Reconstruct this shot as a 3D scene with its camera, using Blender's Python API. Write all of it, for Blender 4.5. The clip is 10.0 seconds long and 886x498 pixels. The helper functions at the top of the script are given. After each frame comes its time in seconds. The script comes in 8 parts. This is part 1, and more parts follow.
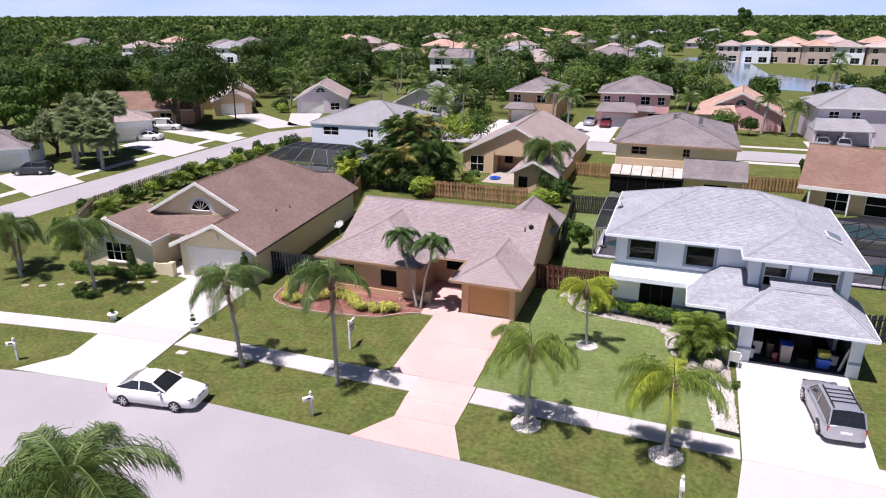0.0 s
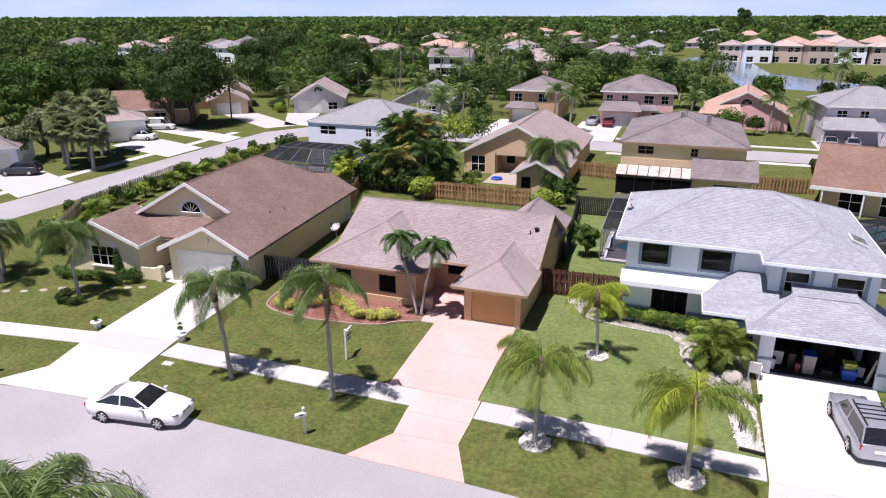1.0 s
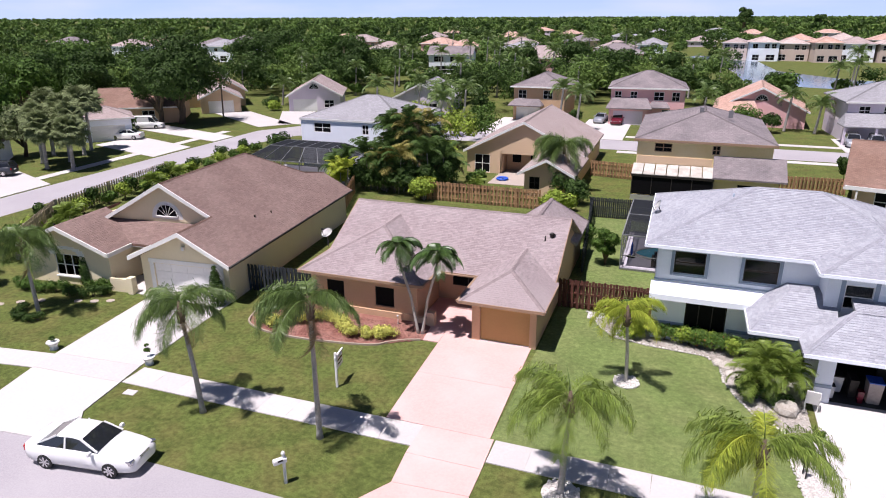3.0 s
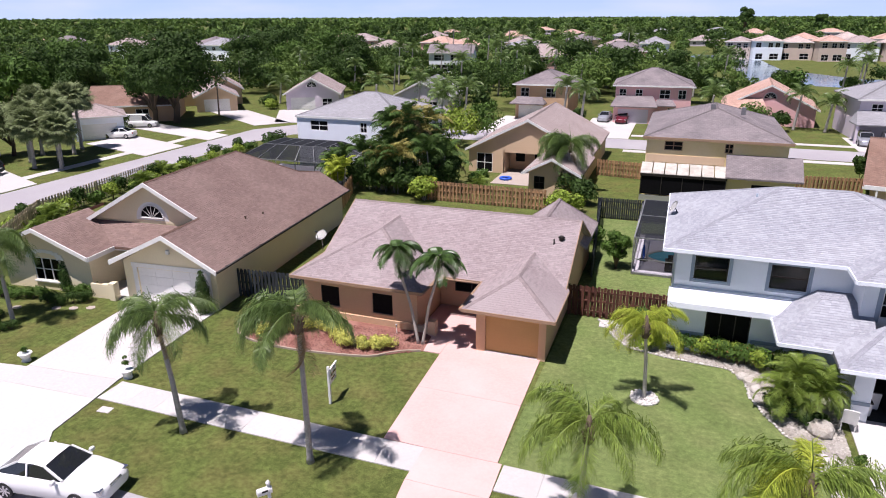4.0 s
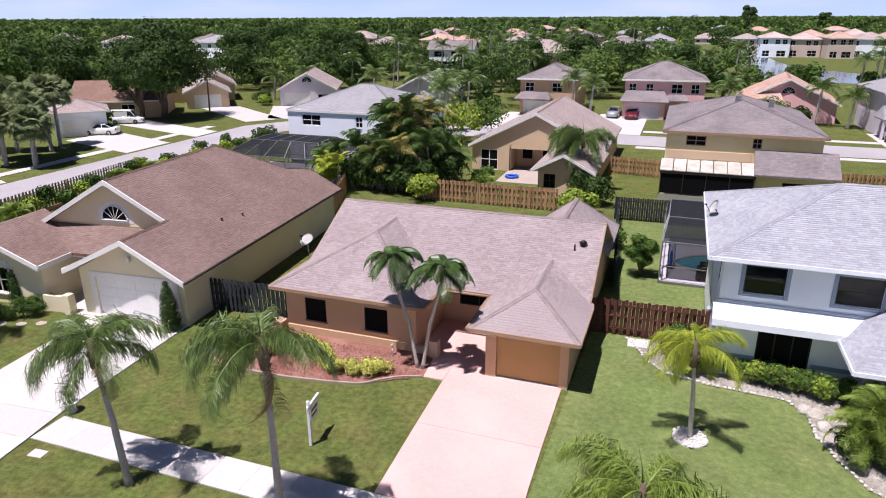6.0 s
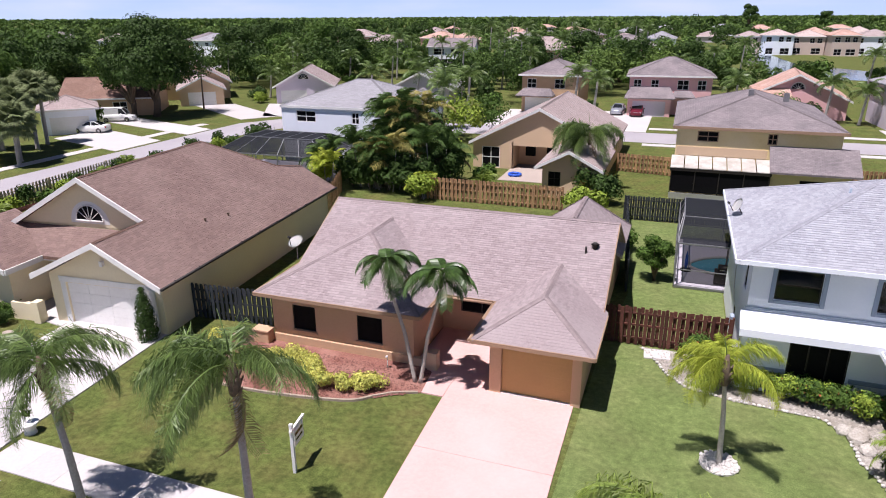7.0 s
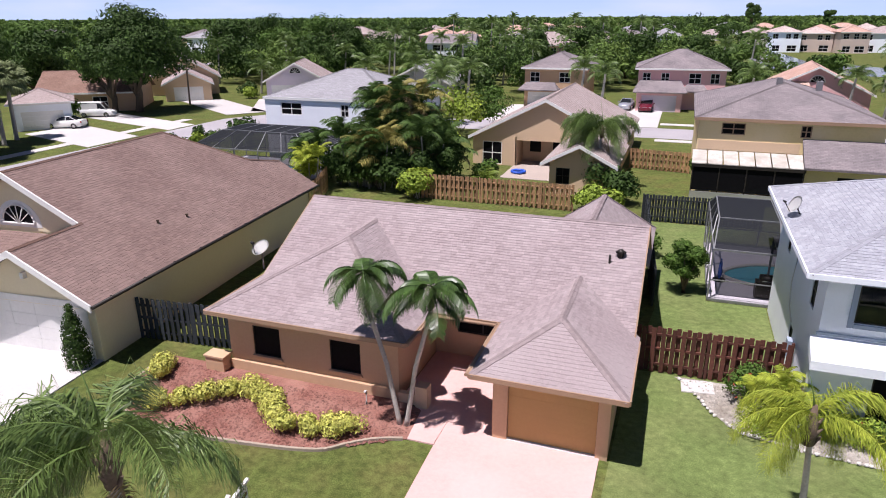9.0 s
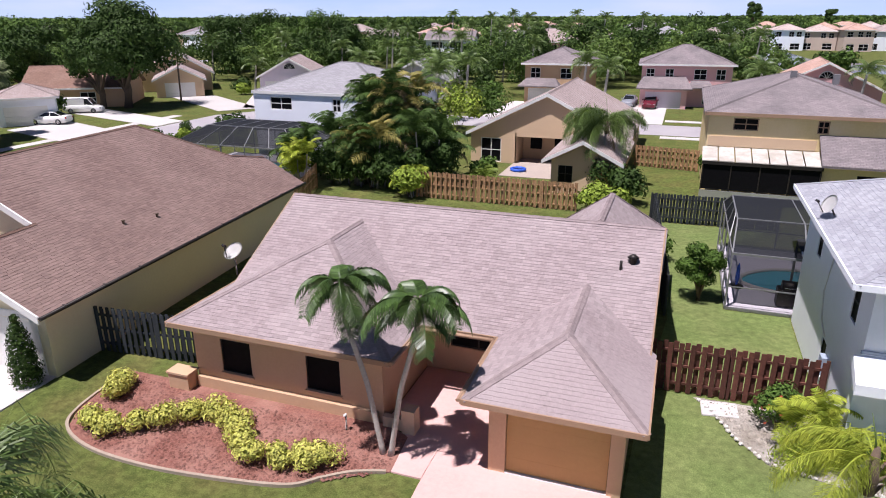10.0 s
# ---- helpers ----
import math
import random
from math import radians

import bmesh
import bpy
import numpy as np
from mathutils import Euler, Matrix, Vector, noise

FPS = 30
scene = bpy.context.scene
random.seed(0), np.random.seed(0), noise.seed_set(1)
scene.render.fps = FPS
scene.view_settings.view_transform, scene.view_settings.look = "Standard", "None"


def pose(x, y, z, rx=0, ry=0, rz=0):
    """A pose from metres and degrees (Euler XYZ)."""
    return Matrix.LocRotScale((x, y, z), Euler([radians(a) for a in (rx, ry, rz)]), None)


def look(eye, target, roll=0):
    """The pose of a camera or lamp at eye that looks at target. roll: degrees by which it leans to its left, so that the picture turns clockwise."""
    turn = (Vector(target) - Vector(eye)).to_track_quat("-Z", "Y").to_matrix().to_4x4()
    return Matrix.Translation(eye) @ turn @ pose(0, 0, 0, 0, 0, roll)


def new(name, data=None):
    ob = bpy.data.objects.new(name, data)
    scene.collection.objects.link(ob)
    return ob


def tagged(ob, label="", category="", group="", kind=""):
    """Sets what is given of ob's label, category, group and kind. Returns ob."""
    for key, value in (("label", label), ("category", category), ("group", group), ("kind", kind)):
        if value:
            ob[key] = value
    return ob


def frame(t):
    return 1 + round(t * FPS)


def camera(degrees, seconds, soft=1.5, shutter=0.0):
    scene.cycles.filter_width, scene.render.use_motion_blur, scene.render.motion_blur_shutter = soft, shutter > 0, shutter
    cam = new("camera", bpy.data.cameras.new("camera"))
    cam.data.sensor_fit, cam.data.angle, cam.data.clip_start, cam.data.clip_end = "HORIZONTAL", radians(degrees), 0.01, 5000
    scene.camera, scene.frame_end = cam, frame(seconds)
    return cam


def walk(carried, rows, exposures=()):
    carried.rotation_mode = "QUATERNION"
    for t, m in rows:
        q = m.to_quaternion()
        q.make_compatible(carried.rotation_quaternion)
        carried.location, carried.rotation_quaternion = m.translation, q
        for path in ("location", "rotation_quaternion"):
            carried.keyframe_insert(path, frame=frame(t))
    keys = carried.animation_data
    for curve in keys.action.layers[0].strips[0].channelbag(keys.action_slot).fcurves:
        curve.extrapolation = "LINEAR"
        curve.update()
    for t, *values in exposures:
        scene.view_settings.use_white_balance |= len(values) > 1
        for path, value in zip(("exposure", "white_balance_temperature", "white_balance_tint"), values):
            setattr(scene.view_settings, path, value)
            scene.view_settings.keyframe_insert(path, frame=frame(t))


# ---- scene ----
cam = camera(68.0, 10.0, soft=1.0)
PATH = [
    (0, (11.764, -28.887, 18.588), (11.123, -27.117, 17.912), -0.1),
    (0.5, (11.331, -27.957, 18.344), (10.692, -26.186, 17.668), -0.1),
    (1, (10.891, -26.965, 18.051), (10.253, -25.193, 17.377), -0.1),
    (1.5, (10.442, -25.919, 17.765), (9.803, -24.147, 17.093), -0.2),
    (2, (9.979, -24.863, 17.464), (9.341, -23.09, 16.793), -0.2),
    (2.5, (9.499, -23.745, 17.152), (8.862, -21.972, 16.481), -0.2),
    (4, (8.108, -20.361, 16.177), (7.471, -18.587, 15.507), -0.2),
    (4.5, (7.656, -19.252, 15.861), (7.019, -17.478, 15.191), -0.2),
    (5, (7.228, -18.112, 15.529), (6.591, -16.338, 14.86), -0.2),
    (5.5, (6.777, -16.992, 15.173), (6.14, -15.218, 14.504), -0.2),
    (7, (5.519, -13.528, 14.067), (4.882, -11.755, 13.398), -0.3),
    (7.5, (5.147, -12.341, 13.681), (4.509, -10.567, 13.013), -0.3),
    (8, (4.749, -11.142, 13.297), (4.113, -9.368, 12.629), -0.2),
    (8.5, (4.38, -9.916, 12.922), (3.742, -8.142, 12.255), -0.2),
    (9, (4.077, -8.68, 12.581), (3.439, -6.906, 11.914), -0.3),
    (9.5, (3.75, -7.43, 12.23), (3.113, -5.656, 11.561), -0.2),
    (10, (3.497, -6.213, 11.875), (2.86, -4.439, 11.206), -0.2),
]
walk(cam, [(t, look(eye, target, roll)) for t, eye, target, roll in PATH], [(0, 0.40, 6250, 24)])

# ---- light ----
SUN = Vector((-0.18, -0.29, 1.0)).normalized()
w = bpy.data.worlds.new("world")
scene.world = w
w.use_nodes = True
sky = w.node_tree.nodes.new("ShaderNodeTexSky")
sky.sky_type, sky.sun_disc = "NISHITA", False
sky.sun_elevation = math.asin(SUN.z)
sky.sun_rotation = math.atan2(SUN.x, SUN.y)
sky.air_density, sky.dust_density, sky.ozone_density = 0.55, 0.1, 3.0
bg = w.node_tree.nodes["Background"]
bg.inputs["Strength"].default_value = 0.05
w.node_tree.links.new(sky.outputs[0], bg.inputs[0])
sun_data = bpy.data.lights.new("sun", "SUN")
sun_data.energy, sun_data.angle, sun_data.color = 5.0, radians(0.55), (1.0, 0.97, 0.92)
sun = new("sun", sun_data)
sun.matrix_world = look(SUN * 60, (0, 0, 0))


# ---- materials ----
def sky_mat():
    """Pale blue sky low over the horizon, with thin cloud."""
    m = bpy.data.materials.new("low_sky")
    m.use_nodes = True
    n, l = m.node_tree.nodes, m.node_tree.links
    geo, sep, tex = n.new("ShaderNodeNewGeometry"), n.new("ShaderNodeSeparateXYZ"), n.new("ShaderNodeTexNoise")
    mp = n.new("ShaderNodeMapping")
    mp.inputs["Scale"].default_value = (0.0012, 0.0012, 0.006)
    tex.inputs["Scale"].default_value, tex.inputs["Detail"].default_value = 1.0, 6
    l.new(geo.outputs["Position"], mp.inputs[0])
    l.new(mp.outputs[0], tex.inputs["Vector"])
    l.new(geo.outputs["Position"], sep.inputs[0])
    hr, cr = n.new("ShaderNodeMapRange"), n.new("ShaderNodeMapRange")
    hr.inputs[1].default_value, hr.inputs[2].default_value = 0, 420
    cr.inputs[1].default_value, cr.inputs[2].default_value, cr.inputs[4].default_value = 0.45, 0.72, 0.7
    l.new(sep.outputs[2], hr.inputs[0])
    l.new(tex.outputs[0], cr.inputs[0])
    a, b = n.new("ShaderNodeMix"), n.new("ShaderNodeMix")
    a.data_type = b.data_type = "RGBA"
    a.inputs[6].default_value, a.inputs[7].default_value = (0.43, 0.56, 0.74, 1), (0.27, 0.40, 0.66, 1)
    b.inputs[7].default_value = (0.55, 0.62, 0.72, 1)
    l.new(hr.outputs[0], a.inputs[0])
    l.new(a.outputs[2], b.inputs[6])
    l.new(cr.outputs[0], b.inputs[0])
    em = n.new("ShaderNodeEmission")
    l.new(b.outputs[2], em.inputs[0])
    l.new(em.outputs[0], n["Material Output"].inputs[0])
    return m


def mat(name, c1, c2=None, rough=0.85, fine=6.0, coarse=0.35, bump=0.15, metal=0.0, spec=0.4, c3=None, island=0.0, obrand=0.0):
    """Two colours mixed by fine grain, a third by broad stains; world-sized grain."""
    m = bpy.data.materials.new(name)
    m.use_nodes = True
    nt = m.node_tree
    n, l = nt.nodes, nt.links
    p = n["Principled BSDF"]
    p.inputs["Roughness"].default_value, p.inputs["Metallic"].default_value = rough, metal
    p.inputs["Specular IOR Level"].default_value = spec
    c2 = c2 or tuple(v * 0.8 for v in c1)
    c3 = c3 or tuple((a + b) / 2 * 0.9 for a, b in zip(c1, c2))
    geo = n.new("ShaderNodeNewGeometry")
    n1, n2 = n.new("ShaderNodeTexNoise"), n.new("ShaderNodeTexNoise")
    n1.inputs["Scale"].default_value, n1.inputs["Detail"].default_value, n1.inputs["Roughness"].default_value = fine, 5, 0.65
    n2.inputs["Scale"].default_value, n2.inputs["Detail"].default_value = coarse, 4
    for q in (n1, n2):
        l.new(geo.outputs["Position"], q.inputs["Vector"])
    r1, r2 = n.new("ShaderNodeMapRange"), n.new("ShaderNodeMapRange")
    r1.inputs[1].default_value, r1.inputs[2].default_value = 0.32, 0.68
    r2.inputs[1].default_value, r2.inputs[2].default_value = 0.42, 0.68
    l.new(n1.outputs[0], r1.inputs[0])
    l.new(n2.outputs[0], r2.inputs[0])
    mx, my = n.new("ShaderNodeMix"), n.new("ShaderNodeMix")
    mx.data_type = my.data_type = "RGBA"
    mx.inputs[6].default_value, mx.inputs[7].default_value = (*c1, 1), (*c2, 1)
    l.new(r1.outputs[0], mx.inputs[0])
    l.new(mx.outputs[2], my.inputs[6])
    my.inputs[7].default_value = (*c3, 1)
    mul = n.new("ShaderNodeMath")
    mul.operation, mul.inputs[1].default_value = "MULTIPLY", 0.6
    l.new(r2.outputs[0], mul.inputs[0])
    l.new(mul.outputs[0], my.inputs[0])
    out = my.outputs[2]
    if island or obrand:
        hsv = n.new("ShaderNodeHueSaturation")
        src = geo.outputs["Random Per Island"] if island else n.new("ShaderNodeObjectInfo").outputs["Random"]
        k = island or obrand
        mr = n.new("ShaderNodeMapRange")
        mr.inputs[3].default_value, mr.inputs[4].default_value = 1 - k, 1 + k
        l.new(src, mr.inputs[0])
        l.new(mr.outputs[0], hsv.inputs["Value"])
        l.new(out, hsv.inputs["Color"])
        out = hsv.outputs[0]
    l.new(out, p.inputs["Base Color"])
    if bump:
        b = n.new("ShaderNodeBump")
        b.inputs["Strength"].default_value, b.inputs["Distance"].default_value = bump, 0.03
        l.new(n1.outputs[0], b.inputs["Height"])
        l.new(b.outputs[0], p.inputs["Normal"])
    return m


def leaf_mat(name, c1, c2, k=0.35, trans=0.1, coarse=0.5, c3=None, rough=0.65, spec=0.18):
    m = mat(name, c1, c2, rough=rough, fine=3.0, coarse=coarse, bump=0, spec=spec, island=k, c3=c3)
    n, l = m.node_tree.nodes, m.node_tree.links
    p = n["Principled BSDF"]
    t = n.new("ShaderNodeBsdfTranslucent")
    mix = n.new("ShaderNodeMixShader")
    mix.inputs[0].default_value = trans
    l.new(p.inputs["Base Color"].links[0].from_socket, t.inputs[0])
    l.new(p.outputs[0], mix.inputs[1])
    l.new(t.outputs[0], mix.inputs[2])
    l.new(mix.outputs[0], n["Material Output"].inputs[0])
    return m


def shingle_mat(name, c1, c2, c3, island=False):
    """Asphalt shingles: courses of tabs in the roof plane's own metres."""
    m = mat(name, c1, c2, rough=0.9, fine=9.0, coarse=0.45, bump=0.25, spec=0.25, c3=c3, island=0.11 if island else 0.0)
    if island:
        return m
    n, l = m.node_tree.nodes, m.node_tree.links
    p = n["Principled BSDF"]
    uv = n.new("ShaderNodeUVMap")
    br = n.new("ShaderNodeTexBrick")
    br.inputs["Scale"].default_value = 1.0
    br.inputs["Brick Width"].default_value, br.inputs["Row Height"].default_value = 0.32, 0.15
    br.inputs["Mortar Size"].default_value, br.inputs["Bias"].default_value = 0.012, 0.0
    br.inputs["Color1"].default_value, br.inputs["Color2"].default_value = (1.1, 1.1, 1.1, 1), (0.85, 0.85, 0.85, 1)
    br.inputs["Mortar"].default_value = (0.6, 0.6, 0.6, 1)
    l.new(uv.outputs[0], br.inputs["Vector"])
    mu = n.new("ShaderNodeMix")
    mu.data_type, mu.blend_type = "RGBA", "MULTIPLY"
    mu.inputs[0].default_value = 1.0
    l.new(p.inputs["Base Color"].links[0].from_socket, mu.inputs[6])
    l.new(br.outputs[0], mu.inputs[7])
    l.new(mu.outputs[2], p.inputs["Base Color"])
    return m


def glass_mat(name, tint, rough=0.03):
    m = bpy.data.materials.new(name)
    m.use_nodes = True
    n, l = m.node_tree.nodes, m.node_tree.links
    t, g, f, mix = n.new("ShaderNodeBsdfTransparent"), n.new("ShaderNodeBsdfGlossy"), n.new("ShaderNodeFresnel"), n.new("ShaderNodeMixShader")
    t.inputs[0].default_value = (*tint, 1)
    g.inputs["Roughness"].default_value = rough
    f.inputs[0].default_value = 1.45
    l.new(f.outputs[0], mix.inputs[0])
    l.new(t.outputs[0], mix.inputs[1])
    l.new(g.outputs[0], mix.inputs[2])
    l.new(mix.outputs[0], n["Material Output"].inputs[0])
    return m


def screen_mat(name, alpha):
    """Woven insect screen: dark threads with open weave."""
    m = bpy.data.materials.new(name)
    m.use_nodes = True
    n, l = m.node_tree.nodes, m.node_tree.links
    p = n["Principled BSDF"]
    p.inputs["Base Color"].default_value, p.inputs["Roughness"].default_value = (0.02, 0.022, 0.026, 1), 0.7
    p.inputs["Specular IOR Level"].default_value = 0.05
    p.inputs["Alpha"].default_value = alpha
    return m


GRASS = mat("lawn", (0.142, 0.168, 0.048), (0.056, 0.083, 0.017), rough=0.95, fine=24.0, coarse=0.6, bump=0.8, spec=0.1, c3=(0.145, 0.128, 0.046))
GRASS_GREEN = mat("green_lawn", (0.18, 0.23, 0.078), (0.098, 0.142, 0.04), rough=0.95, fine=24.0, coarse=0.4, bump=0.8, spec=0.1, c3=(0.185, 0.205, 0.08))


def mottle(m, scale, lo, hi, detail=8):
    """Uneven growth: a rough middle-sized noise varies the colour's value."""
    n, l = m.node_tree.nodes, m.node_tree.links
    p = n["Principled BSDF"]
    src = p.inputs["Base Color"].links[0].from_socket
    geo, q, r, h = n.new("ShaderNodeNewGeometry"), n.new("ShaderNodeTexNoise"), n.new("ShaderNodeMapRange"), n.new("ShaderNodeHueSaturation")
    q.inputs["Scale"].default_value, q.inputs["Detail"].default_value, q.inputs["Roughness"].default_value = scale, detail, 0.78
    r.inputs[1].default_value, r.inputs[2].default_value, r.inputs[3].default_value, r.inputs[4].default_value = 0.36, 0.64, lo, hi
    l.new(geo.outputs["Position"], q.inputs["Vector"])
    l.new(q.outputs[0], r.inputs[0])
    l.new(r.outputs[0], h.inputs["Value"])
    l.new(src, h.inputs["Color"])
    l.new(h.outputs[0], p.inputs["Base Color"])


for lawn, k in ((GRASS, 1.0), (GRASS_GREEN, 0.75)):
    mottle(lawn, 4.0, 1 - 0.36 * k, 1 + 0.26 * k)
    mottle(lawn, 0.5, 1 - 0.16 * k, 1 + 0.15 * k, 3)
ASPHALT = mat("asphalt", (0.385, 0.36, 0.375), (0.30, 0.282, 0.297), rough=0.92, fine=16, coarse=0.2, bump=0.3, c3=(0.40, 0.38, 0.39))
CONCRETE = mat("concrete", (0.56, 0.53, 0.505), (0.485, 0.46, 0.44), rough=0.9, fine=8, coarse=0.3, bump=0.1, c3=(0.48, 0.46, 0.445), obrand=0.05)
PINK = mat("pink_concrete", (0.655, 0.415, 0.375), (0.595, 0.37, 0.335), rough=0.88, fine=7, coarse=0.3, bump=0.1, c3=(0.69, 0.50, 0.465))
MULCH = mat("red_mulch", (0.27, 0.118, 0.088), (0.14, 0.06, 0.046), rough=1.0, fine=16, coarse=0.8, bump=1.0, c3=(0.34, 0.19, 0.15), island=0.3)
PEBBLE = mat("white_pebble", (0.62, 0.59, 0.55), (0.38, 0.36, 0.33), rough=0.9, fine=14, coarse=1.0, bump=0.8, c3=(0.6, 0.56, 0.5), island=0.2)
PEBBLE_DULL = mat("dull_gravel", (0.47, 0.44, 0.39), (0.30, 0.275, 0.24), rough=0.95, fine=14, coarse=1.0, bump=0.8, c3=(0.18, 0.15, 0.11), island=0.25)
STUCCO_TAN = mat("tan_stucco", (0.57, 0.375, 0.23), (0.53, 0.345, 0.21), rough=0.92, fine=10, coarse=0.5, bump=0.25, c3=(0.59, 0.40, 0.26))
STUCCO_OCHRE = mat("ochre_paint", (0.47, 0.285, 0.105), (0.44, 0.265, 0.097), rough=0.6, fine=8, coarse=0.6, bump=0.05)
STUCCO_CREAM = mat("cream_stucco", (0.80, 0.70, 0.48), (0.76, 0.66, 0.45), rough=0.92, fine=10, coarse=0.4, bump=0.2, c3=(0.72, 0.63, 0.44))
STUCCO_BEIGE = mat("beige_stucco", (0.66, 0.49, 0.32), (0.62, 0.455, 0.30), rough=0.92, fine=10, coarse=0.4, bump=0.2, c3=(0.60, 0.43, 0.29))
STUCCO_WHITE = mat("white_stucco", (0.88, 0.92, 0.97), (0.85, 0.885, 0.94), rough=0.9, fine=10, coarse=0.4, bump=0.15)
STUCCO_BLUE = mat("grey_blue_paint", (0.33, 0.39, 0.47), (0.30, 0.36, 0.44), rough=0.9, fine=10, coarse=0.5, bump=0.1)
STUCCO_YELLOW = mat("yellow_stucco", (0.76, 0.60, 0.30), (0.70, 0.55, 0.27), rough=0.92, fine=8, coarse=0.4, bump=0.15, c3=(0.80, 0.66, 0.44))
STUCCO_PINK = mat("pink_stucco", (0.80, 0.47, 0.47), (0.76, 0.44, 0.44), rough=0.92, fine=8, coarse=0.4, bump=0.1)
STUCCO_PEACH = mat("peach_stucco", (0.62, 0.50, 0.43), (0.57, 0.46, 0.40), rough=0.92, fine=8, coarse=0.4, bump=0.1)
STUCCO_LAV = mat("lavender_stucco", (0.70, 0.62, 0.70), (0.66, 0.58, 0.66), rough=0.92, fine=8, coarse=0.4, bump=0.1)
TRIM = mat("white_trim", (0.80, 0.79, 0.76), (0.74, 0.73, 0.70), rough=0.6, fine=6, coarse=0.7, bump=0.05)
AWNING = mat("dirty_white_sheet", (0.60, 0.57, 0.52), (0.44, 0.41, 0.36), rough=0.7, fine=3, coarse=0.9, bump=0.05, c3=(0.30, 0.27, 0.22))
TRIM_TAN = mat("tan_trim", (0.36, 0.235, 0.15), (0.33, 0.21, 0.135), rough=0.7, fine=6, coarse=0.7, bump=0.05)
DARKTRIM = mat("bronze_frame", (0.045, 0.04, 0.035), (0.035, 0.03, 0.028), rough=0.45, bump=0, metal=0.5)
ALU = mat("aluminium", (0.62, 0.63, 0.64), (0.52, 0.53, 0.55), rough=0.4, bump=0, metal=0.7)
# Interior shade put into the base colour; the front door also uses it.
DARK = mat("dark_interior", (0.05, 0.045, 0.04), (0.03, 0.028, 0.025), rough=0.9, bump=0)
GLASS = glass_mat("window_glass", (0.35, 0.38, 0.38))
SUNSCREEN = mat("black_sunscreen", (0.008, 0.008, 0.009), (0.005, 0.005, 0.006), rough=0.5, bump=0, spec=0.06)
CAGE = mat("grey_bronze_frame", (0.24, 0.245, 0.25), (0.19, 0.195, 0.20), rough=0.5, bump=0, metal=0.3)
SCREEN = screen_mat("pool_screen", 0.16)
SCREEN_TOP = screen_mat("pool_roof_screen", 0.88)
PATIO = mat("patio_slab", (0.44, 0.37, 0.32), (0.36, 0.305, 0.265), rough=0.9, fine=8, coarse=0.4, bump=0.15)
KERB = mat("bed_kerb", (0.42, 0.34, 0.26), (0.32, 0.26, 0.20), rough=0.9, fine=9, coarse=1.0, bump=0.3)
SHINGLE_PINK = shingle_mat("rose_grey_shingles", (0.345, 0.282, 0.28), (0.262, 0.213, 0.213), (0.37, 0.315, 0.31), island=True)
SHINGLE_BROWN = shingle_mat("red_brown_shingles", (0.24, 0.165, 0.142), (0.184, 0.124, 0.106), (0.265, 0.188, 0.162), island=True)
SHINGLE_GREY = shingle_mat("light_grey_shingles", (0.365, 0.372, 0.405), (0.265, 0.273, 0.305), (0.40, 0.407, 0.435), island=True)
CAP_ROSE = mat("rose_ridge_caps", (0.30, 0.245, 0.24), (0.235, 0.19, 0.188), rough=0.9, fine=9, coarse=1.2, bump=0.2, spec=0.2, island=0.1)
CAP_GREY = mat("grey_ridge_caps", (0.34, 0.345, 0.375), (0.26, 0.265, 0.295), rough=0.9, fine=9, coarse=1.2, bump=0.2, spec=0.2, island=0.1)
SH_GREY = shingle_mat("weathered_grey_shingles", (0.35, 0.345, 0.36), (0.28, 0.275, 0.29), (0.25, 0.245, 0.255))
SH_BROWNGREY = shingle_mat("grey_brown_shingles", (0.29, 0.25, 0.25), (0.21, 0.182, 0.185), (0.14, 0.125, 0.13))
SH_ROSE = shingle_mat("rose_shingles", (0.40, 0.325, 0.30), (0.32, 0.255, 0.24), (0.43, 0.36, 0.34))
SH_BROWN = shingle_mat("brown_shingles", (0.26, 0.16, 0.12), (0.20, 0.12, 0.09), (0.29, 0.19, 0.15))
SH_LIGHT = shingle_mat("pale_rose_tiles", (0.52, 0.42, 0.38), (0.43, 0.34, 0.31), (0.56, 0.47, 0.43))
SH_ORANGE = shingle_mat("terracotta_tiles", (0.53, 0.34, 0.27), (0.44, 0.275, 0.215), (0.58, 0.42, 0.35))
WOOD_RED = mat("red_brown_wood", (0.135, 0.05, 0.032), (0.085, 0.03, 0.022), rough=0.85, fine=9, coarse=1.2, bump=0.3, obrand=0.25)
WOOD_DARK = mat("blackish_wood", (0.035, 0.042, 0.048), (0.02, 0.025, 0.03), rough=0.85, fine=9, coarse=1.0, bump=0.3, obrand=0.3)
WOOD_TAN = mat("weathered_cedar", (0.40, 0.24, 0.125), (0.27, 0.155, 0.08), rough=0.9, fine=9, coarse=0.8, bump=0.3, obrand=0.3)
WOOD_GREY = mat("grey_cedar", (0.50, 0.42, 0.30), (0.36, 0.30, 0.21), rough=0.9, fine=9, coarse=0.8, bump=0.3, obrand=0.25)
BARK = mat("palm_bark", (0.43, 0.40, 0.375), (0.30, 0.275, 0.255), rough=0.95, fine=12, coarse=2.0, bump=0.6)
BARK_WHITE = mat("pale_palm_bark", (0.50, 0.46, 0.41), (0.36, 0.33, 0.29), rough=0.95, fine=12, coarse=2.0, bump=0.4)
BARK_BROWN = mat("brown_bark", (0.16, 0.115, 0.08), (0.09, 0.065, 0.045), rough=0.95, fine=8, coarse=1.0, bump=0.7)
FROND = leaf_mat("palm_leaflet", (0.20, 0.29, 0.075), (0.07, 0.125, 0.028), trans=0.25, rough=0.45, spec=0.5)
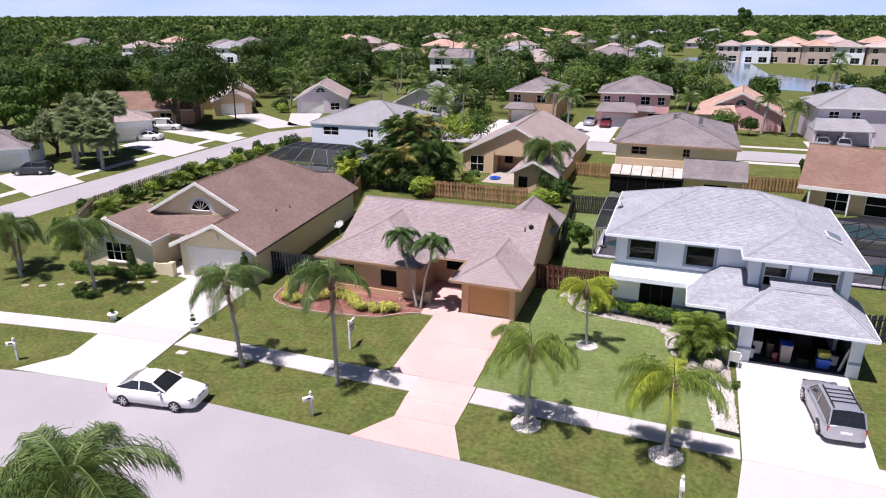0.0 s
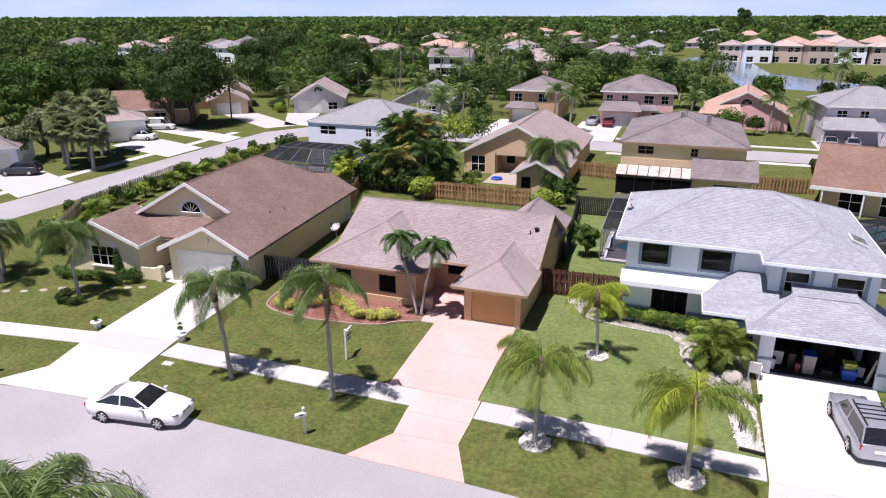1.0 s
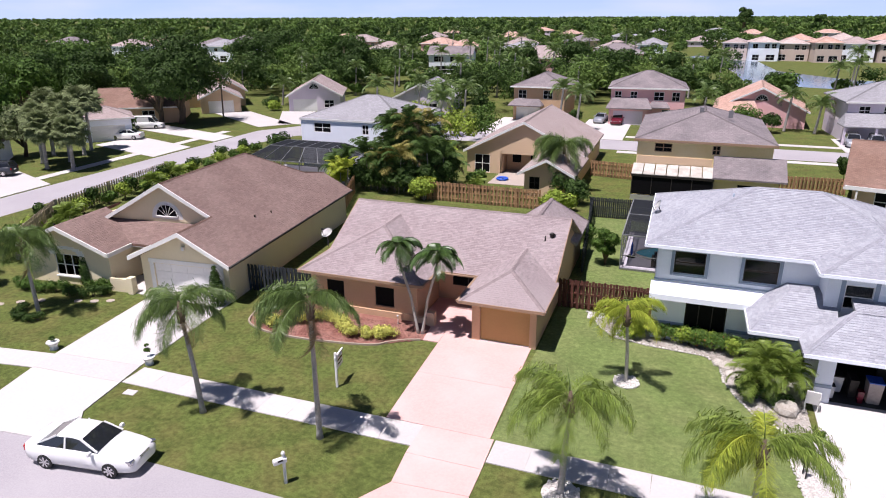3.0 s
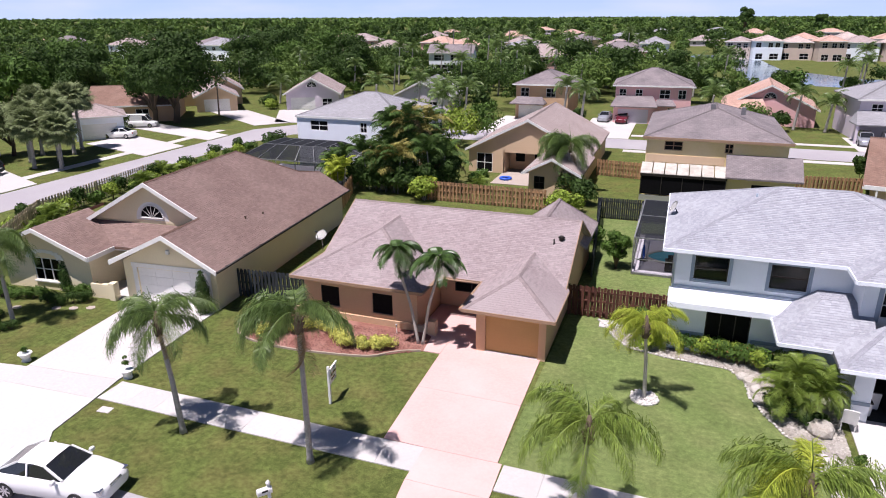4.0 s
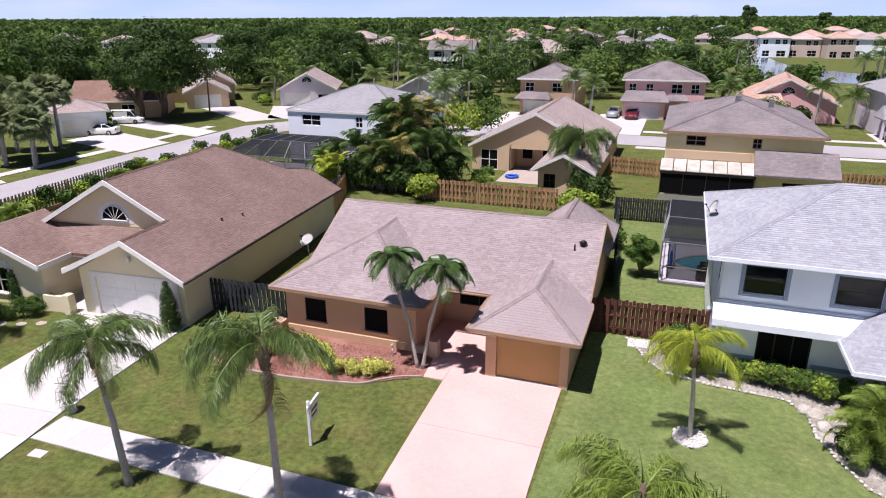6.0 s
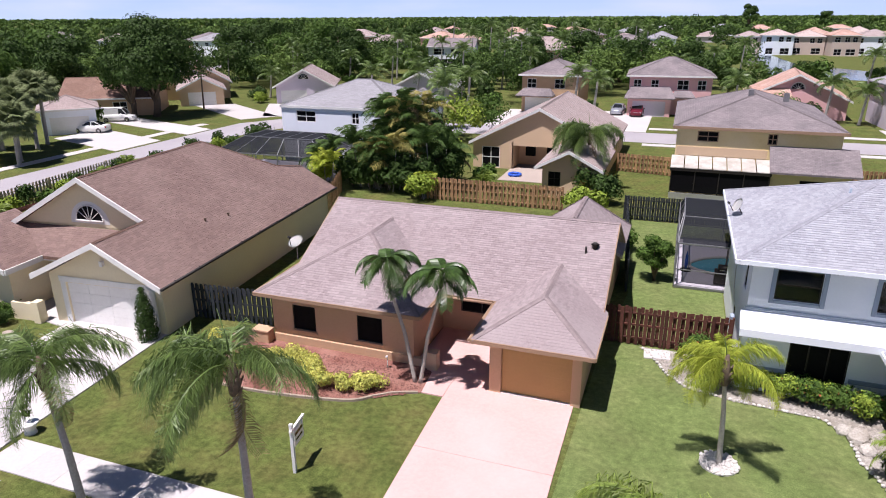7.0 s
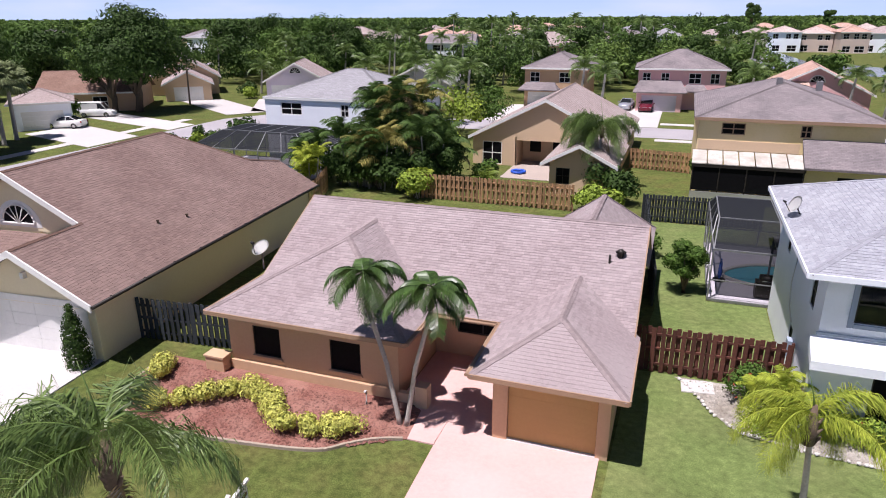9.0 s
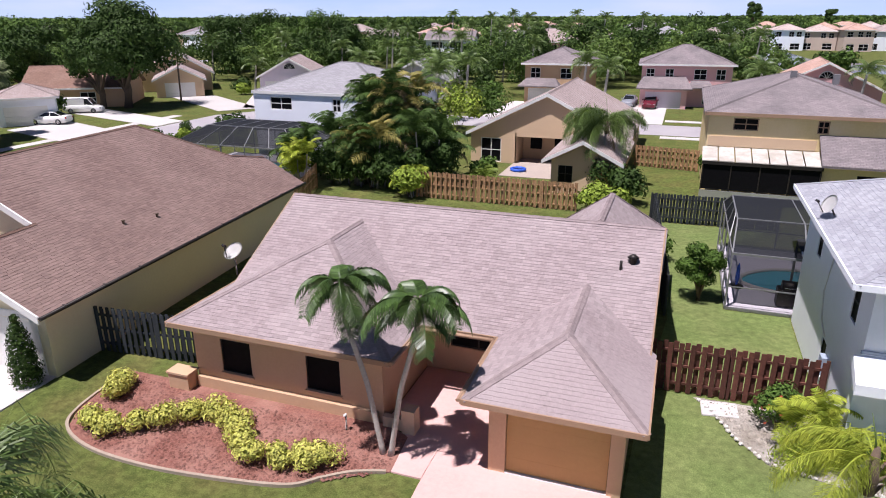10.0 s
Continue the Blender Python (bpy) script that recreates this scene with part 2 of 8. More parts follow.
FROND_LIME = leaf_mat("bright_palm_leaflet", (0.29, 0.38, 0.07), (0.12, 0.19, 0.03), trans=0.3, rough=0.5, spec=0.35)
FROND_YEL = leaf_mat("yellowing_leaflet", (0.46, 0.50, 0.06), (0.24, 0.33, 0.045), trans=0.3)
FROND_DARK = leaf_mat("dark_palm_leaflet", (0.10, 0.17, 0.04), (0.036, 0.072, 0.015))
FROND_TWIN = leaf_mat("deep_green_leaflet", (0.085, 0.155, 0.036), (0.03, 0.062, 0.014), rough=0.4, spec=0.5)
FROND_OCHRE = leaf_mat("ochre_leaflet", (0.36, 0.31, 0.09), (0.2, 0.19, 0.05))
FROND_DRY = leaf_mat("dry_leaflet", (0.3, 0.22, 0.11), (0.19, 0.14, 0.07))
LEAF = leaf_mat("broad_leaf", (0.105, 0.19, 0.032), (0.042, 0.085, 0.014))
LEAF_DARK = leaf_mat("dark_leaf", (0.062, 0.115, 0.022), (0.022, 0.046, 0.009))
LEAF_FAR = leaf_mat("woodland_leaf", (0.12, 0.205, 0.043), (0.038, 0.083, 0.017), k=0.3, coarse=0.09, c3=(0.17, 0.245, 0.05))
LEAF_OLIVE = leaf_mat("grey_green_leaf", (0.27, 0.315, 0.15), (0.12, 0.16, 0.06), trans=0.25)
LEAF_YELLOW = leaf_mat("gold_leaf", (0.64, 0.6, 0.15), (0.36, 0.4, 0.08))
LEAF_LIME = leaf_mat("lime_leaf", (0.3, 0.39, 0.05), (0.15, 0.23, 0.03))
FLOWER = mat("orange_petal", (0.55, 0.12, 0.06), (0.48, 0.09, 0.05), rough=0.6, bump=0)
PAINT_WHITE = mat("white_car_paint", (0.80, 0.80, 0.78), (0.78, 0.78, 0.76), rough=0.18, bump=0, spec=0.6)
PAINT_SILVER = mat("silver_car_paint", (0.47, 0.49, 0.54), (0.45, 0.47, 0.52), rough=0.22, bump=0, metal=0.5)
PAINT_RED = mat("dark_red_paint", (0.13, 0.01, 0.022), (0.115, 0.009, 0.02), rough=0.2, bump=0)
PAINT_DARK = mat("charcoal_paint", (0.05, 0.055, 0.065), (0.045, 0.05, 0.06), rough=0.2, bump=0)
CARGLASS = mat("tinted_car_glass", (0.02, 0.022, 0.025), (0.015, 0.017, 0.02), rough=0.04, bump=0, spec=0.7)
TYRE = mat("rubber", (0.02, 0.02, 0.02), (0.015, 0.015, 0.015), rough=0.8, bump=0.1)
CHROME = mat("bright_metal", (0.6, 0.6, 0.62), (0.55, 0.55, 0.57), rough=0.2, bump=0, metal=0.9)
LAMPRED = mat("red_lens", (0.45, 0.02, 0.02), (0.40, 0.02, 0.02), rough=0.2, bump=0)
BLUE = mat("blue_plastic", (0.03, 0.12, 0.60), (0.03, 0.10, 0.52), rough=0.4, bump=0)
WATER = mat("pool_water", (0.12, 0.42, 0.46), (0.09, 0.36, 0.41), rough=0.05, fine=3, bump=0.1, spec=0.6)
LAKE = mat("lake_water", (0.16, 0.22, 0.27), (0.14, 0.20, 0.25), rough=0.12, fine=1, coarse=0.05, bump=0.05, spec=0.6)
DECK = mat("pool_deck", (0.66, 0.62, 0.67), (0.58, 0.55, 0.60), rough=0.9, fine=8, bump=0.1)


# ---- mesh helpers ----
def add_box(bm, c, s, m=None):
    """A box of size s round c, under the matrix m."""
    r = bmesh.ops.create_cube(bm, size=1)
    t = Matrix.LocRotScale(Vector(c), None, Vector(s))
    bmesh.ops.transform(bm, matrix=(m @ t) if m else t, verts=r["verts"])
    return r["verts"]


def add_poly(bm, pts, down=0.0, direction=None):
    """A convex polygon, with thickness along direction (default: straight down)."""
    d = (direction or Vector((0, 0, -1))) * down
    top = [bm.verts.new(p) for p in pts]
    f = bm.faces.new(top)
    if down:
        low = [bm.verts.new(Vector(p) + d) for p in pts]
        bm.faces.new(low[::-1])
        k = len(pts)
        for a in range(k):
            b = (a + 1) % k
            bm.faces.new((top[a], low[a], low[b], top[b]))
    return f


def add_tube(bm, pts, radii, seg=8, cap=True):
    """A tapered tube along the points."""
    rings = []
    for i, p in enumerate(pts):
        a = Vector(pts[min(i + 1, len(pts) - 1)]) - Vector(pts[max(i - 1, 0)])
        q = a.to_track_quat("Z", "Y")
        r = radii[i] if isinstance(radii, (list, tuple)) else radii
        rings.append([bm.verts.new(Vector(p) + q @ Vector((r * math.cos(2 * math.pi * j / seg), r * math.sin(2 * math.pi * j / seg), 0))) for j in range(seg)])
    for a, b in zip(rings, rings[1:]):
        for j in range(seg):
            f = bm.faces.new((a[j], a[(j + 1) % seg], b[(j + 1) % seg], b[j]))
            f.smooth = True
    if cap:
        bm.faces.new(rings[0][::-1])
        bm.faces.new(rings[-1])


def mesh_of(name, bm, material, fix=True):
    if "wall" in name or "front" in name or "side" in name:
        bmesh.ops.remove_doubles(bm, verts=bm.verts, dist=0.0005)
    if fix:
        bmesh.ops.recalc_face_normals(bm, faces=bm.faces)
    me = bpy.data.meshes.new(name)
    bm.to_mesh(me)
    bm.free()
    me.materials.append(material)
    return me


def part(name, bm, material, parent, label="", fix=True):
    ob = new(name, mesh_of(name, bm, material, fix))
    ob.parent = parent
    return tagged(ob, label)


def share(name, me, parent, m):
    ob = new(name, me)
    ob.parent = parent
    ob.matrix_local = m
    return ob


def thing(name, label, category, m=None, group="", kind=""):
    ob = new(name)
    ob.empty_display_size = 0.3
    if m is not None:
        ob.matrix_world = m
    return tagged(ob, label, category, group, kind)


def raw(name, verts, faces, material):
    me = bpy.data.meshes.new(name)
    me.from_pydata(verts, [], faces)
    me.materials.append(material)
    return me


def clip(poly, line):
    """Clip a 2D polygon to the left of a directed line (a, b)."""
    (ax, ay), (bx, by) = line
    side = lambda p: (bx - ax) * (p[1] - ay) - (by - ay) * (p[0] - ax)
    res = []
    for i, p in enumerate(poly):
        q = poly[(i + 1) % len(poly)]
        sp, sq = side(p), side(q)
        if sp >= 0:
            res.append(p)
        if (sp >= 0) != (sq >= 0):
            t = sp / (sp - sq)
            res.append((p[0] + t * (q[0] - p[0]), p[1] + t * (q[1] - p[1])))
    return res


def plane_axes(pts):
    """u along the eave, v up the slope, n out of the roof plane."""
    a, b, c = Vector(pts[0]), Vector(pts[1]), Vector(pts[2])
    n = (b - a).cross(c - a).normalized()
    if n.z < 0:
        n = -n
    u = Vector((0, 0, 1)).cross(n)
    u = u.normalized() if u.length > 1e-5 else Vector((1, 0, 0))
    return a, u, n.cross(u).normalized(), n


def roof_slab(name, planes, material, parent, thick=0.16, label=""):
    """Roof planes as boarded slabs, with their own metres as UV."""
    bm = bmesh.new()
    uvl = bm.loops.layers.uv.new("UVMap")
    for pts in planes:
        a, u, v, n = plane_axes(pts)
        k = len(bm.faces)
        add_poly(bm, [Vector(p) for p in pts], thick)
        bm.faces.ensure_lookup_table()
        for f in bm.faces[k:]:
            for lp in f.loops:
                d = lp.vert.co - a
                lp[uvl].uv = (d.dot(u) + 50.0, d.dot(v) + 50.0)
    return part(name, bm, material, parent, label)


def shingles(planes, material, parent, singles=0, width=0.27, row=0.14):
    """Overlapping shingle tabs, cut to the roof planes. The first ones are pieces of their own, the rest one sheet of tabs."""
    verts, faces, made = [], [], 0
    rng = random.Random(5)
    for pts in planes:
        a, u, v, n = plane_axes(pts)
        flat = [((Vector(p) - a).dot(u), (Vector(p) - a).dot(v)) for p in pts]
        area = sum(p[0] * q[1] - q[0] * p[1] for p, q in zip(flat, flat[1:] + flat[:1]))
        if area < 0:
            flat = flat[::-1]
        lines = list(zip(flat, flat[1:] + flat[:1]))
        v0, v1 = min(p[1] for p in flat), max(p[1] for p in flat)
        u0, u1 = min(p[0] for p in flat), max(p[0] for p in flat)
        k, y = 0, v0
        while y < v1:
            x = u0 - width * (0.5 * (k % 2) + 0.2 * rng.random())
            while x < u1:
                ww = width * rng.uniform(0.75, 1.25)
                low = y - rng.choice((0, 0, 0.012))
                quad = [(x + 0.0015, low), (x + ww - 0.0015, low), (x + ww - 0.0015, y + row), (x + 0.0015, y + row)]
                for ln in lines:
                    quad = clip(quad, ln)
                    if len(quad) < 3:
                        break
                x += ww
                if len(quad) < 3:
                    continue
                lift = rng.uniform(0.015, 0.019)
                top = [a + u * p[0] + v * p[1] + n * (lift - 0.010 * (p[1] - low) / row) for p in quad]
                foot = [a + u * p[0] + v * p[1] + n * 0.002 for p in quad]
                nn = len(quad)
                fs = [tuple(range(nn))] + [(i, i + nn, (i + 1) % nn + nn, (i + 1) % nn) for i in range(nn)]
                if made < singles and nn == 4 and abs(low - v0) < 20:
                    made += 1
                    ob = new("shingle", raw("shingle", top + foot, fs, material))
                    ob.parent = parent
                else:
                    o = len(verts)
                    verts += top + foot
                    faces += [tuple(i + o for i in f) for f in fs]
            y += row
            k += 1
    ob = new("shingle_sheet", raw("shingle_sheet", verts, faces, material))
    ob.parent = parent
    return tagged(ob, kind="stuff")


def ridge_caps(lines, material, parent, r=0.13):
    bm = bmesh.new()
    for p, q in lines:
        p, q = Vector(p), Vector(q)
        d = q - p
        count = max(1, int(d.length / 0.24))
        rot = d.to_track_quat("Y", "Z").to_matrix().to_4x4()
        for i in range(count):
            c = p + d * ((i + 0.5) / count)
            m = Matrix.Translation(c + Vector((0, 0, 0.055 + 0.006 * (i % 2)))) @ rot
            for sx in (-1, 1):
                add_box(bm, (sx * r * 0.5, 0, -r * 0.2), (r * 1.05, d.length / count * 1.05, 0.014), m @ pose(0, 0, 0, 0, sx * (18 if abs(d.z) > 0.2 else 26), 0))
    return tagged(part("ridge_cap", bm, material, parent), kind="stuff")


def wall_panel(bm, p0, p1, z0, z1, holes=(), thick=0.2):
    """A wall from p0 to p1, outer face on the right hand of the way p0 to p1; holes (u0, u1, z0, z1) go through it."""
    p0, p1 = Vector((*p0, 0)), Vector((*p1, 0))
    d = p1 - p0
    length = d.length
    m = Matrix.Translation(p0) @ Matrix.Rotation(math.atan2(d.y, d.x), 4, "Z")
    us = sorted({0.0, length, *[h[0] for h in holes], *[h[1] for h in holes]})
    zs = sorted({z0, z1, *[h[2] for h in holes], *[h[3] for h in holes]})
    for a, b in zip(us, us[1:]):
        run = None
        for c, e in zip(zs, zs[1:]):
            um, zm = (a + b) / 2, (c + e) / 2
            solid = not any(h[0] < um < h[1] and h[2] < zm < h[3] for h in holes)
            if solid:
                run = (run[0], e) if run else (c, e)
            if run and (not solid or e == zs[-1]):
                add_box(bm, ((a + b) / 2, thick / 2, (run[0] + run[1]) / 2), (b - a, thick, run[1] - run[0]), m)
                run = None
    return m


def window(parent, m, u0, u1, z0, z1, frame_mat=None, glass=None, mull=1, rail=True, blind=None, bar=0.05):
    """A window in the hole of a wall whose matrix is m: frame, panes, an inner blind or dark panel for the unlit room.
    """
    win = new("window")
    win.parent = parent
    frame_mat, glass = frame_mat or DARKTRIM, glass or GLASS
    bm = bmesh.new()
    wd, ht, y = u1 - u0, z1 - z0, 0.06
    for u in [u0 + bar / 2, u1 - bar / 2] + [u0 + wd * (i + 1) / (mull + 1) for i in range(mull)]:
        add_box(bm, (u, y, (z0 + z1) / 2), (bar, 0.05, ht), m)
    for z in [z0 + bar / 2, z1 - bar / 2] + ([(z0 + z1) / 2] if rail else []):
        add_box(bm, ((u0 + u1) / 2, y + 0.004, z), (wd, 0.044, bar), m)
    part("frame", bm, frame_mat, win)
    bm = bmesh.new()
    add_box(bm, ((u0 + u1) / 2, y + 0.01, (z0 + z1) / 2), (wd - 0.02, 0.012, ht - 0.02), m)
    pane = part("pane", bm, glass, win)
    if glass is GLASS:
        # Without a blind the panel is near-black, standing in for the room's darkness.
        bm = bmesh.new()
        add_box(bm, ((u0 + u1) / 2, 0.45, (z0 + z1) / 2), (wd * 1.2, 0.02, ht * 1.2), m)
        part("backing_panel", bm, blind or DARK, win)
    return win


def sill(parent, m, u0, u1, z, material, out=0.08):
    bm = bmesh.new()
    add_box(bm, ((u0 + u1) / 2, -out / 2 + 0.02, z - 0.05), (u1 - u0 + 0.12, out, 0.08), m)
    part("sill", bm, material, parent)


def fascia(lines, material, parent, h=0.2, t=0.05, name="fascia"):
    """Boards along eaves and rakes, hung below the given lines, each a part."""
    for p, q in lines:
        bm = bmesh.new()
        p, q = Vector(p), Vector(q)
        d = q - p
        out = Vector((d.y, -d.x, 0))
        out = out.normalized() * t if out.length > 1e-6 else Vector((0, 0, 0))
        a = [p + Vector((0, 0, 0.03)), q + Vector((0, 0, 0.03)), q + Vector((0, 0, -h)), p + Vector((0, 0, -h))]
        lo = [bm.verts.new(v) for v in a]
        hi = [bm.verts.new(v + out) for v in a]
        bm.faces.new(lo)
        bm.faces.new(hi[::-1])
        for i in range(4):
            bm.faces.new((lo[i], hi[i], hi[(i + 1) % 4], lo[(i + 1) % 4]))
        part(name, bm, material, parent)


def hip_planes(x0, x1, y0, y1, z, pitch):
    """Hip roof over a rectangle; returns planes and ridge lines."""
    wx, wy = x1 - x0, y1 - y0
    h = min(wx, wy) / 2
    zt = z + h * pitch
    a, b, c, d = (x0, y0, z), (x1, y0, z), (x1, y1, z), (x0, y1, z)
    if wx >= wy:
        r0, r1 = (x0 + h, y0 + h, zt), (x1 - h, y0 + h, zt)
        return [[a, b, r1, r0], [c, d, r0, r1], [b, c, r1], [d, a, r0]], [(r0, r1), (a, r0), (d, r0), (b, r1), (c, r1)]
    r0, r1 = (x0 + h, y0 + h, zt), (x0 + h, y1 - h, zt)
    return [[b, c, r1, r0], [d, a, r0, r1], [a, b, r0], [c, d, r1]], [(r0, r1), (a, r0), (b, r0), (c, r1), (d, r1)]


# ---- ground, roads, walks ----
def curve_left(x):
    return 0.0045 * max(0.0, -10 - x) ** 2


def kerb(x):
    return -5.95 - 0.0075 * max(0.0, -10 - x) ** 2 - 0.006 * max(0.0, x - 3) ** 2


bm = bmesh.new()
bmesh.ops.create_circle(bm, cap_ends=True, radius=4200, segments=64)
ground = new("ground", mesh_of("ground", bm, GRASS))
tagged(ground, "mown green lawn with yellowish patches", "lawn", kind="structure")


bm = bmesh.new()
bmesh.ops.create_cone(bm, cap_ends=False, segments=96, radius1=4100, radius2=4100, depth=900)
bmesh.ops.translate(bm, vec=(0, 0, 440), verts=bm.verts)
tagged(new("backdrop", mesh_of("backdrop", bm, sky_mat())), "pale blue sky with thin cloud at the horizon", "sky", kind="structure")


def strip(name, xs, near, far, z, material, label, category, depth=0.12):
    bm = bmesh.new()
    for x0, x1 in zip(xs, xs[1:]):
        add_poly(bm, [Vector((x0, near(x0), z)), Vector((x1, near(x1), z)), Vector((x1, far(x1), z)), Vector((x0, far(x0), z))], depth)
    bmesh.ops.remove_doubles(bm, verts=bm.verts, dist=0.001)
    ob = new(name, mesh_of(name, bm, material))
    return tagged(ob, label, category, kind="structure")


xs = [x * 2.0 - 70 for x in range(68)]
strip("road", xs, lambda x: kerb(x) - 7.0, kerb, 0.012, ASPHALT, "pale grey worn asphalt residential street", "road")


def slab_walk(name, pts, width, z, material, label, piece=1.52):
    """A concrete walk of separate slabs along a line."""
    top = thing(name, label, "pavement", kind="structure")
    bm = bmesh.new()
    add_box(bm, (0, 0, 0), (piece - 0.009, width, 0.1))
    bmesh.ops.bevel(bm, geom=bm.edges, offset=0.008, segments=1)
    me = mesh_of("slab", bm, material)
    for p, q in zip(pts, pts[1:]):
        p, q = Vector(p), Vector(q)
        d = q - p
        k = max(1, round(d.length / piece))
        for i in range(k):
            c = p + d * ((i + 0.5) / k)
            share("slab", me, top, Matrix.Translation((c.x, c.y, z - 0.05)) @ Matrix.Rotation(math.atan2(d.y, d.x), 4, "Z") @ Matrix.Diagonal((d.length / k / piece, 1, 1, 1)))
    return top


def poly_slab(name, pts, z, material, label, category, depth=0.12, kind="structure"):
    bm = bmesh.new()
    vs = [bm.verts.new((x, y, z)) for x, y in pts]
    f = bm.faces.new(vs)
    r = bmesh.ops.extrude_face_region(bm, geom=[f])
    bmesh.ops.translate(bm, vec=(0, 0, -depth), verts=[v for v in r["geom"] if isinstance(v, bmesh.types.BMVert)])
    bmesh.ops.triangulate(bm, faces=[f for f in bm.faces if len(f.verts) > 4])
    ob = new(name, mesh_of(name, bm, material))
    return tagged(ob, label, category, kind=kind)


slab_walk("sidewalk_1", [(-15.2, -0.79), (0.0, -0.76)], 1.5, 0.045, CONCRETE, "white concrete sidewalk slabs between lawn strips")
slab_walk("sidewalk_2", [(3.22, -0.76), (9.5, -0.82), (15.9, -0.98)], 1.5, 0.045, CONCRETE, "white concrete sidewalk slabs beside the lawn")
slab_walk("sidewalk_3", [(-36, -3.9), (-29.4, -2.4), (-20.6, -1.2)], 1.45, 0.045, CONCRETE, "white concrete sidewalk slabs along the street")
slab_walk("sidewalk_4", [(21.4, -1.2), (34, -2.2)], 1.5, 0.045, CONCRETE, "white concrete sidewalk slabs along the street")

# the pink drive, in poured bays
for pts in ([(-1.8, 0.02), (2.97, 0.02), (2.9, 4.15), (-1.95, 4.15)], [(-1.95, 4.165), (2.9, 4.165), (2.87, 8.7), (-2.05, 8.7), (-2.05, 7.4)],
            [(-0.02, -2.0), (3.2, -2.0), (3.15, 0.005), (-0.02, 0.005)], [(0.15, -3.84), (3.2, -3.64), (3.2, -2.015), (-0.02, -2.015)],
            [(-1.2, -5.98), (4.25, -5.98), (3.2, -3.655), (0.15, -3.855)], [(-2.95, 7.42), (-2.065, 7.42), (-2.065, 8.715), (-0.5, 8.715), (-0.5, 13.15), (-4.05, 13.15), (-4.05, 9.9), (-3.1, 9.0)]):
    poly_slab("driveway_bay", pts, 0.05, PINK, "pink painted concrete driveway bay", "driveway")
for pts in ([(-20.6, -1.9), (-15.25, -1.6), (-15.5, 0.0), (-20.75, -0.4)], [(-20.75, -0.385), (-15.5, 0.015), (-16.1, 8.6), (-21.6, 8.3)],
            [(-21.6, -6.85), (-13.3, -6.1), (-14.9, -4.1), (-15.25, -1.615), (-20.6, -1.915), (-20.0, -4.6)], [(-27.0, 8.0), (-21.55, 7.2), (-21.6, 10.9), (-24.0, 10.6)]):
    poly_slab("driveway_bay", pts, 0.052, CONCRETE, "bright white concrete driveway bay", "driveway")
for pts in ([(15.95, -1.7), (21.4, -1.8), (21.75, 7.9), (16.15, 7.9)], [(15.3, -6.75), (22.6, -7.6), (21.4, -1.815), (15.95, -1.715)]):
    poly_slab("driveway_bay", pts, 0.052, CONCRETE, "bright white concrete driveway bay", "driveway")
for pts in ([(2.98, -0.05), (15.9, -0.25), (15.9, 4.2), (12.4, 10.2), (8.7, 11.9), (8.6, 14.4), (3.3, 14.3)], [(3.4, 14.5), (8.65, 14.6), (8.65, 21.9), (6.1, 21.9), (6.1, 30.5), (9.4, 34.3), (2.7, 34.1), (3.9, 20.4)]):
    poly_slab("lawn_sheet", pts, 0.006, GRASS_GREEN, "evenly mown bright green lawn", "lawn", 0.06)


# ---- the tan house ----
def gable_wall(bm, p0, p1, z0, peak, zt, thick=0.2):
    """A triangular gable over the wall p0 to p1, with its peak at (x, y)."""
    d = (Vector((*p1, 0)) - Vector((*p0, 0))).normalized()
    inn = Vector((-d.y, d.x, 0)) * thick
    add_poly(bm, [Vector((*p0, z0)), Vector((*p1, z0)), Vector((*peak, zt))], 1.0, inn)


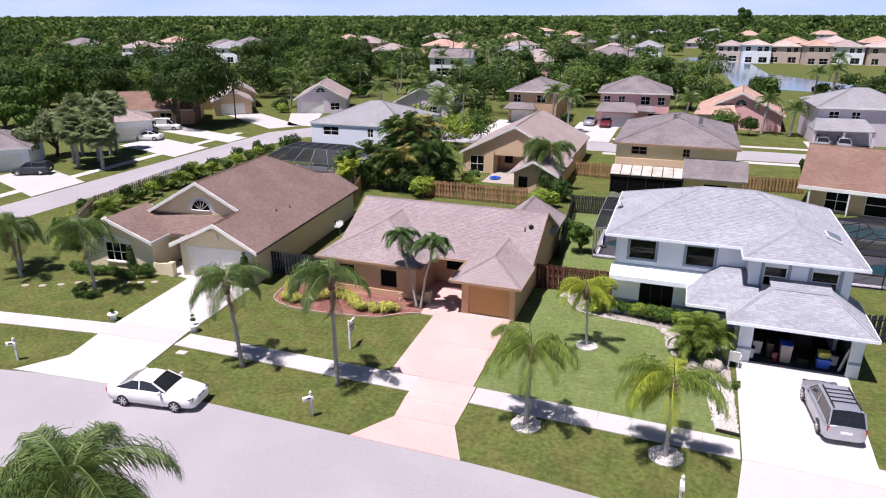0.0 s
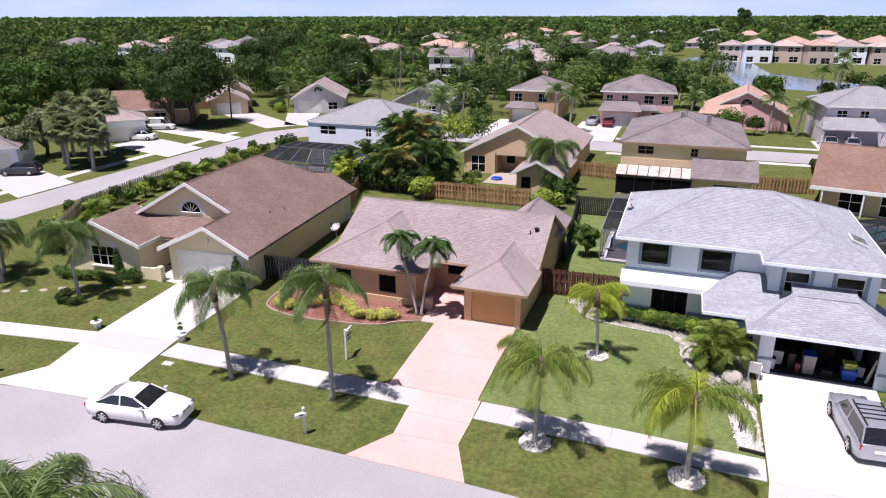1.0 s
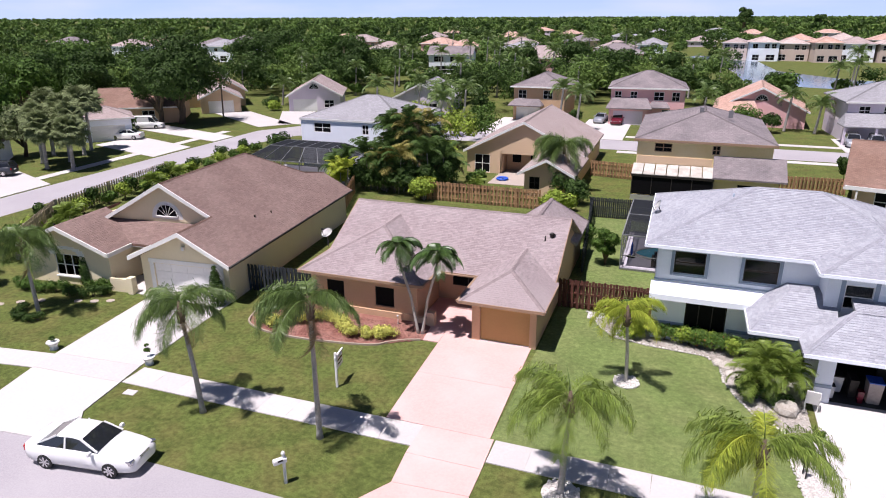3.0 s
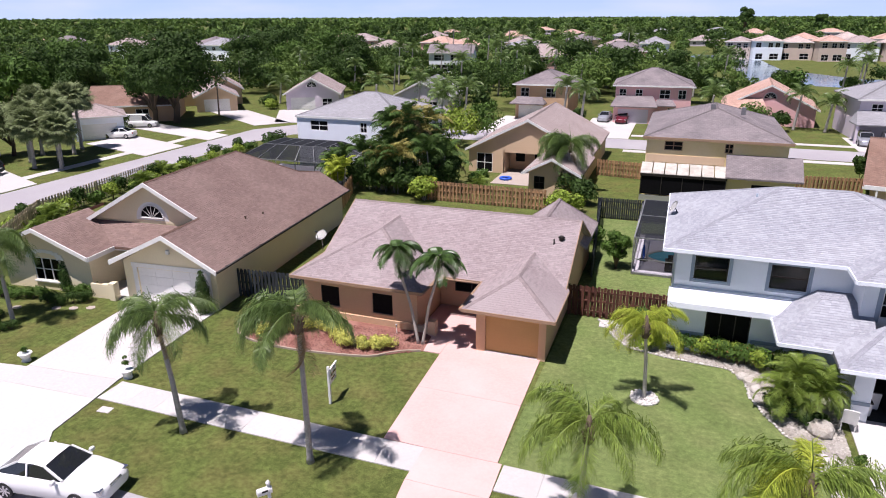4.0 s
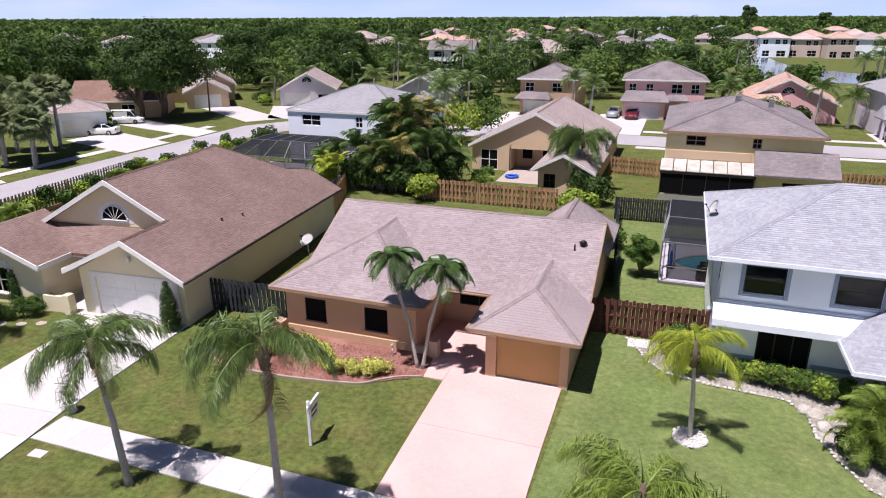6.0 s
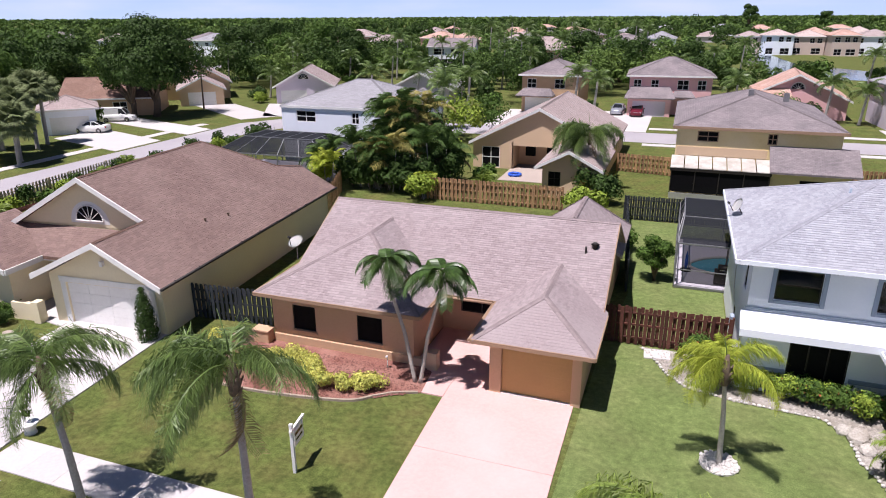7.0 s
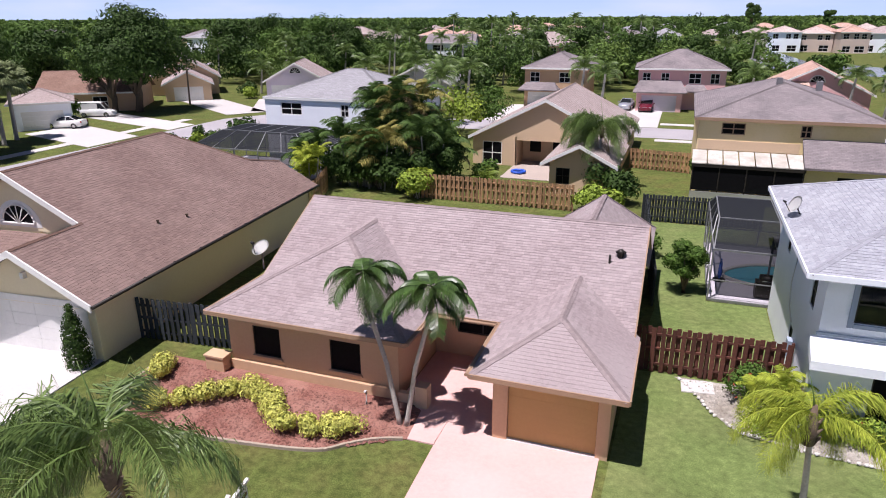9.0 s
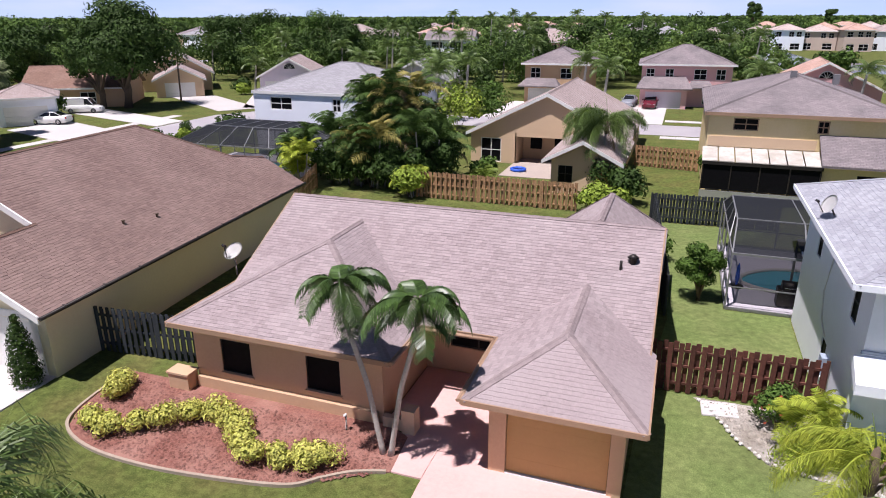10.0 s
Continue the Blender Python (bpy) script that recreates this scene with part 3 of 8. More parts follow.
def tan_house():
    h = thing("tan_house", "single-storey tan stucco house with rose-grey shingle roof", "house")
    w1 = bmesh.new()
    m = wall_panel(w1, (-11.0, 9.5), (-4.1, 9.5), 0, 2.5, [(1.05, 2.2, 0.72, 1.92), (4.25, 5.45, 0.68, 1.88)])
    part("front_wall", w1, STUCCO_TAN, h)
    for u0, u1, z0, z1 in ((1.05, 2.2, 0.72, 1.92), (4.25, 5.45, 0.68, 1.88)):
        win = window(h, m, u0, u1, z0, z1, glass=SUNSCREEN, mull=0, rail=False, bar=0.035)
        sill(win, m, u0, u1, z0, STUCCO_TAN)
    w2 = bmesh.new()
    wall_panel(w2, (-4.1, 9.702), (-4.1, 13.2), 0, 2.5)
    part("side_wall", w2, STUCCO_TAN, h)
    w2 = bmesh.new()
    wall_panel(w2, (-11.0, 21.0), (-11.0, 9.702), 0, 2.5)
    part("side_wall", w2, STUCCO_TAN, h)
    w3 = bmesh.new()
    m = wall_panel(w3, (-4.098, 13.2), (-0.46, 13.2), 0, 3.1, [(0.9, 2.9, 1.0, 2.15)])
    part("entry_wall", w3, STUCCO_TAN, h)
    window(h, m, 0.9, 2.9, 1.0, 2.15, glass=SUNSCREEN, mull=1, rail=False)
    w4 = bmesh.new()
    m = wall_panel(w4, (-0.46, 8.4), (3.1, 8.4), 0, 2.45, [(0.47, 3.2, 0.0, 2.13)])
    part("garage_front", w4, STUCCO_TAN, h)
    door = tagged(new("garage_door"), "flat ochre sectional garage door")
    door.parent = h
    for i in range(4):
        bm = bmesh.new()
        add_box(bm, (1.835, 0.13, 0.27 + i * 0.53), (2.7, 0.04, 0.528), m)
        bmesh.ops.bevel(bm, geom=bm.edges, offset=0.003, segments=1)
        part("panel", bm, STUCCO_OCHRE, door)
    bm = bmesh.new()
    add_box(bm, (1.835, 0.06, 0.06), (2.74, 0.12, 0.03), m)
    part("door_sill", bm, TRIM, h)
    w5 = bmesh.new()
    wall_panel(w5, (3.1, 8.602), (3.1, 24.0), 0, 2.5)
    wall_panel(w5, (-0.46, 13.19), (-0.46, 8.602), 0, 2.45)
    part("garage_side", w5, STUCCO_TAN, h)
    w6 = bmesh.new()
    wall_panel(w6, (2.9, 24.0), (-0.8, 24.0), 0, 2.5)
    wall_panel(w6, (-0.8, 23.8), (-0.8, 21.0), 0, 2.5)
    wall_panel(w6, (-1.0, 21.0), (-10.8, 21.0), 0, 2.5)
    part("rear_wall", w6, STUCCO_TAN, h)
    g = bmesh.new()
    gable_wall(g, (3.1, 11.6), (3.1, 21.3), 2.48, (3.1, 16.45), 4.86)
    gable_wall(g, (-11.0, 21.3), (-11.0, 11.6), 2.48, (-11.0, 16.45), 4.86)
    part("gable_end", g, STUCCO_TAN, h)
    # low planter ledge under the front windows
    bm = bmesh.new()
    add_box(bm, (-7.6, 9.42, 0.21), (6.7, 0.14, 0.42))
    add_box(bm, (-11.4, 9.2, 0.3), (0.8, 0.5, 0.6))
    add_box(bm, (-11.4, 9.2, 0.63), (0.88, 0.58, 0.07))
    bmesh.ops.bevel(bm, geom=bm.edges, offset=0.015, segments=1)
    part("planter_ledge", bm, STUCCO_TAN, h, "low tan stucco ledge with capped end pier")
    bm = bmesh.new()
    add_box(bm, (-3.15, 9.35, 0.42), (0.42, 0.42, 0.84))
    add_box(bm, (-3.6, 9.4, 0.2), (0.9, 0.2, 0.4))
    bmesh.ops.bevel(bm, geom=bm.edges, offset=0.015, segments=1)
    part("entry_pier", bm, STUCCO_BEIGE, h, "short pale stucco pier by the entry")
    p = 0.505
    ridge_y, ridge_z, eave = 16.45, 5.0, 2.5
    main = [[(-11.1, 11.5, eave), (3.42, 11.5, eave), (3.42, ridge_y, ridge_z), (-11.1, ridge_y, ridge_z)],
            [(3.42, 21.4, eave), (-11.1, 21.4, eave), (-11.1, ridge_y, ridge_z), (3.42, ridge_y, ridge_z)]]
    x0, x1, y0 = -11.55, -3.62, 8.95
    xc, hw = (x0 + x1) / 2, (x1 - x0) / 2
    wz, we = eave + hw * p, 11.5 + hw
    wing = [[(x0, y0, eave), (x1, y0, eave), (xc, y0 + hw, wz)],
            [(x1, y0, eave), (x1, 11.5, eave), (xc, we, wz), (xc, y0 + hw, wz)],
            [(x0, 13.6, eave), (x0, y0, eave), (xc, y0 + hw, wz), (xc, we, wz)]]
    gx0, gx1, gy0 = -1.05, 3.6, 7.8
    gc, gw = (gx0 + gx1) / 2, (gx1 - gx0) / 2
    gz, ge = eave + gw * p, 11.5 + gw
    gar = [[(gx0, gy0, eave), (gx1, gy0, eave), (gc, gy0 + gw, gz)],
           [(gx1, gy0, eave), (gx1, 11.9, eave), (gc, ge, gz), (gc, gy0 + gw, gz)],
           [(gx0, 11.5, eave), (gx0, gy0, eave), (gc, gy0 + gw, gz), (gc, ge, gz)]]
    rx0, rx1 = -1.3, 3.5
    rc, rw = 1.1, 2.4
    rear = [[(rx1, 19.0, eave), (rx1, 24.6, eave), (rc, 22.2, 4.4), (rc, 17.6, 4.4)], [(rx0, 24.6, eave), (rx0, 19.0, eave), (rc, 17.6, 4.4), (rc, 22.2, 4.4)],
            [(rx1, 24.6, eave), (rx0, 24.6, eave), (rc, 22.2, 4.4)]]
    for pl in rear:
        for i, (x, y, z) in enumerate(pl):
            if z > 4:
                pl[i] = (x, y, 4.62)
    roof = roof_slab("roof", main + wing + gar + rear, SH_ROSE, h)
    shingles(gar + wing + main + rear, SHINGLE_PINK, roof, singles=300)
    hips = [((-11.1, ridge_y, ridge_z), (3.42, ridge_y, ridge_z)), ((xc, y0 + hw, wz), (xc, we, wz)), ((x0, y0, eave), (xc, y0 + hw, wz)), ((x1, y0, eave), (xc, y0 + hw, wz)),
            ((gc, gy0 + gw, gz), (gc, ge, gz)), ((gx0, gy0, eave), (gc, gy0 + gw, gz)), ((gx1, gy0, eave), (gc, gy0 + gw, gz)), ((rc, 22.2, 4.62), (rx1, 24.6, eave)), ((rc, 22.2, 4.62), (rx0, 24.6, eave)), ((rc, 18.0, 4.62), (rc, 22.2, 4.62))]
    ridge_caps(hips, CAP_ROSE, h, 0.14)
    e = eave
    fascia([((x0, y0, e), (x1, y0, e)), ((x1, y0, e), (x1, 11.5, e)), ((x1, 11.5, e), (gx0, 11.5, e)), ((gx0, 11.5, e), (gx0, gy0, e)), ((gx0, gy0, e), (gx1, gy0, e)), ((gx1, gy0, e), (gx1, 11.6, e)),
            ((3.42, 11.6, e), (3.42, ridge_y, ridge_z)), ((3.42, ridge_y, ridge_z), (3.42, 21.4, e)), ((-11.1, ridge_y, ridge_z), (-11.1, 12.2, e + 0.3)), ((x0, 13.5, e), (x0, y0, e))], TRIM_TAN, h, 0.13)
    bm = bmesh.new()
    for a, b in (((x1, y0, e), (x1, 11.4, e)), ((gx0, 11.5, e), (gx0, gy0, e)), ((x1, 11.42, e), (gx0, 11.42, e))):
        a, b = Vector(a), Vector(b)
        d = (b - a).normalized()
        out = Vector((d.y, -d.x, 0)) * 0.1
        add_tube(bm, [a + out + Vector((0, 0, -0.03)), b + out + Vector((0, 0, -0.03))], 0.06, 6)
    part("gutter", bm, TRIM_TAN, h)
    for nm, (x, y), hh, r in (("vent_pipe", (2.2, 14.55), 0.32, 0.045), ("vent_pipe", (-8.6, 13.2), 0.4, 0.045)):
        bm = bmesh.new()
        z = 2.5 + (y - 11.5) * p
        add_tube(bm, [(x, y, z - 0.1), (x, y, z + hh)], r, 8)
        part(nm, bm, DARKTRIM, h)
    bm = bmesh.new()
    z = 2.5 + (14.9 - 11.5) * p
    add_tube(bm, [(2.55, 14.9, z - 0.05), (2.55, 14.9, z + 0.16), (2.55, 14.9, z + 0.17), (2.55, 14.9, z + 0.28)], [0.12, 0.12, 0.2, 0.06], 10)
    part("turbine_vent", bm, DARKTRIM, h, "dark round roof vent")
    # bars of an unreadable house number plate
    bm = bmesh.new()
    add_box(bm, (-0.2, 8.385, 2.2), (0.4, 0.02, 0.14))
    part("number_plate", bm, DARKTRIM, h)
    return h


tan_house()


# ---- the brown-roofed house next door ----
def brown_house():
    h = thing("cream_house", "cream stucco house with brown shingles and arched gable window", "house", pose(-15.8, 7.6, 0, 0, 0, 4.5))
    e = 2.65

    def rz(u):
        return e + 0.556 * (0.33 - u)
    zt = rz(-6.6)
    w1 = bmesh.new()
    m = wall_panel(w1, (-6.4, 0.6), (-0.15, 0.6), 0, 2.55, [(0.9, 5.6, 0, 2.15)])
    gable_wall(w1, (-6.4, 0.6), (-0.15, 0.6), 2.54, (-3.1, 0.6), 4.3)
    part("garage_front", w1, STUCCO_CREAM, h)
    door = tagged(new("garage_door"), "white panelled double garage door")
    door.parent = h
    for i in range(4):
        for j in range(4):
            bm = bmesh.new()
            add_box(bm, (0.9 + 1.175 * (j + 0.5), 0.12, 0.27 + i * 0.535), (1.165, 0.04, 0.525), m)
            bmesh.ops.bevel(bm, geom=bm.edges, offset=0.012, segments=1)
            part("panel", bm, TRIM, door)
    bm = bmesh.new()
    add_box(bm, (3.25, 0.0, 2.32), (5.4, 0.06, 0.28), m)
    for u in (0.75, 5.75):
        add_box(bm, (u, 0.0, 1.08), (0.28, 0.06, 2.2), m)
    part("door_surround", bm, TRIM, h)
    w2 = bmesh.new()
    wall_panel(w2, (-0.15, 0.802), (-0.15, 18.6), 0, 2.75)
    part("side_wall", w2, STUCCO_CREAM, h)
    w3 = bmesh.new()
    wall_panel(w3, (-0.15, 18.6), (-13.2, 18.6), 0, 2.75)
    wall_panel(w3, (-15.4, 9.0), (-15.4, 0.802), 0, 2.6)
    wall_panel(w3, (-13.2, 18.4), (-13.2, 9.0), 0, 2.6)
    part("rear_wall", w3, STUCCO_CREAM, h)
    w4 = bmesh.new()
    m = wall_panel(w4, (-15.4, 0.6), (-8.9, 0.6), 0, 2.6, [(2.2, 4.2, 0.6, 2.1)])
    gable_wall(w4, (-15.4, 0.6), (-8.9, 0.6), 2.59, (-12.15, 0.6), 4.1)
    part("wing_front", w4, STUCCO_CREAM, h)
    win = window(h, m, 2.2, 4.2, 0.6, 2.1, frame_mat=TRIM, mull=2, rail=True)
    sill(win, m, 2.2, 4.2, 0.6, TRIM, 0.12)
    for i in range(9):
        a = math.pi * i / 8
        bm = bmesh.new()
        add_box(bm, (3.2 + 1.15 * math.cos(a), -0.01 - 0.003 * (i % 2), 2.15 + 0.42 * math.sin(a)), (0.5, 0.08, 0.2), m)
        part("arch_block", bm, TRIM, h)
    w5 = bmesh.new()
    wall_panel(w5, (-8.9, 0.802), (-8.9, 4.0), 0, 2.6)
    m = wall_panel(w5, (-8.898, 4.0), (-6.4, 4.0), 0, 2.6, [(0.7, 1.75, 0, 2.1)])
    wall_panel(w5, (-6.4, 4.2), (-6.4, 0.802), 0, 2.6)
    part("entry_wall", w5, STUCCO_CREAM, h)
    bm = bmesh.new()
    add_box(bm, (1.225, 0.1, 1.05), (1.02, 0.05, 2.08), m)
    part("front_door", bm, DARK, h, "dark recessed front door")
    bm = bmesh.new()
    add_box(bm, (-8.0, 0.4, 0.45), (1.6, 0.25, 0.9))
    add_box(bm, (-7.15, 0.3, 0.55), (0.4, 0.45, 1.1))
    bmesh.ops.bevel(bm, geom=bm.edges, offset=0.03, segments=2)
    part("entry_wing_wall", bm, STUCCO_CREAM, h)
    # upper gable with the arched window
    w6 = bmesh.new()
    gv = 3.9
    gable_wall(w6, (-11.4, gv), (-1.8, gv), rz(-1.8) - 0.2, (-6.6, gv), zt - 0.16)
    add_box(w6, (-6.6, gv + 0.1, 3.2), (9.4, 0.2, 1.3))
    part("upper_gable", w6, STUCCO_CREAM, h)
    win = new("window")
    win.parent = h
    bm = bmesh.new()
    n = 14
    arch = [Vector((-6.6 + 0.85 * math.cos(math.pi * i / n), gv - 0.03, 4.15 + 0.85 * math.sin(math.pi * i / n))) for i in range(n + 1)]
    add_poly(bm, arch, 0.02, Vector((0, 1, 0)))
    part("pane", bm, SUNSCREEN, win, "dark half-round glass")
    bm = bmesh.new()
    for a, b in zip(arch, arch[1:]):
        add_tube(bm, [a, b], 0.05, 5)
    for i in (3, 5, 7, 9, 11):
        add_tube(bm, [Vector((-6.6, gv - 0.05, 4.15)), arch[i] + Vector((0, -0.02, 0))], 0.022, 5)
    add_tube(bm, [arch[0], arch[-1]], 0.06, 5)
    part("frame", bm, TRIM, win, "white radial bars and arch")
    bm = bmesh.new()
    add_poly(bm, [Vector((-6.6 + 1.2 * math.cos(math.pi * i / n), gv - 0.012, 4.0 + 1.2 * math.sin(math.pi * i / n))) for i in range(n + 1)], 0.03, Vector((0, 1, 0)))
    part("arch_panel", bm, TRIM, win)
    up = lambda u, v, z=None: (u, v, rz(u) if z is None else z)
    right = [[up(0.33, 0), up(0.33, 19.0), up(-2.2, 19.0), up(-3.0, 16.9), up(-3.0, 0)], [up(-3.0, 3.5), up(-3.0, 16.9), up(-6.6, 14.0), up(-6.6, 3.5)]]
    lft = lambda u: e + 0.556 * (u + 13.53)
    other = [[(-13.53, 19.0, e), (-13.53, 3.5, e), (-6.6, 3.5, zt), (-6.6, 14.0, zt)],
             [up(-3.0, 16.9), (-8.0, 19.0, 3.0), (-13.53, 19.0, e), (-6.6, 14.0, zt)],
             [up(-2.2, 19.0), (-5.2, 19.0, e - 0.2), (-5.6, 17.0, e), up(-3.0, 16.9)],
             [(-6.85, 3.6, e), (-6.85, 0, e), up(-3.0, 0), up(-3.0, 3.6)]]
    wz = 4.2
    wing = [[(-8.4, 0.0, e), (-8.4, 2.4, e), (-10.4, 4.4, 3.5), (-12.15, 4.6, wz), (-12.15, 0.0, wz)], [(-15.9, 6.0, e), (-15.9, 0.0, e), (-12.15, 0.0, wz), (-12.15, 6.0, wz)],
            [(-8.6, 2.2, e), (-6.8, 2.2, e), (-4.6, 3.92, 3.75), (-11.2, 3.92, 3.75)]]
    planes = right + other + wing
    roof = roof_slab("roof", planes, SH_BROWN, h)
    shingles(right + other[3:] + wing, SHINGLE_BROWN, roof)
    ridge_caps([(up(-6.6, 3.5), up(-6.6, 14.0)), (up(-3.0, 0), up(-3.0, 3.6)), ((-12.15, 0.0, wz), (-12.15, 4.6, wz)), (up(-6.6, 14.0), up(-3.0, 16.9)), (up(-3.0, 16.9), up(-2.2, 19.0))], SH_BROWN, h)
    fascia([((-6.85, 0, e), up(-3.0, 0)), (up(-3.0, 0), up(0.33, 0)), (up(-11.4, 3.5, lft(-11.4)), up(-6.6, 3.5)), (up(-6.6, 3.5), up(-3.0, 3.5)), ((-15.9, 0, e), (-12.15, 0, wz)), ((-12.15, 0, wz), (-8.4, 0, e)), ((-8.4, 0, e), (-8.4, 2.3, e)), ((-8.4, 2.3, e), (-6.9, 2.3, e)), ((-6.85, 2.3, e), (-6.85, 0, e))], TRIM, h, 0.24, 0.07)
    bm = bmesh.new()
    add_tube(bm, [(0.4, -0.05, e - 0.04), (0.4, 19.05, e - 0.04)], 0.07, 6)
    for v in range(10):
        add_box(bm, (0.38, 1 + 1.9 * v, e - 0.02), (0.16, 0.05, 0.12))
    part("gutter", bm, DARKTRIM, h, "dark gutter along the eave")
    for u, v in ((-1.6, 6.5), (-1.3, 8.2)):
        bm = bmesh.new()
        add_tube(bm, [(u, v, rz(u) - 0.1), (u, v, rz(u) + 0.16)], 0.05, 8)
        add_tube(bm, [(u, v, rz(u) + 0.14), (u, v, rz(u) + 0.18)], 0.08, 8)
        part("vent_pipe", bm, BARK_BROWN, h)
    bm = bmesh.new()
    add_box(bm, (-3.1, 0.5, 3.35), (0.16, 0.18, 0.24))
    part("gable_lamp", bm, TRIM, h)


brown_house()


# ---- the two-storey house with the pale roof ----
def white_house():
    h = thing("two_storey_house", "two-storey white house with grey-blue trim and pale grey shingles", "house")
    e, p = 5.55, 0.40
    w1 = bmesh.new()
    hs = [(0.86, 2.4, 3.95, 5.15), (4.24, 5.85, 3.9, 5.1)]
    m = wall_panel(w1, (8.7, 12.0), (16.6, 12.0), 2.7, 5.5, hs)
    part("upper_front_wall", w1, STUCCO_WHITE, h)
    for u0, u1, z0, z1 in hs:
        win = window(h, m, u0, u1, z0, z1, frame_mat=DARKTRIM, mull=0, rail=True, blind=STUCCO_BLUE)
        bm = bmesh.new()
        for c, s in (((u0 - 0.085, -0.025, (z0 + z1) / 2), (0.15, 0.05, z1 - z0 + 0.3)), ((u1 + 0.085, -0.025, (z0 + z1) / 2), (0.15, 0.05, z1 - z0 + 0.3)), (((u0 + u1) / 2, -0.025, z1 + 0.085), (u1 - u0, 0.05, 0.13)), (((u0 + u1) / 2, -0.025, z0 - 0.085), (u1 - u0, 0.05, 0.13))):
            add_box(bm, c, s, m)
        part("window_surround", bm, STUCCO_BLUE, win, "grey-blue painted surround")
    bm = bmesh.new()
    add_box(bm, (3.9, -0.02, 3.5), (7.9, 0.04, 0.09), m)
    part("trim_band", bm, STUCCO_BLUE, h)
    w2 = bmesh.new()
    m = wall_panel(w2, (8.7, 12.0), (16.6, 12.0), 0, 2.698, [(1.7, 3.75, 0.1, 2.3)])
    part("lower_front_wall", w2, STUCCO_WHITE, h)
    window(h, m, 1.7, 3.75, 0.1, 2.3, glass=SUNSCREEN, mull=2, rail=False)
    for u, wd in ((0.85, 1.66), (5.6, 3.5)):
        bm = bmesh.new()
        add_box(bm, (u, -0.02, 1.0), (wd, 0.04, 0.18), m)
        part("trim_band", bm, STUCCO_BLUE, h)
    # sloped ledge between the storeys
    bm = bmesh.new()
    add_poly(bm, [Vector((8.5, 11.25, 2.9)), Vector((16.0, 11.25, 2.9)), Vector((16.0, 11.99, 3.4)), Vector((8.5, 11.99, 3.4))], 0.3)
    part("ledge", bm, STUCCO_WHITE, h, "white sloped ledge between the storeys")
    w3 = bmesh.new()
    m = wall_panel(w3, (8.7, 21.5), (8.7, 12.202), 0, 5.5, [(2.0, 2.7, 3.7, 4.8), (7.6, 8.3, 3.7, 4.8), (5.2, 5.9, 0.7, 1.9)])
    part("side_wall", w3, STUCCO_WHITE, h)
    for u0, u1, z0, z1 in ((2.0, 2.7, 3.7, 4.8), (7.6, 8.3, 3.7, 4.8), (5.2, 5.9, 0.7, 1.9)):
        window(h, m, u0, u1, z0, z1, glass=SUNSCREEN, mull=0, rail=True)
    w4 = bmesh.new()
    hs = [(0.75, 1.95, 3.75, 4.95), (3.2, 4.55, 3.72, 4.92)]
    m = wall_panel(w4, (16.4, 10.3), (21.6, 10.3), 2.6, 5.5, hs)
    wall_panel(w4, (16.4, 11.99), (16.4, 10.502), 0, 5.5)
    wall_panel(w4, (21.6, 10.502), (21.6, 21.5), 0, 5.5)
    wall_panel(w4, (21.6, 21.7), (8.7, 21.7), 0, 5.5)
    part("upper_bay_wall", w4, STUCCO_WHITE, h)
    for u0, u1, z0, z1 in hs:
        win = window(h, m, u0, u1, z0, z1, frame_mat=TRIM, mull=0, rail=True, blind=STUCCO_BLUE)
        for c, s in (((u0 - 0.1, -0.02, (z0 + z1) / 2), (0.18, 0.04, z1 - z0 + 0.4)), ((u1 + 0.1, -0.02, (z0 + z1) / 2), (0.18, 0.04, z1 - z0 + 0.4))):
            bm = bmesh.new()
            add_box(bm, c, s, m)
            part("window_surround", bm, STUCCO_BLUE, win, "grey-blue painted surround")
    # garage, open
    w5 = bmesh.new()
    m = wall_panel(w5, (16.1, 7.7), (22.2, 7.7), 0, 2.6, [(0.72, 5.5, 0, 2.2)])
    wall_panel(w5, (16.1, 10.29), (16.1, 7.902), 0, 2.6)
    wall_panel(w5, (22.2, 7.902), (22.2, 10.5), 0, 2.6)
    part("garage_front", w5, STUCCO_WHITE, h)
    for u, wd in ((0.36, 0.7), (5.8, 0.58)):
        bm = bmesh.new()
        add_box(bm, (u, -0.02, 0.9), (wd, 0.04, 0.16), m)
        part("trim_band", bm, STUCCO_BLUE, h)
    # a loose white cable down the side wall
    bm = bmesh.new()
    add_tube(bm, [(8.66, 16.2, 5.3), (8.64, 16.7, 4.3), (8.63, 17.0, 3.2), (8.63, 16.6, 2.4), (8.64, 15.8, 2.1)], 0.025, 6)
    part("cable", bm, TRIM, h, "loose white cable on the wall")
    bm = bmesh.new()
    add_box(bm, (8.6, 15.2, 1.4), (0.18, 0.4, 0.6))
    bmesh.ops.bevel(bm, geom=bm.edges, offset=0.02, segments=1)
    part("meter_box", bm, STUCCO_BLUE, h, "grey-blue meter box")
    # Near-black lining: the shade of the open garage is in its colour.
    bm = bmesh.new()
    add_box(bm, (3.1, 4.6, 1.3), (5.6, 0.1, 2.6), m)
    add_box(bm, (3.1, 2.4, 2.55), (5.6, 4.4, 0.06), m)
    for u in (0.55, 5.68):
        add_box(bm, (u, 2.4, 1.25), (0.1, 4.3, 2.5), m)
    part("garage_lining", bm, DARK, h, "garage lining coloured near-black for indoor shade")
    # roofs
    main, l1 = hip_planes(8.05, 22.2, 11.4, 22.3, e, p)
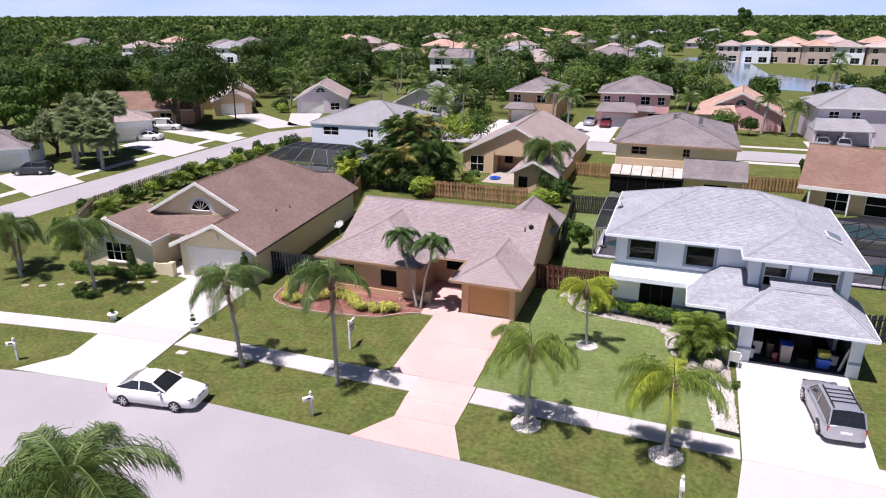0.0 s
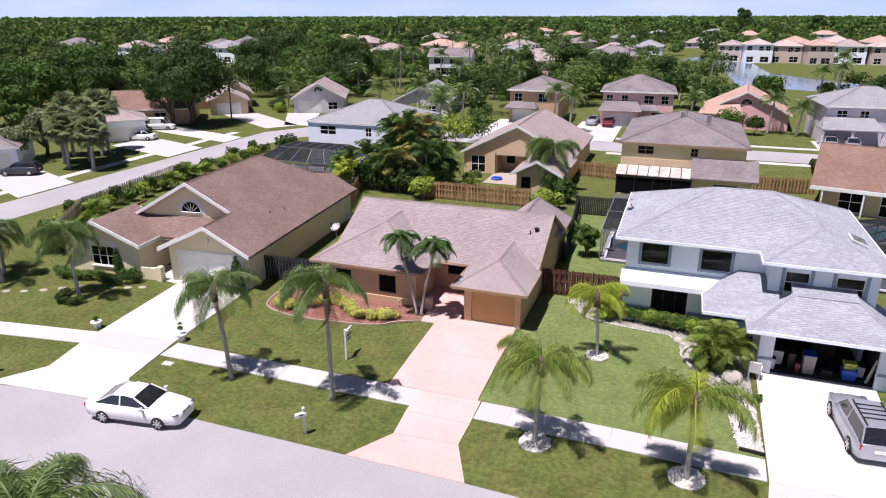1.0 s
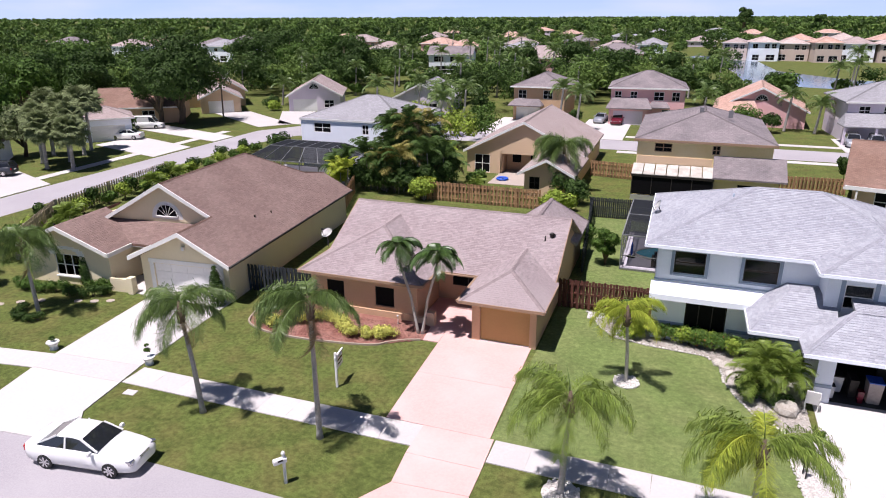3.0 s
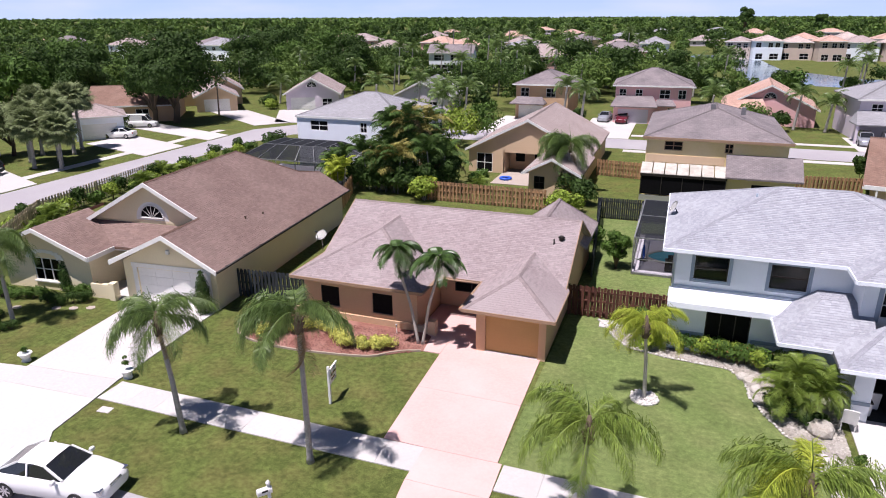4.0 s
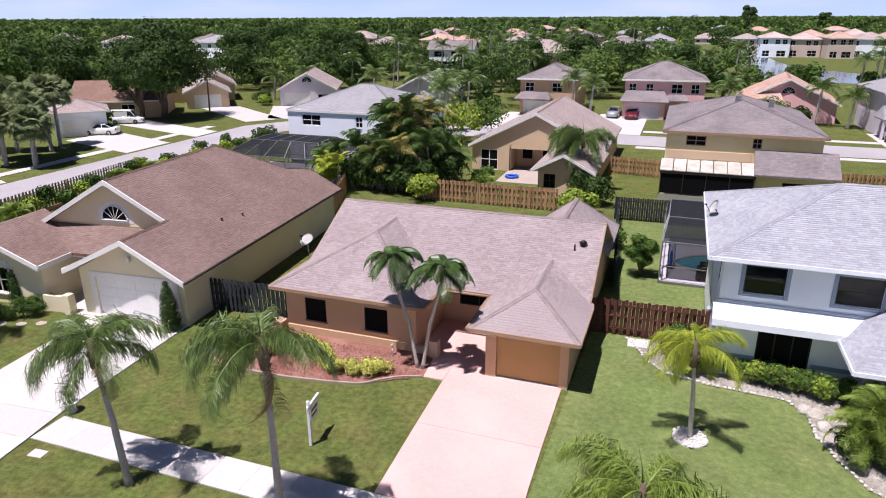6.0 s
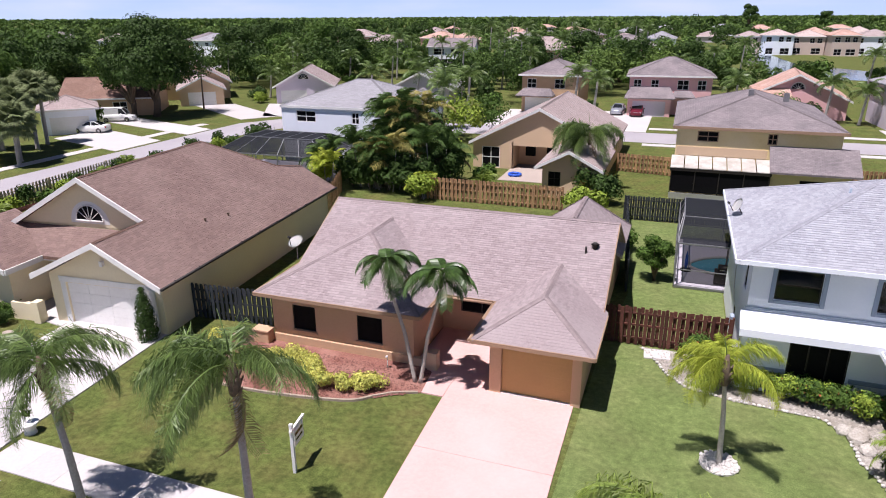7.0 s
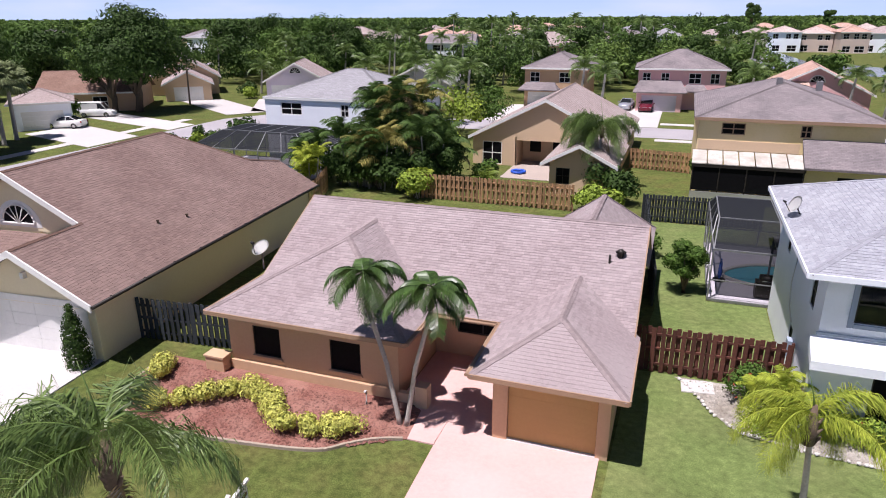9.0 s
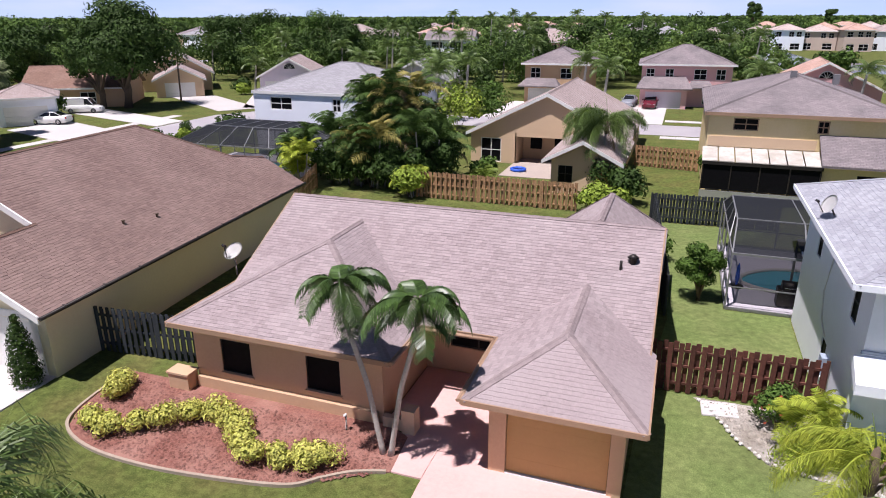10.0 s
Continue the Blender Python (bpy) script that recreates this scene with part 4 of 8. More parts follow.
    bayp = [[(15.9, 9.65, e), (22.2, 9.65, e), (19.05, 12.8, e + 3.15 * p)], [(22.2, 9.65, e), (22.2, 16.0, e), (19.05, 16.6, e + 3.15 * p), (19.05, 12.8, e + 3.15 * p)],
            [(15.9, 11.4, e), (15.9, 9.65, e), (19.05, 12.8, e + 3.15 * p), (19.05, 14.55, e + 3.15 * p)]]
    q = 0.62
    gar = [[(15.3, 6.95, 2.7), (22.6, 6.95, 2.7), (20.6, 9.2, 2.7 + 2.25 * q), (17.5, 9.2, 2.7 + 2.25 * q)],
           [(22.6, 6.95, 2.7), (22.6, 12.2, 2.7), (20.6, 12.2, 4.1), (20.6, 9.2, 2.7 + 2.25 * q)],
           [(15.3, 9.2, 2.7), (15.3, 6.95, 2.7), (17.5, 9.2, 2.7 + 2.25 * q)],
           [(17.5, 9.2, 2.7 + 2.25 * q), (20.6, 9.2, 2.7 + 2.25 * q), (20.6, 10.4, 4.3), (17.5, 10.4, 4.3)]]
    porch = [[(13.2, 8.6, 2.7), (17.0, 8.6, 2.7), (17.0, 10.9, 4.1), (15.0, 10.9, 4.1)], [(13.2, 12.0, 2.7), (13.2, 8.6, 2.7), (15.0, 10.9, 4.1), (15.0, 12.0, 4.1)], [(15.0, 10.9, 4.1), (17.0, 10.9, 4.1), (17.0, 12.0, 4.1), (15.0, 12.0, 4.1)]]
    planes = main + bayp + gar + porch
    roof = roof_slab("roof", planes, SH_GREY, h)
    shingles([main[0], main[2], main[3]] + bayp + gar + porch, SHINGLE_GREY, roof)
    ridge_caps(l1 + [((15.9, 9.65, e), (19.05, 12.8, e + 3.15 * p)), ((22.2, 9.65, e), (19.05, 12.8, e + 3.15 * p)), ((19.05, 12.8, e + 3.15 * p), (19.05, 16.0, e + 3.15 * p)), ((22.6, 6.95, 2.7), (20.6, 9.2, 4.09)), ((15.3, 6.95, 2.7), (17.5, 9.2, 4.09)), ((17.5, 9.2, 4.1), (20.6, 9.2, 4.1))], CAP_GREY, h)
    fascia([((8.05, 11.4, e), (15.9, 11.4, e)), ((8.05, 22.3, e), (8.05, 11.4, e)), ((15.9, 11.4, e), (15.9, 9.65, e)), ((15.9, 9.65, e), (22.2, 9.65, e)), ((22.2, 9.65, e), (22.2, 22.3, e)), ((15.3, 6.95, 2.7), (22.6, 6.95, 2.7)), ((13.2, 8.6, 2.7), (15.8, 8.6, 2.7)), ((22.6, 6.95, 2.7), (22.6, 12.2, 2.7)), ((13.2, 12.0, 2.7), (13.2, 8.6, 2.7))], STUCCO_WHITE, h, 0.14)
    bm = bmesh.new()
    add_box(bm, (0, 0, 0), (0.75, 1.0, 0.12), pose(20.9, 13.2, 6.22, 0, 22, 0))
    bmesh.ops.bevel(bm, geom=bm.edges, offset=0.02, segments=1)
    part("skylight", bm, GLASS, h)
    bm = bmesh.new()
    add_box(bm, (0, 0, -0.03), (0.9, 1.15, 0.1), pose(20.9, 13.2, 6.22, 0, 22, 0))
    part("skylight_kerb", bm, TRIM, h)
    for x, y, z in ((12.3, 16.2, 7.3), (21.5, 14.6, 5.8)):
        bm = bmesh.new()
        add_tube(bm, [(x, y, z - 0.3), (x, y, z + 0.14)], 0.05, 8)
        part("vent_pipe", bm, STUCCO_BLUE, h)
    return h


white_house()


# ---- plants ----
def frond_mesh(name, length, rise, droop, leaf, count, wide, hang, material, seed, along=0.35, plume=0.0, bend=1.25):
    """A feather palm frond along +X: midrib and separate hanging leaflets."""
    rng = random.Random(seed)
    steps = 14
    pts, a = [Vector((0, 0, 0))], rise
    twist = rng.uniform(-0.25, 0.25)
    for i in range(steps):
        a = rise - droop * ((i + 1) / steps) ** bend
        y = twist * (i / steps) ** 2
        pts.append(pts[-1] + Vector((math.cos(a) * math.cos(y), math.cos(a) * math.sin(y), math.sin(a))) * (length / steps))
    verts, faces = [], []
    for i, p in enumerate(pts):
        r = 0.028 * (1 - 0.85 * i / steps)
        verts += [p + Vector((0, r, 0)), p + Vector((0, -r, 0)), p + Vector((0, 0, -r * 1.3))]
        if i:
            o = i * 3
            faces += [(o - 3, o, o + 1, o - 2), (o - 2, o + 1, o + 2, o - 1), (o - 1, o + 2, o, o - 3)]
    for k in range(count):
        s = 0.12 + 0.87 * ((k - 0.6 * (k % 4) if hang > 0.96 else k) + rng.random() * 0.7) / count
        f = s * steps
        i = min(int(f), steps - 1)
        p = pts[i].lerp(pts[i + 1], f - i)
        d = (pts[i + 1] - pts[i]).normalized()
        size = leaf * (0.45 + 0.75 * math.sin(math.pi * min(0.95, 0.18 + 0.75 * s))) * rng.uniform(0.8, 1.15)
        for side in (-1, 1):
            out = Vector((0, side, 0)) + d * along + Vector((0, 0, rng.uniform(-0.15, 0.35) * (1 - hang) + plume * rng.uniform(-1.0, 0.8)))
            out.normalize()
            if hang > 0.96:
                jit = lambda k: Vector((rng.gauss(0, k), rng.gauss(0, k), rng.gauss(0, k)))
                mid = p + (out * 0.75 + d * 0.35 + Vector((0, 0, -0.35)) + jit(0.22)).normalized() * size * 0.48
                tip = mid + (out * 0.3 + d * 0.4 + Vector((0, 0, -0.95)) + jit(0.25)).normalized() * size * 0.55
            else:
                mid = p + out * size * 0.5 + Vector((0, 0, -hang * size * 0.18))
                tip = mid + (out * (1 - 0.75 * hang) + Vector((rng.uniform(-0.1, 0.1), 0, -hang * 1.1))).normalized() * size * 0.5
            wv = d * wide * 0.5 + Vector((0, 0, wide * 0.25))
            o = len(verts)
            verts += [p - wv * 0.5, p + wv * 0.5, mid + wv, mid - wv, tip]
            faces += [(o, o + 1, o + 2, o + 3), (o + 3, o + 2, o + 4)]
    return raw(name, [tuple(v) for v in verts], faces, material)


def fan_mesh(name, petiole, leaf, count, material, seed):
    """A fan palm leaf: stalk and pleated, drooping-tipped segments."""
    rng = random.Random(seed)
    hub = Vector((petiole * 0.95, 0, petiole * 0.25))
    verts = [Vector((0, 0.02, 0)), Vector((0, -0.02, 0)), hub + Vector((0, -0.015, 0)), hub + Vector((0, 0.015, 0))]
    faces = [(0, 1, 2, 3)]
    for k in range(count):
        a = math.radians(-125 + 250 * k / (count - 1))
        size = leaf * rng.uniform(0.85, 1.1) * (0.75 + 0.25 * math.cos(a * 0.7))
        d = Vector((math.cos(a), math.sin(a), -0.05 - 0.25 * abs(math.sin(a))))
        sv = Vector((-math.sin(a), math.cos(a), 0)) * leaf * 0.045
        mid = hub + d * size * 0.6
        tip = mid + (d + Vector((0, 0, -0.75))).normalized() * size * 0.4
        o = len(verts)
        verts += [hub, mid + sv + Vector((0, 0, 0.02)), tip, mid - sv]
        faces += [(o, o + 1, o + 2, o + 3)]
    return raw(name, [tuple(v) for v in verts], faces, material)


def queen_set(material, seed):
    """Fronds from the upright young ones to the hanging old ones."""
    ages = ((1.45, 1.0, 2.9), (1.35, 1.45, 3.2), (1.2, 1.5, 3.3), (1.1, 1.5, 3.2), (0.9, 1.5, 3.1), (0.7, 1.5, 2.9), (0.35, 1.5, 2.5), (-0.1, 1.5, 2.2))
    return [frond_mesh("frond", ln, r, r + end, 0.72, 200, 0.026, 0.98, material, seed + i, along=0.3, plume=0.9, bend=0.85) for i, (r, end, ln) in enumerate(ages)]


QUEEN = queen_set(FROND, 0)
QUEEN_LIME = queen_set(FROND_LIME, 40)
QUEEN_YEL = queen_set(FROND_YEL, 20)
QUEEN_DRY = [frond_mesh("frond", 2.2, 0.2, 1.6, 0.45, 44, 0.03, 0.95, FROND_DRY, 11)]
STIFF = [frond_mesh("frond", ln, r, r + 1.35, 0.5, 62, 0.045, 0.75, FROND_TWIN, i + 21, 0.5, bend=0.95) for i, (r, ln) in enumerate(((1.4, 1.5), (1.2, 1.9), (1.0, 2.0), (0.75, 2.0), (0.45, 1.8), (0.1, 1.6)))]
ARECA = [frond_mesh("frond", 2.3, 1.25, d, 0.6, 34, 0.06, 0.5, FROND_DARK, i + 31) for i, d in enumerate((1.9, 2.3))]
ARECA_GOLD = [frond_mesh("frond", 2.3, 1.2, d, 0.6, 34, 0.055, 0.6, FROND_OCHRE, i + 41) for i, d in enumerate((2.0, 2.5))]
ARECA_DRY = [frond_mesh("frond", 2.1, 0.9, 2.4, 0.5, 30, 0.05, 0.7, FROND_DRY, 35)]
LIME = [frond_mesh("frond", 1.7, 1.25, d, 0.45, 34, 0.055, 0.5, FROND_YEL, i + 41) for i, d in enumerate((1.8, 2.2))]
DATE = [frond_mesh("frond", 1.55, 0.95, d, 0.36, 56, 0.028, 0.3, FROND_LIME, i + 51, 0.5) for i, d in enumerate((1.8, 2.2))]
FAN = [fan_mesh("frond", 0.95, 0.8, 34, LEAF_OLIVE, i) for i in range(3)]
COCO = [frond_mesh("frond", 3.2, 1.0, d, 0.7, 30, 0.07, 0.7, FROND, i + 61) for i, d in enumerate((2.0, 2.5))]


def crown(parent, base, meshes, count, seed, lo=-0.5, hi=0.75, scale=1.0, spread=(0.9, 1.1)):
    rng = random.Random(seed)
    for i in range(count):
        f = i / max(1, count - 1)
        az = i * 137.5 + rng.uniform(-18, 18)
        tilt = math.degrees(hi + (lo - hi) * f) + rng.uniform(-8, 8)
        k = scale * rng.uniform(*spread)
        m = Matrix.Translation(base) @ Matrix.Rotation(radians(az), 4, "Z") @ Matrix.Rotation(radians(-tilt), 4, "Y") @ Matrix.Rotation(rng.uniform(-0.4, 0.4), 4, "X") @ Matrix.Diagonal((k, k, k, 1))
        share("frond", meshes[rng.randrange(len(meshes))], parent, m)


def aged_crown(parent, base, meshes, count, seed, scale=1.0, wind=0.0):
    """Fronds spiralling down from young to old; the wind turns them towards -x."""
    rng = random.Random(seed)
    for i in range(count):
        f = i / max(1, count - 1)
        az = radians(i * 137.5 + rng.uniform(-22, 22))
        az += wind * math.sin(az)
        k = scale * rng.uniform(0.85, 1.12)
        me = meshes[min(len(meshes) - 1, max(0, int(f * len(meshes) + rng.uniform(-0.6, 0.6))))]
        share("frond", me, parent, Matrix.Translation(base) @ Matrix.Rotation(az, 4, "Z") @ Matrix.Rotation(rng.uniform(-0.12, 0.12), 4, "Y") @ Matrix.Rotation(rng.uniform(-0.2, 0.2), 4, "X") @ Matrix.Diagonal((k, k, k, 1)))


def trunk(parent, pts, r0, r1, material, name="trunk"):
    bm = bmesh.new()
    n = 22
    line, rad = [], []
    for i in range(n + 1):
        f = i / n * (len(pts) - 1)
        k = min(int(f), len(pts) - 2)
        line.append(Vector(pts[k]).lerp(Vector(pts[k + 1]), f - k))
        rad.append((r0 + (r1 - r0) * i / n + (0.35 * r0 if i == 0 else 0)) * (1.0 + 0.05 * (i % 2)))
    add_tube(bm, line, rad, 9)
    return part(name, bm, material, parent)


def queen_palm(x, y, h, lean=(0, 0), label="", meshes=None, count=13, seed=1, scale=1.0, dry=1, bark=None, r=0.125, wind=0.6):
    p = thing("palm_tree", label or "queen palm with grey ringed trunk and drooping fronds", "palm tree", pose(x, y, 0), group="yard palms")
    top = Vector((lean[0], lean[1], h))
    trunk(p, [(0, 0, 0), (lean[0] * 0.35, lean[1] * 0.35, h * 0.5), tuple(top)], r, r * 0.62, bark or BARK)
    bm = bmesh.new()
    add_tube(bm, [top + Vector((0, 0, -0.5)), top + Vector((0, 0, -0.15)), top + Vector((0, 0, 0.55))], [0.13, 0.17, 0.05], 8)
    part("crownshaft", bm, BARK_BROWN, p)
    aged_crown(p, top + Vector((0, 0, 0.2)), meshes or QUEEN, count, seed, scale, wind)
    bm = bmesh.new()
    add_tube(bm, [top + Vector((0, 0, 0.3)), top + Vector((-0.06, 0, 1.0 * scale)), top + Vector((-0.22, 0, 1.75 * scale))], [0.03, 0.018, 0.006], 5)
    part("spear_leaf", bm, FROND, p)
    for i in range(9):
        a = i * 2.4
        o = Vector((math.cos(a), math.sin(a), 0))
        bm = bmesh.new()
        q = top + o * 0.09 + Vector((0, 0, -0.5 + 0.055 * i))
        add_tube(bm, [q, q + o * 0.06 + Vector((0, 0, 0.12)), q + o * 0.15 + Vector((0, 0, 0.26))], [0.055, 0.045, 0.02], 5)
        part("leaf_boot", bm, BARK_BROWN, p)
    if dry:
        crown(p, top + Vector((0, 0, -0.15)), QUEEN_DRY, dry, seed + 3, -1.25, -1.1, scale)
    return p


queen_palm(-9.8, -2.3, 4.85, (-0.45, 0.0), seed=2, count=12, scale=0.9)
queen_palm(-3.85, -2.25, 6.05, (0.05, -0.1), seed=4, count=13, scale=0.98, dry=2, wind=0.9)
queen_palm(7.95, 6.6, 3.6, (-0.25, -0.2), "young queen palm with yellowing fronds and white stones", QUEEN_YEL, 9, 6, 0.72, 0, BARK_WHITE, 0.095)
queen_palm(6.36, -2.35, 3.85, (0.1, 0.1), "short queen palm in a ring of white stones", QUEEN_LIME, 12, 8, 0.92, 0, r=0.13)
queen_palm(12.75, -2.6, 3.5, (-0.05, 0.1), "queen palm with yellow-green fronds in white stones", [m for pair in zip(QUEEN_LIME, QUEEN_YEL) for m in pair], 13, 10, 1.0, 0)
queen_palm(-26.0, 3.0, 4.3, (-0.25, 0.1), seed=12, count=15)
queen_palm(-33.5, 3.3, 3.6, (-0.3, 0.0), seed=14, count=12)
queen_palm(-35.0, 4.6, 3.2, (0.2, 0.1), seed=16, count=12)
queen_palm(-2.7, -19.4, 6.65, (0.2, 0.7), "tall queen palm on the verge across the street", seed=18, count=22, scale=1.1)
queen_palm(-1.5, 41.2, 4.5, (0.2, 0.0), seed=20, count=18, scale=1.25)


def twin_palm():
    p = thing("twin_palm", "pair of slim pale palms leaning apart in red mulch", "palm tree", pose(-3.35, 8.1, 0), group="yard palms")
    for top, seed in ((Vector((-1.3, 0.2, 4.85)), 3), (Vector((0.95, 0.2, 4.65)), 8)):
        tr = trunk(p, [(0.0 + 0.1 * top.x, 0, 0), (top.x * 0.45, top.y * 0.4, 2.2), (top.x * 0.95, top.y, 4.0), tuple(top)], 0.082, 0.06, BARK_WHITE)
        bm = bmesh.new()
        add_tube(bm, [top + Vector((0, 0, -0.35)), top, top + Vector((0, 0, 0.35))], [0.09, 0.1, 0.03], 8)
        part("crownshaft", bm, FROND, p)
        aged_crown(p, top + Vector((0, 0, 0.2)), STIFF, 14, seed, 0.95)


twin_palm()


def leaf_cloud(blobs, count, size, rng, flat=0.75):
    """Small leaves on and in rounded clumps; returns verts and faces."""
    weights = [b[3] ** 2 for b in blobs]
    verts, faces = [], []
    for b in rng.choices(blobs, weights, k=count):
        u, a = rng.uniform(-0.55, 1), rng.uniform(0, 2 * math.pi)
        q = math.sqrt(1 - u * u)
        n = Vector((q * math.cos(a), q * math.sin(a), u))
        r = b[3] * (rng.uniform(0.62, 1.0) if rng.random() < 0.8 else rng.uniform(0.95, 1.15))
        c = Vector(b[:3]) + Vector((n.x * r, n.y * r, n.z * r * flat))
        t = (n + Vector((rng.gauss(0, 0.27), rng.gauss(0, 0.27), rng.gauss(0, 0.27)))).normalized()
        e1 = t.orthogonal().normalized()
        e1 = Matrix.Rotation(rng.uniform(0, 6.28), 3, t) @ e1
        e2 = t.cross(e1)
        s = size * rng.uniform(0.6, 1.3)
        o = len(verts)
        verts += [tuple(c - e1 * s), tuple(c + e2 * s * 0.5 + t * s * 0.15), tuple(c + e1 * s), tuple(c - e2 * s * 0.5 + t * s * 0.15)]
        faces.append((o, o + 1, o + 2, o + 3))
    return verts, faces


def blobs_for(radius, height, low, count, rng, squash=1.0):
    res = []
    for i in range(count):
        a, q = rng.uniform(0, 6.28), radius * math.sqrt(rng.random()) * 0.75
        f = rng.random()
        z = low + (height - low) * (0.2 + 0.65 * f)
        k = 1.0 - 0.45 * f
        res.append((q * k * math.cos(a), q * k * math.sin(a) * squash, z, radius * rng.uniform(0.22, 0.38)))
    return res


def broad_tree(x, y, height, radius, count, size, material, label, seed, low=0.3, clumps=16, name="tree", category="tree"):
    rng = random.Random(seed)
    t = thing(name, label, category, pose(x, y, 0))
    bl = blobs_for(radius, height, height * low, clumps, rng)
    bm = bmesh.new()
    r = 0.035 * height
    add_tube(bm, [(0, 0, 0), (0.05 * height * rng.uniform(-1, 1), 0, height * low * 0.7), (0, 0, height * 0.55)], [r * 1.2, r, r * 0.5], 8)
    part("trunk", bm, BARK_BROWN, t)
    for b in bl[:6]:
        bm = bmesh.new()
        add_tube(bm, [(0, 0, height * low * 0.65), (b[0] * 0.5, b[1] * 0.5, (height * low * 0.65 + b[2]) / 2 + 0.3), b[:3]], [r * 0.6, r * 0.4, r * 0.12], 6)
        part("limb", bm, BARK_BROWN, t)
    v, f = leaf_cloud(bl, count, size, rng)
    ob = new("crown", raw("crown", v, f, material))
    ob.parent = t
    return t


def shrub(x, y, radius, height, count, size, material, label, seed, flowers=0, group=""):
    rng = random.Random(seed)
    s = thing("shrub", label, "shrub", pose(x, y, 0), group=group)
    bl = [(rng.uniform(-0.5, 0.5) * radius, rng.uniform(-0.5, 0.5) * radius, height * rng.uniform(0.35, 0.7), radius * rng.uniform(0.45, 0.62)) for _ in range(7)]
    bm = bmesh.new()
    for b in bl[:4]:
        add_tube(bm, [(0, 0, 0), b[:3]], [0.03, 0.01], 5)
    part("stem", bm, BARK_BROWN, s)
    v, f = leaf_cloud(bl, count, size, rng, flat=min(1.0, height / radius * 0.7))
    v = [(a, b, max(0.03, c)) for a, b, c in v]
    ob = new("foliage", raw("foliage", v, f, material))
    ob.parent = s
    if flowers:
        v, f = leaf_cloud(bl, flowers, 0.07, rng)
        ob = new("blossom", raw("blossom", v, f, FLOWER))
        ob.parent = s
        tagged(ob, "small orange-red blossoms", kind="stuff")
    return s


GOLD = [(-13.3, 8.4), (-12.9, 7.9), (-12.3, 6.3), (-11.6, 6.2), (-10.9, 6.6), (-10.4, 7.1), (-9.8, 7.7), (-9.1, 8.0), (-8.4, 7.8), (-7.9, 7.3), (-7.4, 6.9), (-6.9, 6.6), (-6.0, 6.65), (-5.3, 6.9), (-4.9, 7.2)]
for i, (x, y) in enumerate(GOLD):
    shrub(x, y, 0.5 + 0.06 * (i % 3), 0.7 + 0.05 * (i % 2), 1000, 0.062, LEAF_YELLOW, "gold and green variegated low shrub in mulch", i + 100, group="gold shrub border")
for i in range(13):
    x = 9.1 + i * 0.42
    shrub(x, 12.05 - 0.12 * (i % 2) - 0.09 * i, 0.62, 1.25, 900, 0.065, LEAF if i % 3 else LEAF_LIME, "clipped green hedge shrub with orange blossoms", i + 200, flowers=10, group="front hedge")
shrub(7.3, 13.0, 0.95, 1.6, 2200, 0.07, LEAF, "green shrub with orange-red flowers beside a fence", 301, flowers=46)
shrub(7.5, 11.6, 0.9, 0.8, 1300, 0.06, LEAF_LIME, "low yellow-green shrub in pebble bed", 302)
shrub(8.2, 11.9, 0.7, 0.9, 1100, 0.065, LEAF, "low green shrub in pebble bed", 303)
shrub(13.6, 7.4, 0.95, 0.9, 800, 0.1, LEAF_DARK, "dark green low shrub under a palm", 304)
shrub(14.6, 6.6, 0.7, 0.6, 500, 0.1, LEAF_DARK, "dark green low shrub under a palm", 305)
shrub(24.2, 0.6, 1.2, 1.6, 900, 0.11, LEAF_DARK, "round dark green shrub beside driveway", 306)
shrub(16.0, 4.6, 0.25, 0.4, 160, 0.08, LEAF, "small green potted-size shrub", 307)
broad_tree(5.1, 22.6, 2.9, 1.35, 5000, 0.08, LEAF, "bushy green citrus tree on a lawn", 310, low=0.1, clumps=16)
shrub(2.9, 27.5, 1.0, 1.6, 700, 0.13, LEAF, "green shrub along a dark fence", 311)
for i, (x, y, r, hh, mt) in enumerate(((-13.6, 34.4, 1.5, 2.5, LEAF_LIME), (-1.4, 35.3, 1.2, 1.7, LEAF_LIME), (0.2, 35.0, 1.1, 1.6, LEAF_LIME), (-9.9, 40.3, 1.2, 1.9, LEAF), (0.9, 37.4, 1.4, 2.6, LEAF_DARK), (-14.6, 41.5, 1.9, 4.4, LEAF_DARK), (-0.6, 39.2, 1.5, 3.2, LEAF_DARK))):
    shrub(x, y, r, hh, 1100, 0.15, mt, "leafy garden shrub beside a wooden fence", 320 + i)
for i, (x, y) in enumerate(((-20.8, 36.6), (-19.0, 36.0), (-17.2, 35.9), (-15.4, 36.2), (-13.8, 36.8), (-12.4, 38.0), (-21.8, 38.6), (-18.2, 37.2), (-16.2, 37.0))):
    shrub(x, y, 1.7, 3.0 + 0.4 * (i % 3), 1500, 0.16, LEAF_DARK, "dark dense understorey shrub below palms", 340 + i, group="understorey shrubs")
